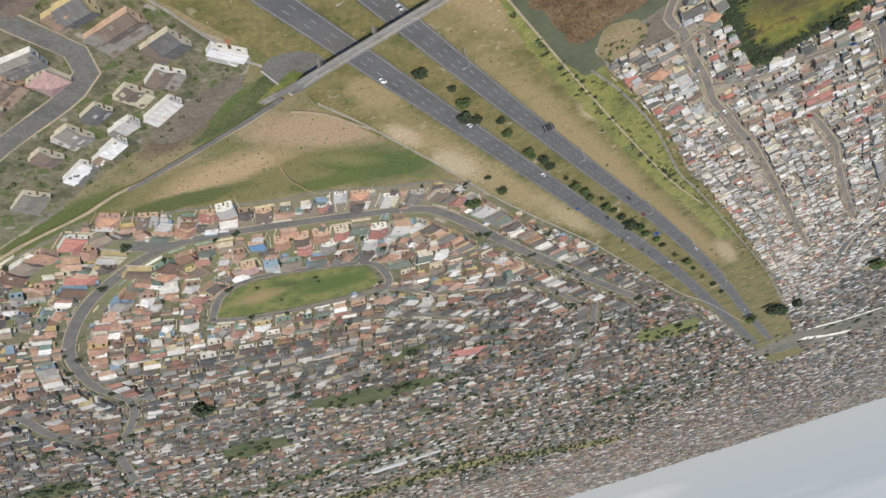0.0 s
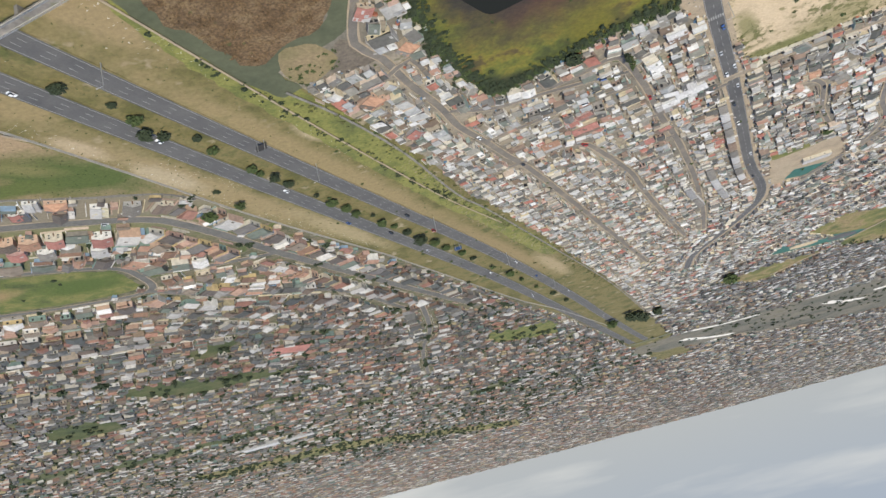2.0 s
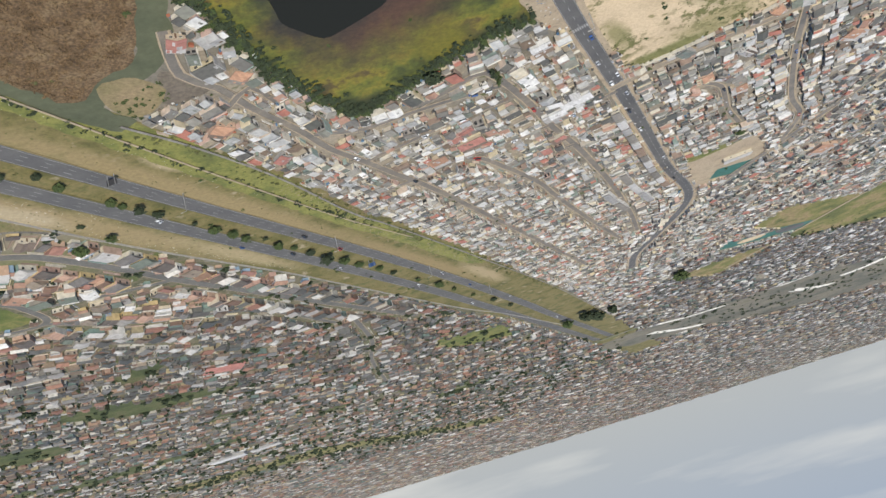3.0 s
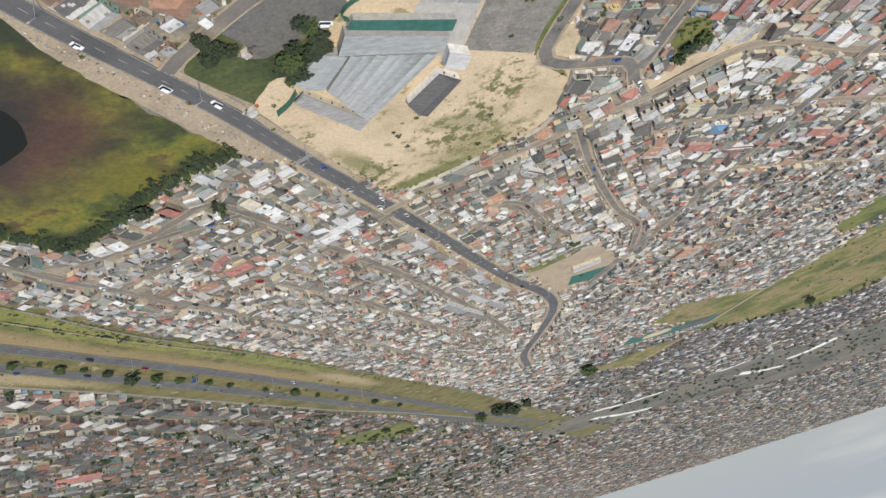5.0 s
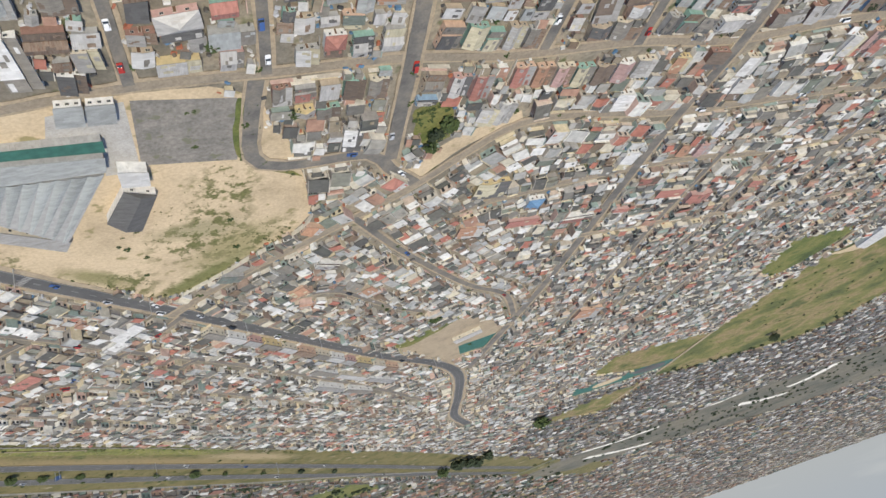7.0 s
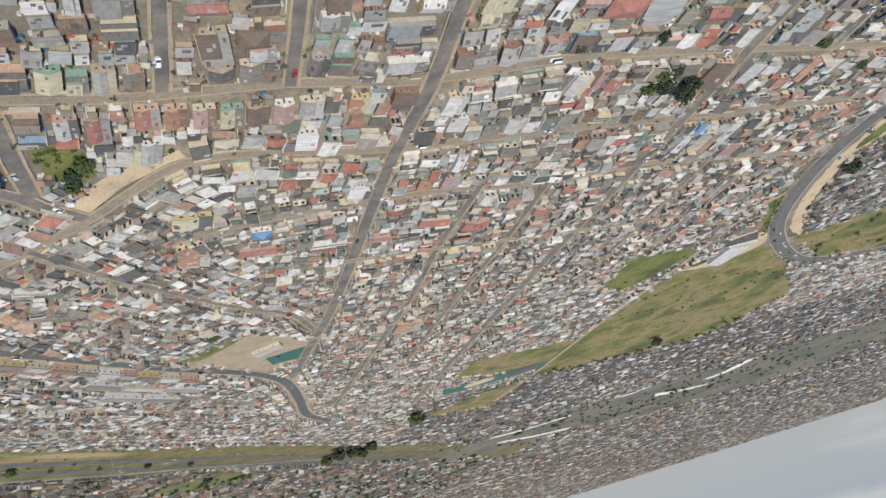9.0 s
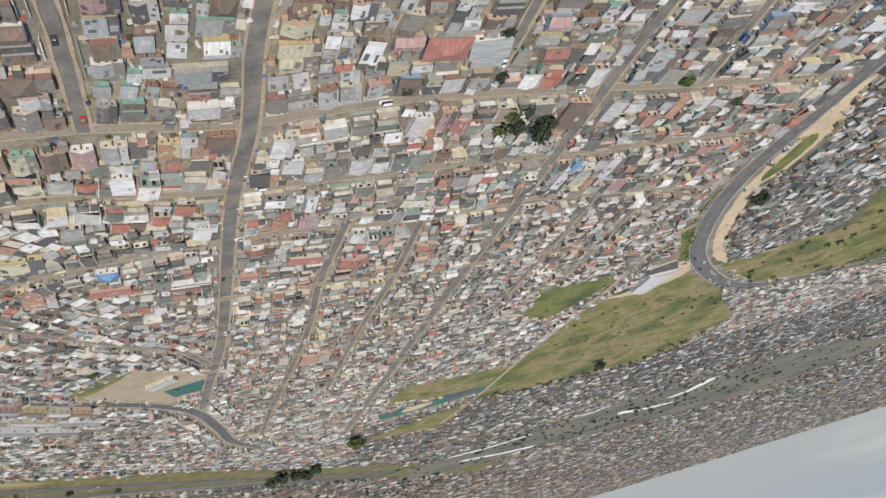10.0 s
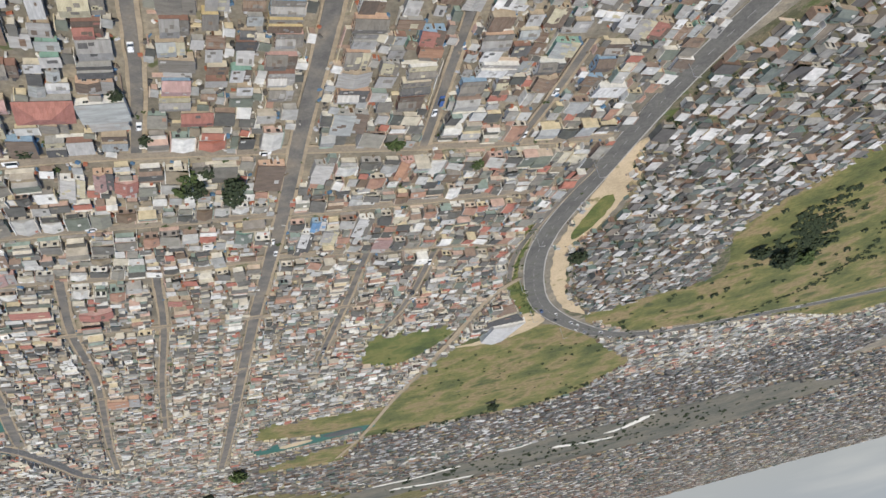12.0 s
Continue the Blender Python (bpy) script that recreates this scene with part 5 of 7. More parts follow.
def zone_of(x, y):
    """Which kind of quarter a place belongs to: town, suburb, or the shacks past the curved road."""
    if x > 548 and y > -330:
        return "shacks"
    side = 1.49 * (x - 90) + (y + 262)         # east of the motorway
    return "town" if side > 0 else "suburb"


def visible(x, y):
    """The part of the plan that the flight passes over and looks at."""
    if x > 548 and y > -330 and not inside((x, y), SHACK_TOWN):
        return False
    return y < -84 and x > -52 + 0.42 * (y + 84) and x < 640 - 0.9 * (y + 150)


def settle(x, y, w, d, turn, shack=False, keep=True):
    if not visible(x, y) or not is_free(x, y, w, d, turn, keep=keep):
        return False
    claim(x, y, w, d, turn)
    zone = zone_of(x, y)
    if y > (NEAR_Y + 5 if shack else NEAR_Y) and x < 560:
        sub = zone == "suburb"
        if shack:
            kind = rng.choice(("shack_a", "shack_b", "shack_c", "shack_d"))
            house(kind, x, y, w, d, turn, rng.choice(("light zinc", "grey zinc", "rusty", "white", "blue-grey", "dark grey")), rng.choice(("grey", "tan", "cream", "brick", "mint")))
        else:
            kind = rng.choice(("hip_a", "hip_b", "villa_a", "gable_b", "double")) if sub else rng.choice(("gable_a", "gable_b", "gable_a", "gable_c", "lean_a", "lean_b", "lean_b", "hip_a" if rng.random() < 0.2 else "gable_d"))
            house(kind, x, y, w, d, turn, rng.choice(SUB_MIX if sub else TOWN_MIX), rng.choice(SUB_WALLS if sub else WALL_MIX))
    elif y > MID_Y and not shack and 95 < x < 545:
        house(rng.choice(("gable_a", "gable_c", "lean_a", "lean_b", "lean_b")), x, y, w, d, turn, rng.choice(TOWN_MIX), rng.choice(WALL_MIX), plain_sides=True)
    else:
        plain_houses.append((x, y, w, d, turn, shack, zone))
    return True


for line, half in ROAD_LINES:                      # rows of houses along the streets
    if half > 3.4 + 0.5 and half != 3.7:
        continue
    nn = normals_of(line)
    run = np.r_[0, np.cumsum(np.linalg.norm(np.diff(line, axis=0), axis=1))]
    for side in (1, -1):
        for row, (gap, deep) in enumerate(((rng.uniform(1.3, 1.9), 5.6), (9.0, 4.0))):
            s = 2.0
            while s < run[-1] - 2:
                zone = zone_of(np.interp(s, run, line[:, 0]), np.interp(s, run, line[:, 1]))
                sub = zone == "suburb"
                py = np.interp(s, run, line[:, 1])
                w = rng.uniform(5.0, 7.0) if sub else rng.uniform(3.3, 4.7) if py > -170 else rng.uniform(2.6, 3.8) if py > -230 else rng.uniform(2.2, 3.3)
                d = deep * rng.uniform(0.72, 1.08) * (1.25 if sub else 1.0 if py > -170 else 0.86 if py > -230 else 0.76)
                p = np.array([np.interp(s, run, line[:, k]) for k in (0, 1)])
                q = np.array([np.interp(s, run, nn[:, k]) for k in (0, 1)])
                if row == 1:
                    w *= rng.choice((0.55, 0.8, 1.0))
                    d *= rng.uniform(0.6, 1.0)
                c = p + q * side * (half + gap + rng.uniform(0, 1.1) + (1.6 if sub and row == 0 else 0) + d / 2)
                turn = math.degrees(math.atan2(-q[0], q[1])) + rng.uniform(-2, 2)
                if turn > 90 or turn < -90:
                    turn += 180
                across = rng.random() < 0.35
                if settle(c[0], c[1], *((d, w, turn + 90 if turn < 0 else turn - 90) if across else (w, d, turn)), shack=row == 1 and w < 3.6):
                    if row == 0 and rng.random() < 0.45:
                        f = p + q * side * (half + 0.9)
                        front_walls.append((f[0], f[1], math.radians(turn), w + 0.7, 0.14, 0, rng.uniform(0.55, 0.95)))
                    s += w * 0.5 + (rng.uniform(1.2, 2.6) if sub else rng.uniform(0.5, 1.5)) + w * 0.5
                else:
                    s += 1.5



def turn_at(x, y):
    """The run of the streets about a place."""
    if zone_of(x, y) == "suburb":
        return -20 if y > -330 else -12 - 0.02 * x
    if x < 200 or (x < 335 and y < -160):
        return -57
    return -12


y = -86.0
while y > -620:                                     # shacks, sheds and further houses between them
    for k in range(348):
        x = -270 + k * 3.4 + rng.uniform(-1.4, 1.4)
        yy = y + rng.uniform(-1.5, 1.5)
        turn = turn_at(x, yy) + rng.uniform(-5, 5) + rng.choice((0, 0, 90))
        sub = zone_of(x, yy) == "suburb"
        if rng.random() < (0.5 if sub and yy > -330 else 0.3 if sub else 0.05):
            continue
        z = 1.0 if sub or yy > -170 else 0.82
        for w, d in ((z * rng.uniform(3.2, 4.6), z * rng.uniform(4.2, 6)), (rng.uniform(2.2, 3.3), rng.uniform(2.6, 4)), (rng.uniform(1.5, 2.3), rng.uniform(1.8, 2.8))):
            if settle(x, yy, w, d, turn, shack=w < 3.3):
                break
    y -= 3.1

for k in range(16000):                               # sheds squeezed between the township houses
    x, yy = rng.uniform(100, 548), rng.uniform(-420, -90)
    w, d = rng.uniform(0.9, 1.7), rng.uniform(1.1, 2.2)
    turn = turn_at(x, yy) + rng.uniform(-6, 6)
    if zone_of(x, yy) == "town" and visible(x, yy) and is_free(x, yy, w, d, turn, gap=0.15):
        claim(x, yy, w, d, turn)
        plain_houses.append((x, yy, w, d, turn, True, "town"))

# -- the shack settlement past the curved road, and the township beyond it --
for k in range(7000):
    x, y = rng.uniform(545, 672), rng.uniform(-318, -95)
    if inside((x, y), SHACK_TOWN):
        settle(x, y, rng.uniform(0.7, 1.25), rng.uniform(1.2, 2.2), rng.choice((-28, 62)) + rng.uniform(-9, 9), True, keep=False)


def divided(rows):
    """Larger houses fall into a main body and a lower one under another roof."""
    for x, y, w, d, turn, shack, zone in rows:
        r = random.Random(int(x * 19 + y * 23))
        if shack or w * d < 7.5 or y < -560 or r.random() < (0.6 if zone == "suburb" else 0.3):
            yield x, y, w, d, turn, shack, zone
            continue
        k, side = r.uniform(0.52, 0.7), r.choice((-1, 1))
        c, q = math.cos(radians(turn)), math.sin(radians(turn))
        for share, sign, low in ((k, side, False), (1 - k, -side, True)):
            off = sign * (1 - share) / 2
            if d > w:
                yield x - off * d * q, y + off * d * c, w * (r.uniform(0.7, 1) if low else 1), d * share - 0.42, turn, low, zone
            else:
                yield x + off * w * c, y + off * w * q, w * share - 0.42, d * (r.uniform(0.7, 1) if low else 1), turn, low, zone


def crowd_of_houses(name, rows, roof_mat, label, wall_mat=TOWN_WALLS):
    """All the further houses of a quarter in one mesh: walls, pitched or sloping roofs, dark windows."""
    verts, faces, mats = [], [], []
    for x, y, w, d, turn, shack, zone in divided(rows):
        r = random.Random(int(x * 31 + y * 17))
        c, s = math.cos(radians(turn)), math.sin(radians(turn))
        h = r.uniform(1.1, 1.4) if shack else r.uniform(1.45, 1.9) * (1.8 if r.random() < (0.2 if zone == "suburb" else 0.06) else 1.2 if zone == "suburb" else 1)
        rise = 0.2 if shack else r.uniform(0.4, 0.8) * (1.6 if zone == "suburb" else 1)
        lean = shack or (zone != "suburb" and r.random() < 0.35)
        o = 0.09 if zone == "shacks" else 0.2
        e = w / 2 + o
        wall = [(-w / 2, -d / 2, 0), (w / 2, -d / 2, 0), (w / 2, d / 2, 0), (-w / 2, d / 2, 0), (-w / 2, -d / 2, h), (w / 2, -d / 2, h), (w / 2, d / 2, h), (-w / 2, d / 2, h)]
        wf = [(0, 1, 5, 4), (1, 2, 6, 5), (2, 3, 7, 6), (3, 0, 4, 7)]
        if lean:
            hi = h + rise
            roof = [(-e, -d / 2 - o, h + 0.01), (e, -d / 2 - o, hi), (e, d / 2 + o, hi), (-e, d / 2 + o, h + 0.01), (-e, -d / 2 - o, h + 0.1), (e, -d / 2 - o, hi + 0.1), (e, d / 2 + o, hi + 0.1), (-e, d / 2 + o, h + 0.1)]
            rf = [(3, 2, 1, 0), (4, 5, 6, 7), (0, 1, 5, 4), (1, 2, 6, 5), (2, 3, 7, 6), (3, 0, 4, 7)]
        else:
            roof = [(-e, -d / 2 - o, h), (e, -d / 2 - o, h), (e, d / 2 + o, h), (-e, d / 2 + o, h), (0, -d / 2 - o, h + rise), (0, d / 2 + o, h + rise)]
            rf = [(3, 2, 1, 0), (0, 1, 4), (1, 2, 5, 4), (2, 3, 5), (3, 0, 4, 5)]
        pieces = [(wall, wf, 1), (roof, rf, 0)]
        if y > -330 and w * d > 4 and r.random() < 0.6:     # an odd sheet laid on the roof
            a, b = r.uniform(0.4, 0.8), r.uniform(0.6, 1.2)
            x0, y0 = r.uniform(0.05, max(0.06, w / 2 - a)), r.uniform(-d / 2, d / 2 - b)
            zs = [h + 0.12 + rise * ((px + e) / (2 * e) if lean else (1 - px / e)) for px in (x0, x0 + a)]
            low = [(x0, y0, zs[0]), (x0 + a, y0, zs[1]), (x0 + a, y0 + b, zs[1]), (x0, y0 + b, zs[0])]
            pieces.append((low + [(px, py, pz + 0.05) for px, py, pz in low], [(4, 5, 6, 7), (0, 1, 5, 4), (1, 2, 6, 5), (2, 3, 7, 6), (3, 0, 4, 7)], 0))
        if y > -480 and r.random() < (0.3 if zone == "suburb" else 0.7):  # raised party walls beside the roof
            for sx in (-1, 1) if not shack else (r.choice((-1, 1)),):
                top = h + (rise if (lean and sx > 0) else 0.05) + r.uniform(0.16, 0.4)
                px = sx * (w / 2 + o + 0.08)
                pieces.append(([(px + a * 0.08, b * (d / 2 + o * 0.5), z) for z in (0, top) for a, b in ((-1, -1), (1, -1), (1, 1), (-1, 1))], [*wf, (4, 5, 6, 7)], 1))
        if not shack and y > -700 and r.random() < 0.6:       # a lower lean-to against the house
            ew, ed, eh = w * r.uniform(0.35, 0.7), r.uniform(0.9, 1.7), h * r.uniform(0.62, 0.85)
            ex, ey = r.uniform(-0.5, 0.5) * (w - ew), r.choice((-1, 1)) * (d / 2 + ed / 2 + 0.02)
            bx = [(ex + a * ew / 2, ey + b * ed / 2, z) for z in (0, eh) for a, b in ((-1, -1), (1, -1), (1, 1), (-1, 1))]
            tx = [(ex + a * (ew / 2 + 0.12), ey + b * (ed / 2 + 0.1), z) for z in (eh + 0.01, eh + 0.09) for a, b in ((-1, -1), (1, -1), (1, 1), (-1, 1))]
            pieces += [(bx, wf, 1), (tx, [(3, 2, 1, 0), (4, 5, 6, 7), (0, 1, 5, 4), (1, 2, 6, 5), (2, 3, 7, 6), (3, 0, 4, 7)], 0)]
        if not shack and y > -520:
            north = 1 if c > 0 else -1
            for wx in (-w * 0.26, w * 0.26):
                yw = north * (d / 2 + 0.03)
                pieces.append(([(wx - 0.4, yw, h * 0.4), (wx + 0.4, yw, h * 0.4), (wx + 0.4, yw, h * 0.8), (wx - 0.4, yw, h * 0.8)], [(0, 1, 2, 3) if north < 0 else (3, 2, 1, 0)], 2))
        for vs, fs, mt in pieces:
            b = len(verts)
            verts.extend((x + vx * c - vy * s, y + vx * s + vy * c, vz) for vx, vy, vz in vs)
            faces.extend(tuple(b + i for i in f) for f in fs)
            mats.extend([mt] * len(fs))
    me = bpy.data.meshes.new(name)
    me.from_pydata(verts, [], faces)
    for one in (roof_mat, wall_mat, DARK_WINDOWS):
        me.materials.append(one)
    me.polygons.foreach_set("material_index", mats)
    return tagged(new(name, me), label, "houses", kind="stuff")


# the city going on towards the horizon
far = []
y = -620.0
while y > -4600:
    step = 6.6 + (-620 - y) * 0.009
    x = -60 + 0.42 * (y + 84)
    while x < 640 - 0.75 * (y + 150):
        px, py = x + rng.uniform(-0.6, 0.6) * step, y + rng.uniform(-0.6, 0.6) * step
        if rng.random() < 0.74 and not any(lo[0] < px < hi[0] and lo[1] < py < hi[1] and inside((px, py), k) for k, lo, hi in OPEN) and all(abs(px - rx) + abs(py - ry) > half + 4 for rx, ry, half in near(road_hash, px, py)):
            far.append((px, py, rng.uniform(3.2, 5.2) * step / 7, rng.uniform(3.8, 6) * step / 7, rng.uniform(-20, 10) + rng.choice((0, 90)), rng.random() < 0.2, zone_of(px, py)))
        x += step
    y -= step * 0.95
for zone, mat, name, label in (("town", TOWN_ROOFS, "township_houses", "crowded low township houses with grey and rusty sheet roofs"), ("suburb", SUBURB_ROOFS, "suburb_houses", "crowded suburban houses with brown, grey and red roofs"),
                               ("shacks", SHACK_ROOFS, "shack_settlement", "dense shacks with bare metal sheet roofs")):
    mine = [p for p in plain_houses if p[6] == zone]
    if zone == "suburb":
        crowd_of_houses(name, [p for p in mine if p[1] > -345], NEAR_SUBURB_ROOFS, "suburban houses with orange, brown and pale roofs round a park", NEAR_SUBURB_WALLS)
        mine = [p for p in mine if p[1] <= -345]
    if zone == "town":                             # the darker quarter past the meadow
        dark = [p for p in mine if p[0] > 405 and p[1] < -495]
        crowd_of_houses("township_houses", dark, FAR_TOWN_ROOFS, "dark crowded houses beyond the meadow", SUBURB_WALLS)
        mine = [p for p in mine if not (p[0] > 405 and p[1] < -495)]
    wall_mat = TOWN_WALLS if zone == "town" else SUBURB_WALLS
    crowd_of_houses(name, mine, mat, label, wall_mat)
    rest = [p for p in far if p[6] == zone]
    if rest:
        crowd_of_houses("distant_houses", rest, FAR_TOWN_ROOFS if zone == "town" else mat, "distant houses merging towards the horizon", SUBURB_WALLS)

# ---- school by the main road ----
def block(name, label, category, quad, h, roof, wall, thick=0.15, over=0.25, rise=0.0, windows=0):
    """A building on four corners in plan: walls, a roof (flat, or pitched along its longer run), a row of windows on the north side."""
    q = [Vector((x, y, 0)) for x, y in quad]
    mid = sum(q, Vector()) / 4
    ob = thing(name, label, category, m=Matrix.Translation(mid))
    q = [p - mid for p in q]
    bm = bmesh.new()
    lo, hi = [bm.verts.new(p) for p in q], [bm.verts.new(p + Vector((0, 0, h))) for p in q]
    bm.faces.new(lo), bm.faces.new(hi)
    for i in range(4):
        j = (i + 1) % 4
        bm.faces.new((lo[i], lo[j], hi[j], hi[i]))
    part("wall", bm, wall, ob)
    e = [p * (1 + over / p.length) for p in q]
    bm = bmesh.new()
    a, b = ([bm.verts.new(p + Vector((0, 0, z))) for p in e] for z in (h + 0.004, h + thick))
    bm.faces.new(a)
    for i in range(4):
        j = (i + 1) % 4
        bm.faces.new((a[i], a[j], b[j], b[i]))
    if rise:
        k = 0 if (e[0] - e[1]).length < (e[1] - e[2]).length else 1
        r = [bm.verts.new((e[k] + e[k + 1]) / 2 + Vector((0, 0, h + rise))), bm.verts.new((e[(k + 2) % 4] + e[(k + 3) % 4]) / 2 + Vector((0, 0, h + rise)))]
        b = b[k:] + b[:k]
        for f in ((b[0], b[1], r[0]), (b[1], b[2], r[1], r[0]), (b[2], b[3], r[1]), (b[3], b[0], r[0], r[1])):
            bm.faces.new(f)
    else:
        bm.faces.new(b)
    part("roof", bm, roof, ob)
    for i in range(4):
        j = (i + 1) % 4
        d = q[j] - q[i]
        out = Vector((d.y, -d.x, 0)).normalized()
        if out.dot(q[i] + q[j]) < 0:
            out = -out
        if out.y > 0.53 and windows:
            for n in range(windows):
                at = q[i] + d * ((n + 0.5) / windows)
                turn = Matrix.Rotation(math.atan2(-out.x, out.y), 4, "Z")
                window(ob, Matrix.Translation(at + Vector((0, 0, h * 0.6))) @ turn)
    return ob


block("school_hall", "long grey-roofed school block with a green front", "school building", [(218, -123), (240, -127.5), (239, -132), (217, -129)], 2.6, ROOFS["blue-grey"], WALLS["grey"])
block("walkway", "long covered walkway under green sheets before the school hall", "walkway", [(219.6, -119.8), (240.8, -123.4), (240.4, -126.6), (218.6, -122.2)], 1.9, TEAL, WALLS["grey"])
block("school_hall", "small grey-roofed school block", "school building", [(213, -128), (218.6, -130), (214, -140), (208, -137)], 2.5, ROOFS["blue-grey"], WALLS["grey"], rise=0.5, windows=3)
block("school_hall", "low grey-roofed annex of the school", "school building", [(210, -141.4), (225, -155.4), (223, -159), (208, -144.4)], 2.0, ROOFS["grey zinc"], WALLS["cream"], windows=6)
block("dark_hall", "hall with a black roof and a white end", "hall", [(234, -151), (240, -141), (245.5, -144.5), (239.5, -157)], 2.2, ROOFS["dark grey"], WALLS["white"], rise=1.3, windows=2)
block("white_kiosk", "small white block beside the dark hall", "building", [(241, -133), (246, -135), (245.4, -139.4), (240.6, -138)], 2.8, ROOFS["white"], WALLS["white"])
block("classroom", "zinc-roofed classroom with a white front", "classroom", [(236.6, -112), (240.8, -112.8), (239.8, -117.8), (235.4, -117)], 2.1, ROOFS["blue-grey"], WALLS["white"], windows=3)
block("classroom", "zinc-roofed classroom with a white front", "classroom", [(241.4, -113), (245.8, -113.8), (244.8, -118.8), (240.4, -118)], 2.1, ROOFS["blue-grey"], WALLS["white"], windows=3)
block("hall", "white-roofed hall on a sandy lot by the dirt track", "hall", [(532, -323), (534.5, -305), (548, -304), (542, -327)], 2.6, ROOFS["white"], WALLS["white"], rise=1.2, windows=6)
block("brick_hall", "flat brick-red hall by the curved road", "hall", [(531, -282), (538, -279), (541, -289), (534.5, -291)], 1.8, ROOFS["rusty"], WALLS["brick"], windows=4)
block("flat_hall", "flat dark-roofed hall beside the white-roofed one", "hall", [(530.5, -296), (541.5, -291), (546.5, -301.5), (531.5, -302)], 2.2, ROOFS["dark grey"], WALLS["cream"], windows=4)
block("store", "white-roofed store in the playing field", "store", [(325, -299), (336, -293), (337, -297), (327, -303)], 1.6, ROOFS["light zinc"], WALLS["cream"], windows=2)
block("long_shed", "long white-roofed shed among the houses", "shed", [(20, -905), (60, -892), (62, -912), (24, -925)], 4.0, ROOFS["white"], WALLS["grey"], windows=4)
block("long_shed", "long white-roofed shed among the houses", "shed", [(66, -893), (98, -880), (100, -895), (68, -910)], 4.0, ROOFS["light zinc"], WALLS["grey"], windows=4)

for quad, roof, wall in TERRACES:
    tagged(block("terrace", f"long {wall} terrace with a {roof} roof beside the main road", "terrace", quad, 2.5, ROOFS[roof], WALLS[wall], rise=0.35, windows=3), group="terraces along the main road")

# the fan-shaped main roof, in shallow vaults
FAN_ROOF = sheet_roof("roof_pale_vaults", (0.46, 0.475, 0.45), (0.38, 0.38, 0.36), ribs=14, stain_at=0.62)
fan = thing("school_hall", "main school hall under a fan of pale corrugated vaults", "school building", m=Matrix.Translation((223, -139, 0)))
fan_quad = [Vector((219.4 - 223, 9.2, 0)), Vector((238.5 - 223, 6.0, 0)), Vector((224.8 - 223, -16.0, 0)), Vector((214.8 - 223, -1.8, 0))]
bm = bmesh.new()
lo, hi = [bm.verts.new(p) for p in fan_quad], [bm.verts.new(p + Vector((0, 0, 2.6))) for p in fan_quad]
bm.faces.new(lo), bm.faces.new(hi)
for i in range(4):
    bm.faces.new((lo[i], lo[(i + 1) % 4], hi[(i + 1) % 4], hi[i]))
part("wall", bm, WALLS["grey"], fan)
for v in range(7):
    bm = bmesh.new()
    rows = []
    for k in range(7):
        u = (v + k / 6) / 7
        z = 2.62 + 0.3 * math.sin(math.pi * k / 6)
        a, b = fan_quad[0].lerp(fan_quad[1], u), fan_quad[3].lerp(fan_quad[2], u)
        rows.append([bm.verts.new(a + Vector((0, 0.2, z))), bm.verts.new(b + Vector((0, -0.2, z - 0.3))), bm.verts.new(b + Vector((0, -0.2, z - 0.42))), bm.verts.new(a + Vector((0, 0.2, z - 0.12)))])
    for r, s in zip(rows, rows[1:]):
        for i in range(4):
            bm.faces.new((r[i], r[(i + 1) % 4], s[(i + 1) % 4], s[i]))
    bm.faces.new(rows[0]), bm.faces.new(rows[-1])
    part("roof_vault", bm, FAN_ROOF, fan)


# ---- footbridge over the motorway ----
bridge = thing("footbridge", "weathered grey concrete footbridge over the motorway with steel handrails", "bridge", m=Matrix.Translation((9, -157.5, 0)))
span = Vector((75 - 9, -115.5 + 157.5, 0))
turn = math.atan2(span.y, span.x)
rot = Matrix.Rotation(turn, 4, "Z")
length = span.length
part("deck", box(0, length, -1.1, 1.1, 2.35, 2.85, bevel=0.06), COURT, bridge, m=rot)
for y0 in (-1.16, 1.04):
    part("kerb", box(0, length, y0, y0 + 0.12, 2.84, 3.0, bevel=0.02), CONCRETE, bridge, "pale concrete kerb of the deck", m=rot)
    for h0 in (3.2, 3.45):
        part("rail", box(0, length, y0 + 0.03, y0 + 0.1, h0, h0 + 0.08), STEEL, bridge, "galvanised steel handrail", m=rot)
    baluster = box(-0.04, 0.04, y0 + 0.02, y0 + 0.1, 2.98, 3.52)
    baluster = mesh_of("rail_post", baluster)
    baluster.materials.append(STEEL)
    for k in range(38):
        part("rail_post", baluster, None, bridge, m=rot @ Matrix.Translation((1.0 + k * 2.05, 0, 0)))
for u in (6.5, 22.0, 37.0, 54.0):
    part("pier", box(u - 0.45, u + 0.45, -0.9, 0.9, 0, 2.36, bevel=0.08), BRIDGE, bridge, "grey concrete pier", m=rot)
bm = extruded([(-13, 0.0), (0.02, 2.35), (0.02, 2.84), (-13, 0.2)], -1.1, 1.1)
part("ramp", bm, COURT, bridge, m=Matrix.Rotation(turn + radians(10), 4, "Z"))
bm = bmesh.new()
foot = [bm.verts.new(p) for p in ((-14.2, -1.5, 0.0), (-14.2, 1.5, 0.0), (1.0, 2.4, 0.0), (1.0, -2.4, 0.0))]
crest = [bm.verts.new(p) for p in ((-13.3, -1.4, 0.08), (-13.3, 1.4, 0.08), (0.1, 1.4, 2.3), (0.1, -1.4, 2.3))]
bm.faces.new(crest)
for i in range(4):
    bm.faces.new((foot[i], foot[(i + 1) % 4], crest[(i + 1) % 4], crest[i]))
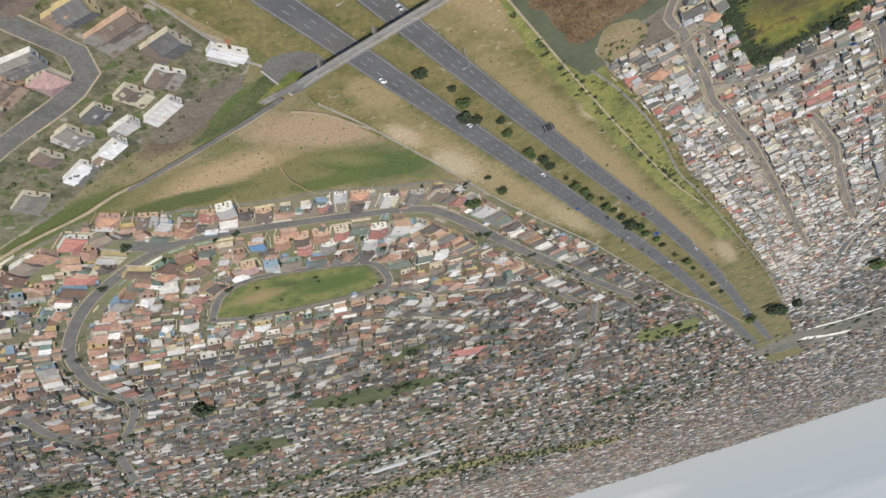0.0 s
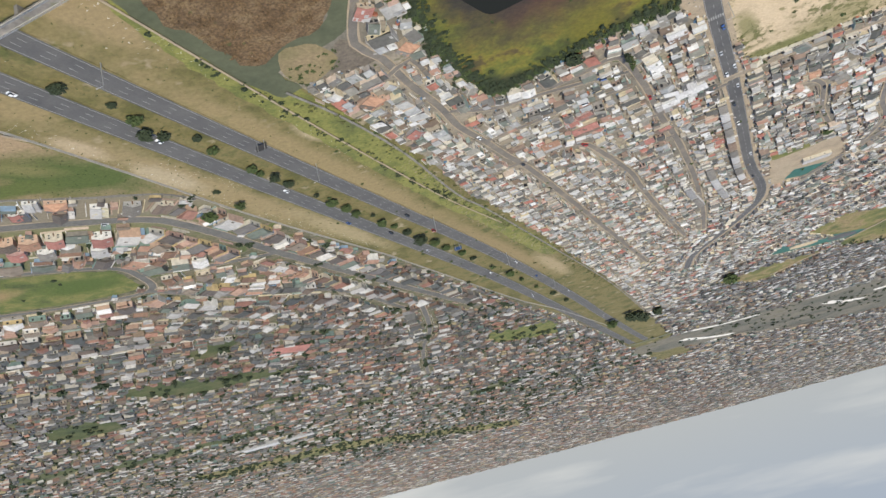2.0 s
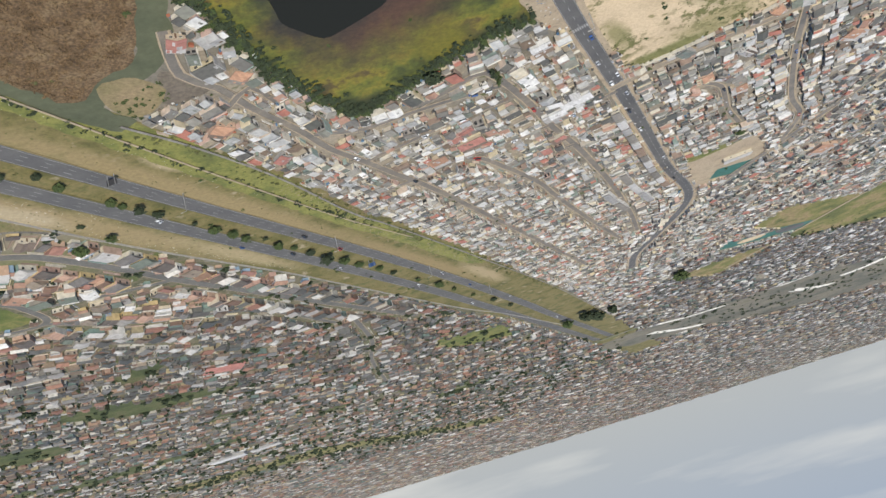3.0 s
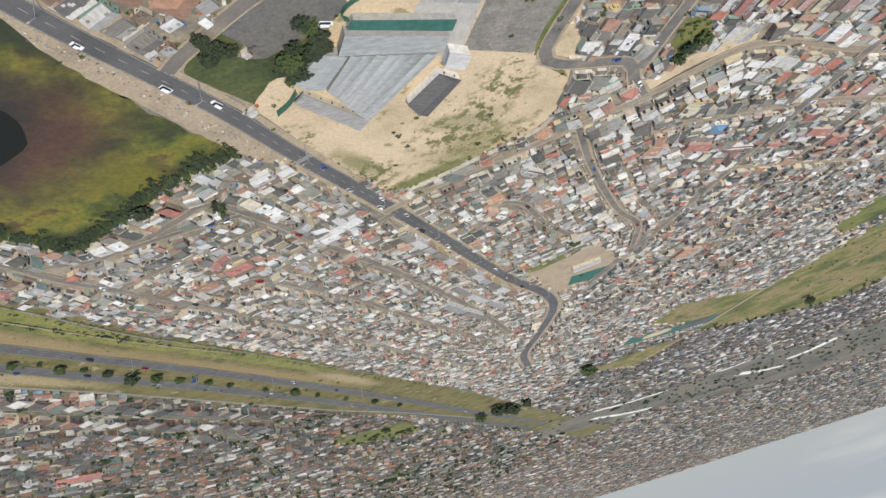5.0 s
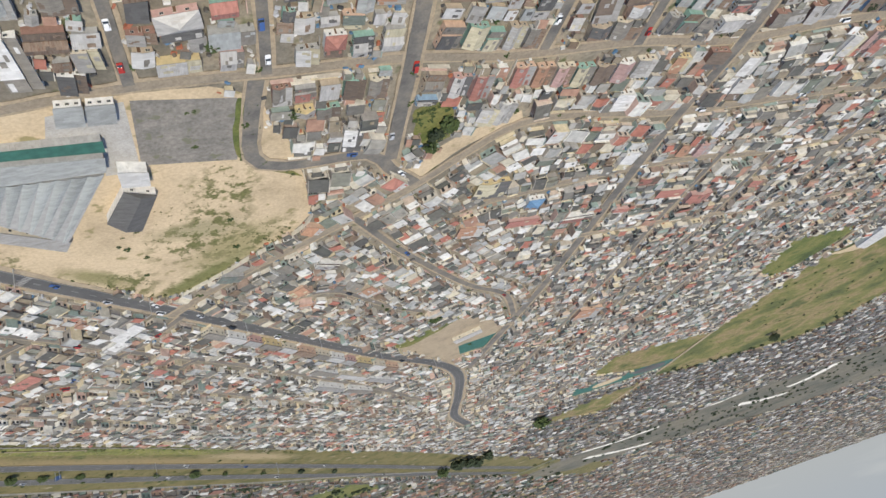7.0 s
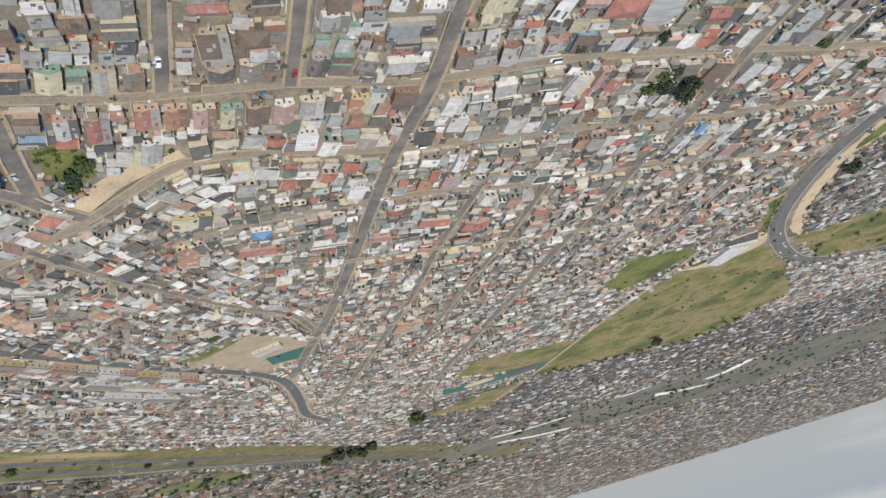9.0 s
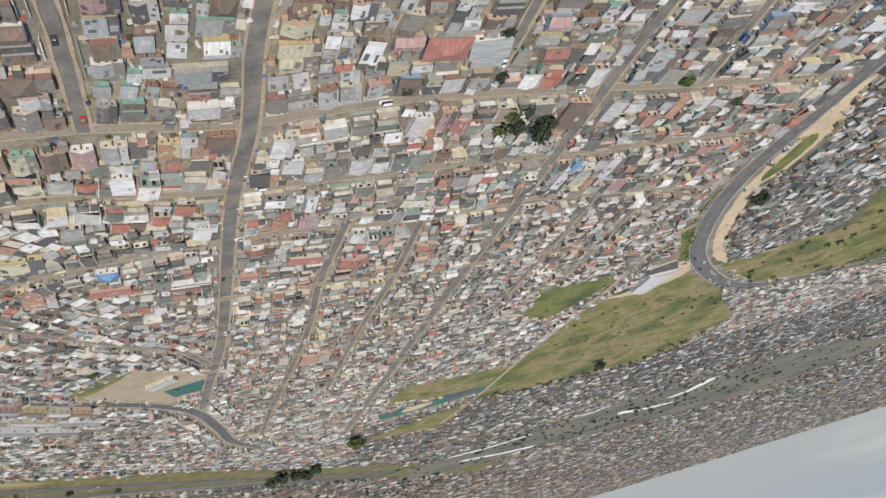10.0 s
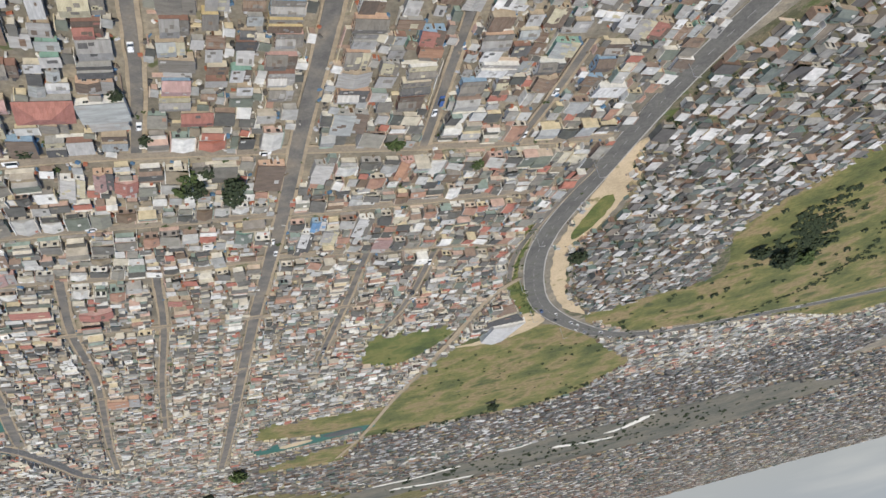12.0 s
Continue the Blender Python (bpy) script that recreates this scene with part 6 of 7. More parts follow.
part("embankment", bm, GREEN, bridge, "grassy earth embankment under the ramp", m=Matrix.Rotation(turn + radians(10), 4, "Z"))


# ---- boundary walls of precast panels ----
def panel_wall(label, pts, h, pitch=2.4, z=0.0, material=PALE_WALL):
    line = smooth_line(pts, 1.0)
    run = np.r_[0, np.cumsum(np.linalg.norm(np.diff(line, axis=0), axis=1))]
    root = thing("boundary_wall", label, "wall")
    tagged(root, kind="structure")
    bm = bmesh.new()
    add_box(bm, -pitch / 2 + 0.1, pitch / 2 - 0.1, -0.06, 0.06, 0, h)
    add_box(bm, -pitch / 2 - 0.1, -pitch / 2 + 0.1, -0.12, 0.12, 0, h + 0.08)
    me = mesh_of("panel", bm)
    me.materials.append(material)
    s = pitch / 2
    while s < run[-1]:
        p = [np.interp(s, run, line[:, k]) for k in (0, 1)]
        q = [np.interp(s + 0.5, run, line[:, k]) - np.interp(s - 0.5, run, line[:, k]) for k in (0, 1)]
        part("panel", me, None, root, m=Matrix.Translation((*p, z)) @ Matrix.Rotation(math.atan2(q[1], q[0]), 4, "Z"))
        s += pitch
    return root


panel_wall("weathered concrete panel wall between the motorway and the houses", [(13, -171), (26, -187), (49, -219), (79, -262), (128, -325), (150, -356), (229, -467), (276, -525), (354, -632)], 0.7, 3.0, material=CONCRETE)
panel_wall("grey concrete panel wall between the field and the houses", [(-82, -220), (-62, -211), (-41, -209.5), (-3, -218), (7, -218), (30, -225), (50, -230), (60, -238)], 0.6, 3.0, material=BRIDGE)
panel_wall("pale concrete panel wall of the suburb by the field", [(-40, -92), (-16.3, -125), (-9, -137.2), (-2.5, -147.5), (2.3, -152.3)], 0.7, 2.6, material=CONCRETE)
panel_wall("green sheet fence curving round the school front", [(219.5, -121.4), (217.6, -119.6), (218.5, -117), (222, -114)], 1.2, 1.6, material=TEAL)
panel_wall("green sheet fence beside the school annex", [(204.4, -148.6), (207, -145.4), (208.5, -141.5)], 1.6, 1.4, material=TEAL)
panel_wall("grey concrete panel wall of the school yard", [(276, -150), (275.5, -173), (257, -187), (237, -199)], 1.1, 2.6)


# ---- trees and bushes ----
def clump_data(r, n, spread, size, flat=0.8):
    """Loose small lumps of leaves in a rough crown, as vertices and faces."""
    vs, fs = [], []
    while n:
        p = np.array([r.uniform(-1, 1) for _ in range(3)])
        d = np.linalg.norm(p)
        if d > 1 or r.random() > 0.35 + d * 0.6:
            continue
        n -= 1
        c = p * np.array([spread, spread, spread * flat]) * r.uniform(0.75, 1.12)
        s = size * r.uniform(0.6, 1.4)
        b = len(vs)
        for dx, dy, dz in ((1, 0, 0), (-1, 0, 0), (0, 1, 0), (0, -1, 0), (0, 0, 0.8), (0, 0, -0.7)):
            vs.append(tuple(c[k] + v * s * r.uniform(0.6, 1.35) + r.uniform(-0.2, 0.2) * s for k, v in enumerate((dx, dy, dz))))
        fs += [tuple(b + i for i in f) for f in ((0, 2, 4), (2, 1, 4), (1, 3, 4), (3, 0, 4), (2, 0, 5), (1, 2, 5), (3, 1, 5), (0, 3, 5))]
    return vs, fs


def trunk_mesh(r, h, w, limbs=4):
    bm = bmesh.new()

    def limb(a, b, ra, rb):
        d = (b - a).normalized()
        u = d.cross(Vector((0.3, 0.9, 0.2))).normalized()
        v = d.cross(u)
        rings = [[bm.verts.new(p + (u * math.cos(t) + v * math.sin(t)) * rad) for t in np.arange(5) * 2 * math.pi / 5] for p, rad in ((a, ra), (b, rb))]
        for i in range(5):
            bm.faces.new((rings[0][i], rings[0][(i + 1) % 5], rings[1][(i + 1) % 5], rings[1][i]))
    top = Vector((r.uniform(-0.1, 0.1), r.uniform(-0.1, 0.1), h * 0.6))
    limb(Vector((0, 0, -0.1)), top, w, w * 0.6)
    for k in range(limbs):
        t = k * 2.4 + r.random()
        limb(top * r.uniform(0.7, 1), Vector((math.cos(t) * h * 0.35, math.sin(t) * h * 0.35, h * r.uniform(0.75, 1.0))), w * 0.5, w * 0.15)
    return mesh_of("trunk", bm)


TREES = []
tr = random.Random(11)
for k, (h, spread, flat, n) in enumerate(((2.2, 1.9, 0.7, 110), (1.5, 2.3, 0.5, 120), (3.2, 2.2, 0.85, 150), (3.4, 0.7, 2.6, 90), (2.6, 2.8, 0.6, 170))):
    vs, fs = clump_data(tr, n, spread, spread * 0.2 if flat < 2 else 0.3, flat)
    me = bpy.data.meshes.new("crown")
    me.from_pydata([(x, y, z + h * (1.0 if flat < 2 else 0.75)) for x, y, z in vs], [], fs)
    tk = trunk_mesh(tr, h, 0.14 + 0.03 * h)
    tk.materials.append(BARK)
    me.materials.append(DARK_LEAF)
    TREES.append((tk, me))


def tree(k, x, y, s, leaf, label, group):
    ob = thing("tree", label, "tree", group, Matrix.Translation((x, y, 0.02)) @ Matrix.Rotation(tr.uniform(0, 6.28), 4, "Z") @ Matrix.Diagonal((s, s, s * tr.uniform(0.85, 1.15), 1)))
    part("trunk", TREES[k][0], None, ob)
    painted(part("crown", TREES[k][1], None, ob), leaf)
    return ob


for x, y in ((39, -165), (49, -176), (52, -183), (54, -190), (57, -193), (65, -197), (69, -205), (78, -221), (80, -225), (85, -228), (89, -236), (98, -248), (103, -256), (109, -264), (113, -270), (119, -276), (124, -284), (130, -292), (136, -300),
             (142, -309), (150, -318), (158, -330), (168, -343), (176, -356), (190, -376), (204, -394), (216, -412), (232, -436), (250, -462), (268, -490)):
    tree(tr.choice((0, 1, 1, 4)), x + tr.uniform(-0.7, 0.7), y + tr.uniform(-0.7, 0.7), tr.uniform(0.5, 1.05), tr.choice((DARK_LEAF, LEAF)), "dark low tree on the dry median of the motorway", "median trees")
for x, y, k, s in ((63, -249, 4, 1.0), (73, -245, 0, 1.0), (-68, -431, 4, 2.2), (15, -485, 3, 1.6), (551, -236, 4, 1.2), (654, -278, 4, 2.0), (640, -270, 4, 1.5), (668, -285, 4, 1.8), (446, -156, 2, 1.1), (438, -148, 0, 1.1), (408, -517, 4, 2.0),
                   (566, -475, 4, 1.3), (482, -147, 1, 1.0), (503, -162, 0, 0.9), (187, -183, 3, 1.1), (188.6, -184.4, 3, 1.2), (170, -181, 4, 0.9), (148, -193, 1, 0.9), (439, -151.5, 2, 1.0), (447, -152.5, 2, 1.1), (412, -132, 0, 0.8), (355, -585, 4, 2.0), (365, -592, 4, 1.8),
                   (315, -267, 1, 1.0), (436, -153.5, 0, 1.0), (442, -148.5, 1, 0.9), (306, -146, 0, 1.0), (309, -143, 1, 1.0), (305, -150, 0, 0.9), (372, -600, 4, 2.0), (380, -588, 4, 1.6), (346, -605, 4, 1.7), (276, -128, 0, 0.7), (264, -105, 0, 0.7), (431, -118, 0, 0.7), (433, -134, 1, 0.7)):
    tree(k, x, y, s, tr.choice((DARK_LEAF, LEAF)), "dark green tree standing among the houses", "trees among the houses")
for x, y in ((209.5, -119), (211.5, -121.5), (213, -124), (214, -127), (212, -127.5), (210.5, -130), (209, -133), (208, -125.5), (207, -129), (206, -133.5), (207.5, -136.5)):
    tree(tr.choice((0, 1, 4)), x, y, tr.uniform(0.6, 0.95), tr.choice((DARK_LEAF, DARK_LEAF, LEAF)), "dense dark bushy tree beside the school", "thicket trees")
for x, y in ((191, -121), (193.5, -123.5), (196, -125), (192, -126)):
    tree(1, x, y, tr.uniform(0.7, 0.95), DARK_LEAF, "low dark bush on the grass by the main road", "thicket trees")


WET = np.concatenate([smooth_line(p, 1.5) for p in ([(44, -104), (62, -140), (71, -155), (81, -169), (92, -182)], [(105, -100), (105, -138), (101, -156), (92, -163), (85, -170)])])


def scatter(name, label, spots, leaf, r, n=16, size=0.34):
    """Bushes and weeds past counting, joined in one mesh; none in the river."""
    spots = [p for p in spots if not (40 < p[0] < 110 and p[1] > -186 and leaf is not REED and np.min(np.hypot(WET[:, 0] - p[0], WET[:, 1] - p[1])) < 4.2)]
    shapes = [clump_data(r, n, 1.0, size, 0.55) for _ in range(5)]
    vs, fs = [], []
    for x, y, s in spots:
        a, b = r.choice(shapes)
        o, t = len(vs), r.uniform(0, 6.28)
        c, q = math.cos(t) * s, math.sin(t) * s
        vs += [(x + p[0] * c - p[1] * q, y + p[0] * q + p[1] * c, max(0.02, (p[2] + 0.35) * s)) for p in a]
        fs += [tuple(o + i for i in f) for f in b]
    me = bpy.data.meshes.new(name)
    me.from_pydata(vs, [], fs)
    me.materials.append(leaf)
    return tagged(new(name, me), label, "bushes", kind="stuff")


def along(pts, n, spread, s0, s1, r):
    line = smooth_line(pts, 2.0)
    nn = normals_of(line)
    out = []
    for _ in range(n):
        i = r.randrange(len(line))
        p = line[i] + nn[i] * r.gauss(0, spread)
        out.append((p[0], p[1], r.uniform(s0, s1)))
    return out


br = random.Random(23)
scatter("stream_bushes", "olive bushes and weeds along the stream bank", along([(58, -128), (74, -157), (91, -183), (106, -201), (127, -229), (152, -271), (171, -296), (222, -368), (300, -480)], 420, 1.6, 0.25, 0.8, br), BUSH, br)
scatter("bank_bushes", "dark bushes along the motorway bank", along([(56, -135), (70, -160), (90, -190), (112, -222), (135, -254), (160, -287)], 170, 1.0, 0.3, 0.9, br), DARK_LEAF, br)
marsh_edge = [(112, -134), (119, -152), (128, -169), (143, -190), (152, -197), (164, -187), (180, -171), (194, -164)]
scatter("marsh_bushes", "dark rushes and bushes round the marsh", along(marsh_edge, 620, 1.4, 0.3, 1.0, br), LEAF, br)
scatter("marsh_thicket", "dark thicket along the edge of the marsh", along([(x - 0.5, y + 2.5) for x, y in marsh_edge], 620, 1.7, 0.4, 1.3, br), DARK_LEAF, br)
scatter("meadow_bushes", "scattered dark bushes on the far meadow", [(br.uniform(590, 760), br.uniform(-400, -220), br.uniform(0.5, 1.6)) for _ in range(120)] + [(br.uniform(500, 630), br.uniform(-500, -330), br.uniform(0.2, 1.0)) for _ in range(90)] + [(br.gauss(720, 130), br.gauss(-800, 60), br.uniform(0.8, 2.6)) for _ in range(300)] + along([(489, -500), (545, -508), (604, -514), (640, -470)], 60, 4.0, 0.6, 2.0, br) + [(646 + 30 * u + br.gauss(0, 5), -238 - 52 * u + br.gauss(0, 11), br.uniform(0.9, 2.2)) for u in (br.random() for _ in range(190))] + along([(665, -408), (690, -380), (712, -345), (716, -300)], 120, 3.0, 0.5, 1.3, br) + [(br.uniform(640, 860), br.uniform(-330, -190), br.uniform(0.8, 2.2)) for _ in range(160)], DARK_LEAF, br)
scatter("settlement_bushes", "dark bushes between the shacks", [p for p in ((br.uniform(545, 672), br.uniform(-318, -95), br.uniform(0.4, 1.2)) for _ in range(2000)) if inside(p[:2], SHACK_TOWN)], DARK_LEAF, br)
scatter("river_bushes", "bushes and rubble plants on the river bank", [(br.uniform(90, 104), br.uniform(-180, -164), br.uniform(0.25, 0.8)) for _ in range(45)], LEAF, br)
WEEDS = [(br.gauss(x, 3.0), br.gauss(y, 3.2), br.uniform(0.08, 0.34)) for x, y in ((255, -168), (249, -174), (261, -176), (247, -159), (253.5, -155), (257.5, -145), (226, -182), (261, -171), (242.5, -166), (231, -187), (265.5, -176), (251.5, -162)) for _ in range(24)]
scatter("yard_weeds", "weeds on the sandy school yard", WEEDS + along([(218, -177), (237, -197), (257, -186), (274, -173)], 90, 1.0, 0.2, 0.6, br), BUSH, br, 10)
scatter("reed_tufts", "standing tufts of dry brown reeds", [p for p in ((br.uniform(58, 102), br.uniform(-168, -108), br.uniform(0.35, 0.9)) for _ in range(1500)) if inside(p[:2], np.array([(58, -108), (64, -144), (70, -152), (78, -163), (84, -167), (89, -157), (96, -152), (101, -136), (102, -108)], float))], REED, br, 12, 0.3)
verge_poly = np.array([(4, -150), (30, -100), (60, -100), (76, -150), (94, -180), (132, -230), (178, -298), (300, -478), (350, -640), (229, -468), (128, -326), (49, -220), (13, -172)], float)
field_poly = np.array([(-82, -213), (-48, -188), (-18, -165), (-1, -150), (14, -172), (60, -236), (7, -217), (-41, -208)], float)


def off_roads(p):
    return all((p[0] - rx) ** 2 + (p[1] - ry) ** 2 > (half + 1.2) ** 2 for rx, ry, half in near(road_hash, p[0], p[1]))


tufts = [(br.uniform(-82, 350), br.uniform(-640, -100), br.uniform(0.12, 0.42)) for _ in range(14000)]
scatter("verge_tufts", "low tufts of dry grass on the motorway verges", [p for p in tufts if inside(p[:2], verge_poly) and off_roads(p)], BUSH, br, 6)
tufts = [(br.uniform(-82, 60), br.uniform(-236, -150), br.uniform(0.1, 0.4)) for _ in range(2200)]
scatter("field_tufts", "low green tufts on the waste field", [p for p in tufts if inside(p[:2], field_poly) and off_roads(p)], LEAF, br, 6)
scatter("verge_stones", "pale stones strewn along the walls", along([(14, -168), (26, -184), (50, -217), (80, -259), (128, -321)], 320, 1.6, 0.08, 0.25, br) + along([(-14, -112), (4, -132), (18, -150), (30, -166)], 240, 4.0, 0.06, 0.22, br) + along([(54, -206), (64, -222), (78, -240)], 110, 3.4, 0.06, 0.26, br) + along([(48, -128), (60, -146), (76, -168)], 200, 3.5, 0.1, 0.3, br) + along([(70, -160), (96, -206), (120, -240)], 120, 2.0, 0.08, 0.2, br), DUNE, br, 4)
scatter("bank_rubble", "pale rubble and dry weeds along the stream bank", along([(128, -235), (135, -246), (147, -263), (168, -303), (195, -339), (236, -394)], 900, 2.2, 0.1, 0.4, br), VERGE, br, 5)
scatter("median_scrub", "dry scrub on the motorway median", along([(20, -140), (46, -172), (85, -229), (130, -292), (190, -376), (250, -462), (330, -590)], 330, 1.2, 0.15, 0.5, br), BUSH, br, 10)
garden = []
for _ in range(720):                                 # larger clumps of trees far off
    x, y = br.uniform(-420, 520), br.uniform(-1300, -420)
    if zone_of(x, y) == "suburb" and visible(x, y):
        garden += [(x + br.gauss(0, 3), y + br.gauss(0, 2), br.uniform(1.6, 3.2)) for _ in range(br.choice((1, 2, 3)))]
while len(garden) < 5600:                            # garden trees of the suburb, thicker towards the south
    x, y = br.uniform(-420, 520), br.uniform(-1500, -215)
    if zone_of(x, y) == "suburb" and br.random() < (0.5 if y > -330 else 1.0 if y > -800 else 0.6) and visible(x, y) and not any(inside((x, y), k) for k, lo, hi in OPEN[:2]):
        garden.append((x, y, br.uniform(0.7, 1.7) * (1.4 if y < -450 else 1) * (1.5 if y < -800 else 1)))
scatter("kerb_bushes", "bushes beside the curved road and the corner lots", along([(529, -210), (531, -246), (539, -270), (552, -304)], 110, 1.0, 0.3, 0.8, br) + along([(304, -138), (306, -150)], 40, 2.0, 0.3, 0.9, br) + along([(268, -124), (265.5, -141), (274, -151)], 60, 0.8, 0.2, 0.5, br), LEAF, br)
corner = np.array([(-58, -100), (-38, -100), (-17, -128), (-4, -150), (-20, -168), (-46, -186), (-70, -190)], float)
leafy = [p for p in ((br.uniform(-70, -4), br.uniform(-190, -100), br.uniform(0.25, 0.8)) for _ in range(420)) if inside(p[:2], corner) and off_roads(p) and is_free(p[0], p[1], 1.0, 1.0, 0, gap=0.2, keep=False)]
scatter("garden_hedges", "hedges and shrubs in the suburban gardens", leafy, LEAF, br, 14)
scatter("garden_trees", "dark garden trees among the suburban houses", garden, DARK_LEAF, br, 22, 0.4)
town_green = [(br.uniform(100, 540), br.uniform(-420, -95), br.uniform(0.4, 1.0)) for _ in range(520)]
scatter("yard_shrubs", "shrubs in the township yards", [p for p in town_green if zone_of(p[0], p[1]) == "town"], LEAF, br, 14)


# ---- yard walls and clutter ----
def joined_boxes(name, label, category, rows, material):
    """Many small upright boxes in one mesh: x, y, turn, length, depth, base, height."""
    vs, fs = [], []
    for x, y, turn, a, b, z, h in rows:
        c, s = math.cos(turn), math.sin(turn)
        o = len(vs)
        vs += [(x + u * a / 2 * c - v * b / 2 * s, y + u * a / 2 * s + v * b / 2 * c, w) for w in (z, z + h) for u, v in ((-1, -1), (1, -1), (1, 1), (-1, 1))]
        fs += [tuple(o + i for i in f) for f in ((4, 5, 6, 7), (0, 1, 5, 4), (1, 2, 6, 5), (2, 3, 7, 6), (3, 0, 4, 7))]
    me = bpy.data.meshes.new(name)
    me.from_pydata(vs, [], fs)
    me.materials.append(material)
    return tagged(new(name, me), label, category, kind="stuff")


JUNK = crowd("yard_clutter", [(0.6, 0.58, 0.54), (0.12, 0.11, 0.1), (0.3, 0.24, 0.18), (0.5, 0.5, 0.52), (0.07, 0.07, 0.07), (0.4, 0.14, 0.08), (0.1, 0.2, 0.32), (0.72, 0.7, 0.66), (0.2, 0.16, 0.12), (0.35, 0.33, 0.3)])
fences, clutter = list(front_walls), []
cr = random.Random(31)
for quad in BUILT:
    x, y = quad.mean(0)
    if y < -440:
        continue
    e = quad[1] - quad[0]
    t = math.atan2(e[1], e[0])
    w, d = np.linalg.norm(e), np.linalg.norm(quad[2] - quad[1])
    if zone_of(x, y) == "suburb" and w > 3.0 and y > -420:    # plot walls round the suburban gardens
        u = np.array([math.cos(t), math.sin(t)])
        v = np.array([-u[1], u[0]])
        for a, b, long, along_u in ((0, d / 2 + 1.5, w + 2.4, True), (w / 2 + 1.2, 0, d + 3.0, False)):
            if cr.random() < 0.75:
                p = np.array([x, y]) + u * a * cr.choice((-1, 1)) + v * b * cr.choice((-1, 1))
                if is_free(p[0], p[1], 0.4, 0.4, 0, gap=0.1):
                    fences.append((p[0], p[1], t if along_u else t + math.pi / 2, long * cr.uniform(0.6, 1), 0.14, 0, cr.uniform(0.4, 0.7)))
    elif w > 3.7 and cr.random() < 0.7:
        side = cr.choice((-1, 1))
        u = np.array([math.cos(t), math.sin(t)])
        v = np.array([-u[1], u[0]])
        p = np.array([x, y]) + u * side * (w / 2 + 0.28) + v * 0.8
        fences.append((p[0], p[1], t + math.pi / 2, d + 1.6, 0.12, 0, cr.uniform(0.6, 0.95)))
    for _ in range(cr.choice((3, 4, 6, 7) if y > -210 else (2, 3, 4, 5)) if zone_of(x, y) == "town" else cr.choice((0, 0, 1))):
        a = cr.uniform(0, 6.28)
        far_out = cr.uniform(0.4, 1.6)
        px, py = x + math.cos(a) * (w / 2 + far_out), y + math.sin(a) * (d / 2 + far_out)
        clutter.append((px, py, cr.uniform(0, 3), cr.uniform(0.25, 1.2), cr.uniform(0.2, 0.8), 0, cr.uniform(0.15, 0.8)))
for _ in range(260):                                 # rubble along the main road
    u = cr.random()
    clutter.append((164 + 40 * u + cr.uniform(-2, 1), -113 - 55 * u + cr.uniform(-2.5, 1.5), cr.uniform(0, 3), cr.uniform(0.15, 0.5), cr.uniform(0.15, 0.4), 0, cr.uniform(0.08, 0.25)))
joined_boxes("yard_walls", "low plastered walls between the yards", "walls", fences, TOWN_WALLS)
joined_boxes("yard_clutter", "drums, boards, sheds and scrap in the yards", "clutter", clutter, JUNK)


# ---- vehicles ----
def car_meshes(paint, long=2.75, wide=1.15, van=False):
    body = bmesh.new()
    add_box(body, -long / 2, long / 2, -wide / 2, wide / 2, 0.2, 0.55)
    bmesh.ops.bevel(body, geom=body.edges[:], offset=0.09, segments=2, affect="EDGES")
    back = -long / 2 + 0.1 if van else -long / 2 + 0.35
    front = long / 2 - (0.55 if van else 0.85)
    cab = bmesh.new()
    vs = add_box(cab, back, front, -wide / 2 + 0.06, wide / 2 - 0.06, 0.54, 1.1 if van else 0.9)
    for v in vs[4:]:
        v.co.y *= 0.84
        v.co.x += -0.3 if v.co.x > 0 else (0.05 if van else 0.22)
    roof = bmesh.new()
    top = 1.1 if van else 0.9
    add_box(roof, back + (0.06 if van else 0.24), front - 0.32, -wide / 2 + 0.15, wide / 2 - 0.15, top - 0.02, top + 0.05)
    bmesh.ops.bevel(roof, geom=roof.edges[:], offset=0.02, segments=1, affect="EDGES")
    out = [mesh_of("body", body), mesh_of("cabin", cab), mesh_of("roof_panel", roof)]
    for me, mt in zip(out, (paint, GLASS, paint)):
        me.materials.append(mt)
    return out


bm = bmesh.new()
bmesh.ops.create_cone(bm, cap_ends=True, segments=10, radius1=0.2, radius2=0.2, depth=0.14, matrix=Matrix.Rotation(radians(90), 4, "X"))
WHEEL = mesh_of("wheel", bm)
WHEEL.materials.append(RUBBER)
bm = bmesh.new()
bmesh.ops.create_cone(bm, cap_ends=True, segments=8, radius1=0.11, radius2=0.11, depth=0.16, matrix=Matrix.Rotation(radians(90), 4, "X"))
RIM = mesh_of("rim", bm)
RIM.materials.append(STEEL)
PAINTS = {c: plain("car_" + c, v, 0.25, 0.0, 0.5, 0.08) for c, v in (("white", (0.8, 0.8, 0.8)), ("silver", (0.5, 0.51, 0.53)), ("red", (0.4, 0.04, 0.03)), ("blue", (0.06, 0.12, 0.3)), ("dark", (0.04, 0.04, 0.045)))}
CARS = {(c, v): car_meshes(p, 3.1 if v else 2.75, 1.2 if v else 1.1, v) for c, p in PAINTS.items() for v in (False, True)}


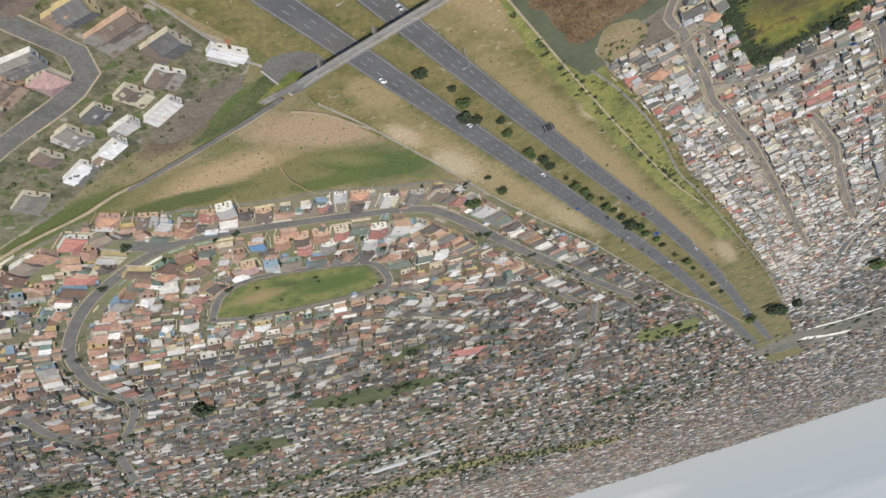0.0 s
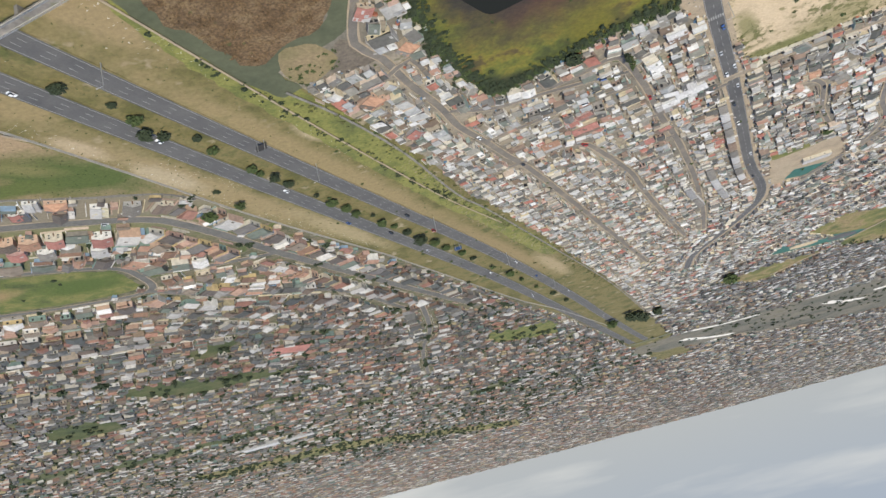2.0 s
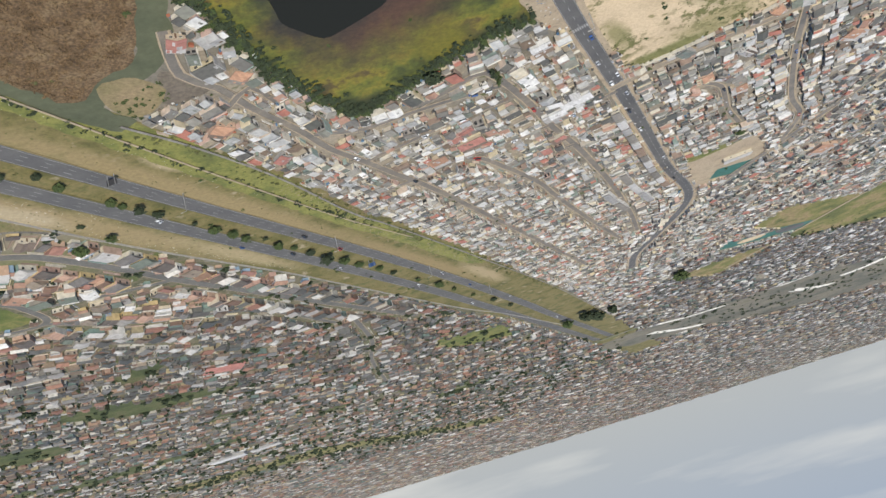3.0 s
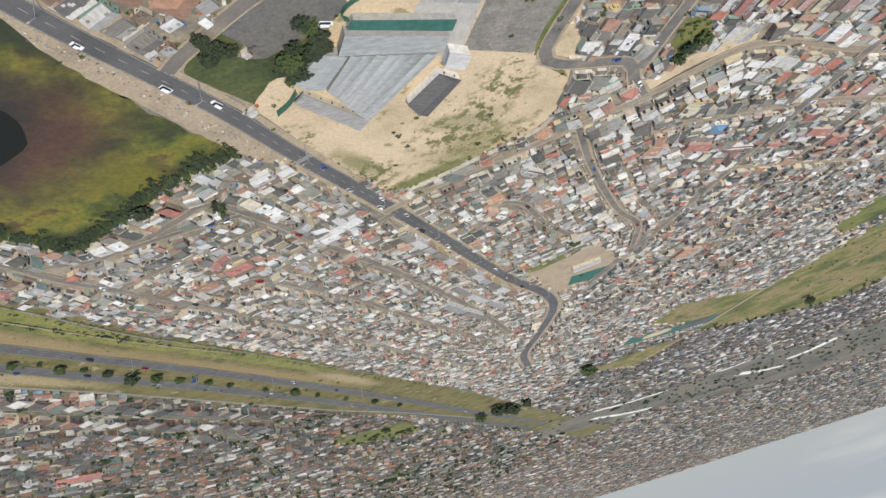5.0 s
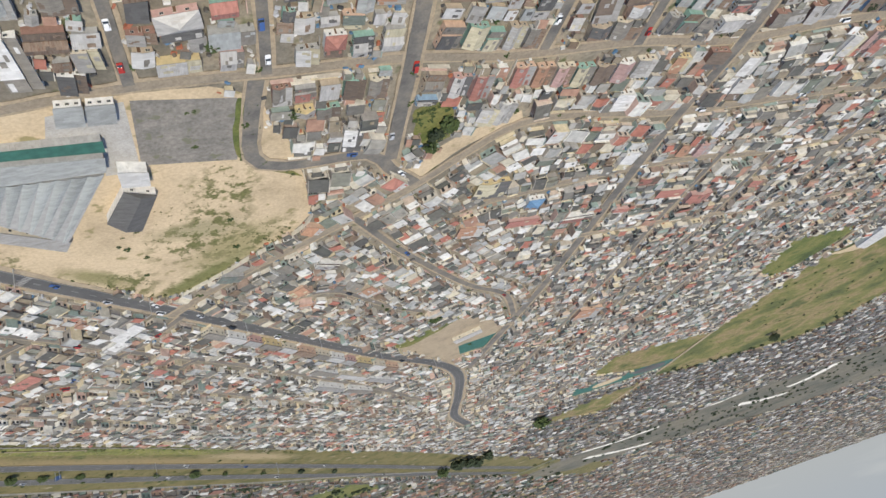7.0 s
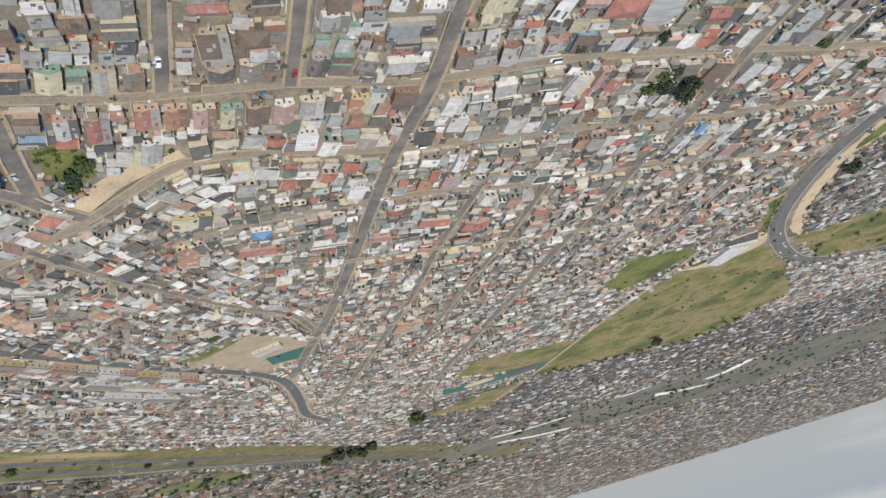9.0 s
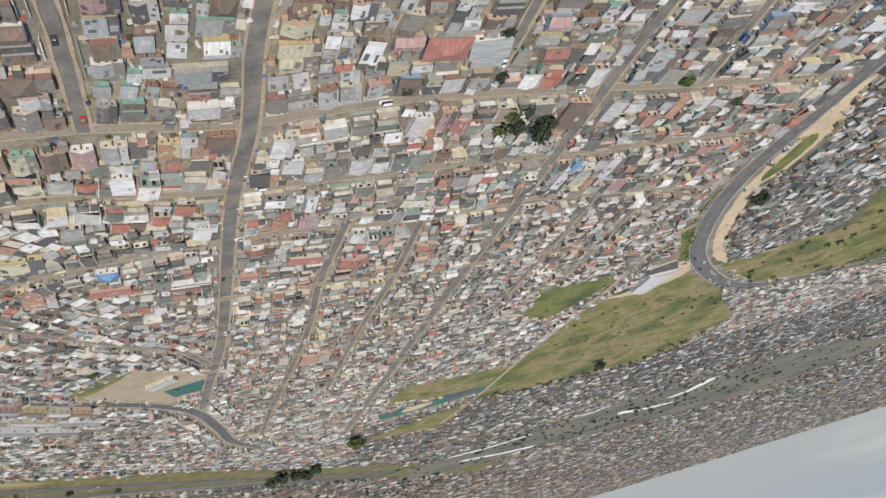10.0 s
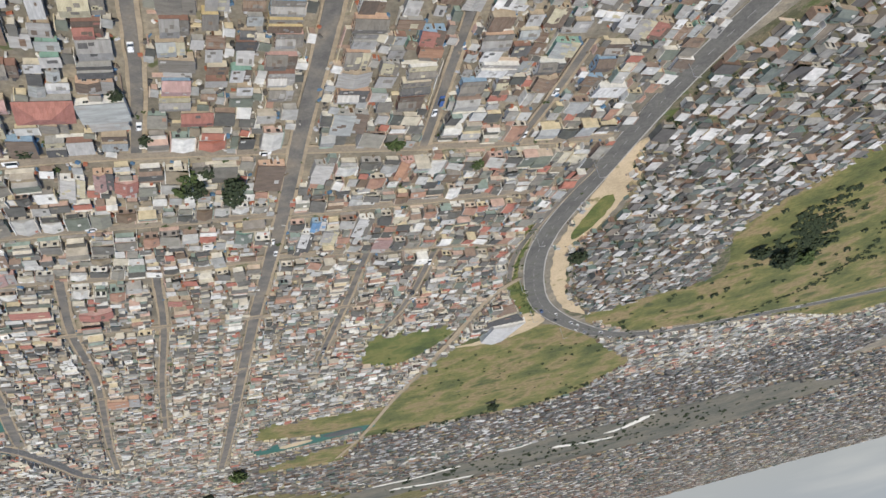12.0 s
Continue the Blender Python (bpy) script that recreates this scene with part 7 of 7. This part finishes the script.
def car(x, y, turn, colour, van, where, z=0.21):
    ob = thing("van" if van else "car", f"{colour} {'minibus' if van else 'car'} {where}", "van" if van else "car", "vehicles", Matrix.Translation((x, y, z)) @ Matrix.Rotation(turn, 4, "Z") @ Matrix.Diagonal((0.9, 0.9, 0.9, 1)))
    for nm, me in zip(("body", "cabin", "roof_panel"), CARS[(colour, van)]):
        part(nm, me, None, ob)
    for sx in (-0.85, 0.85):
        for sy in (-0.5, 0.5):
            part("rim", RIM, None, part("wheel", WHEEL, None, ob, m=Matrix.Translation((sx, sy, 0.2))))
    return ob


vr = random.Random(5)
car(214.6, -121.4, -0.15, "white", True, "parked on the tarred lot by the school fence", 0.13)


def car_on(line, x, y, offset, where, colour=None, van=None, z=0.21):
    i = int(np.argmin(np.hypot(line[:, 0] - x, line[:, 1] - y)))
    nn = normals_of(line)
    d = math.atan2(-nn[i][0], nn[i][1])
    p = line[i] + nn[i] * offset
    return car(p[0], p[1], d + (0 if offset < 0 else math.pi), colour or vr.choice(("white", "white", "white", "silver", "dark", "red", "blue")), vr.random() < 0.35 if van is None else van, where, z)


way_one, way_two = ROAD_LINES[0][0], ROAD_LINES[1][0]
for x, y, off in ((30, -165, -1.8), (55, -197, 1.8), (86, -245, 2.0), (110, -280, -2.2), (125, -304, 2.2), (150, -330, 0), (192, -391, 2.2), (240, -460, 0), (300, -556, 2.2)):
    car_on(way_one, x, y, off, "driving on the motorway", "white" if y > -250 else None)
for x, y, off in ((30, -141, 2.3), (132, -284, 0), (150, -305, -2.2), (200, -378, 2.2), (226, -416, 0), (262, -470, 2.2), (330, -580, 0)):
    car_on(way_two, x, y, off, "driving on the motorway")
for x, y, off, c in ((172, -116, -1.2, "white"), (184, -135, -1.2, "white"), (190, -145, 1.2, "white"), (224, -189, -1.2, "silver"), (233, -203, -1.2, "white"), (262, -246, -1.2, "white"), (214, -177, 1.2, "blue"), (240, -214, 1.2, "silver"), (250, -228, -1.2, "dark"), (284, -280, 1.2, "white"), (306, -310, -1.2, "dark")):
    car_on(mline, x, y, off, "driving on the main road", c)
for k in range(9):
    s = 0.36 + 0.03 * k + vr.uniform(-0.008, 0.008)
    i = int(s * len(bline))
    car_on(bline, *bline[i], vr.choice((-2, 2)), "driving on the curved road")
for x, y, off in ((556, -298, -1.6), (562, -308, 1.6), (568, -317, -1.6), (576, -328, 1.6), (580, -334, 1.7), (590, -346, -1.6), (598, -354, 1.6)):
    car_on(bline, x, y, off, "in slow traffic on the curved road")
for line, half in ROAD_LINES:
    if half > 3 or half < 1.2 or line[:, 1].max() < -260 or len(line) < 7:
        continue
    for k in range(2):
        i = vr.randrange(2, len(line) - 1)
        p = line[i]
        if visible(*p) and p[1] > -300 and len(line) > 6 and not any(inside(p, q) for q, lo, hi in OPEN):
            car_on(line, p[0], p[1], vr.choice((-1, 1)) * (half - 1.15), "parked in a street", z=0.16)


# ---- signs and lamp posts ----
def lamp_post(x, y, turn, h=6.0, where="beside the motorway"):
    ob = thing("street_lamp", "tall galvanised street lamp " + where, "street lamp", "street lamps", Matrix.Translation((x, y, 0)) @ Matrix.Rotation(turn, 4, "Z"))
    bm = bmesh.new()
    bmesh.ops.create_cone(bm, cap_ends=True, segments=8, radius1=0.13, radius2=0.06, depth=h, matrix=Matrix.Translation((0, 0, h / 2)))
    part("pole", bm, STEEL, ob)
    part("arm", box(-0.04, 1.5, -0.04, 0.04, h - 0.08, h), STEEL, ob)
    part("lamp_head", box(1.2, 1.9, -0.14, 0.14, h - 0.12, h + 0.06, bevel=0.03), CONCRETE, ob)
    return ob


for x, y in ((50, -159), (98, -226), (146, -292), (194, -360), (20, -128), (240, -428)):
    lamp_post(x, y, 3.6)
for i in range(6, len(mline) - 30, 9):
    n = normals_of(mline)[i]
    lamp_post(*(mline[i] + n * 3.9), math.atan2(-n[1], -n[0]), 5.0, "beside the main road")
for i in range(8, 60, 10):
    n = normals_of(bline)[i]
    lamp_post(*(bline[i] - n * 5.4), math.atan2(n[1], n[0]), 5.5, "beside the curved road")


def road_sign(x, y, turn, colour, label, w=3.4, h=1.8, z=3.0):
    ob = thing("road_sign", label, "road sign", m=Matrix.Translation((x, y, 0)) @ Matrix.Rotation(turn, 4, "Z"))
    part("board", box(-w / 2, w / 2, -0.06, 0.06, z, z + h, bevel=0.02), colour, ob)
    for sx in (-w * 0.32, w * 0.32):
        bm = bmesh.new()
        bmesh.ops.create_cone(bm, cap_ends=True, segments=8, radius1=0.09, radius2=0.09, depth=z + h, matrix=Matrix.Translation((sx, 0.13, (z + h) / 2)))
        part("post", bm, STEEL, ob)
    return ob


road_sign(82, -206, 0.5, SIGN_DARK, "large road sign on two posts, its unlit back painted dark", z=1.2)
road_sign(163, -331, 0.5, SIGN_BLUE, "blue motorway direction sign on two posts", 3.4, 1.7, 1.6)
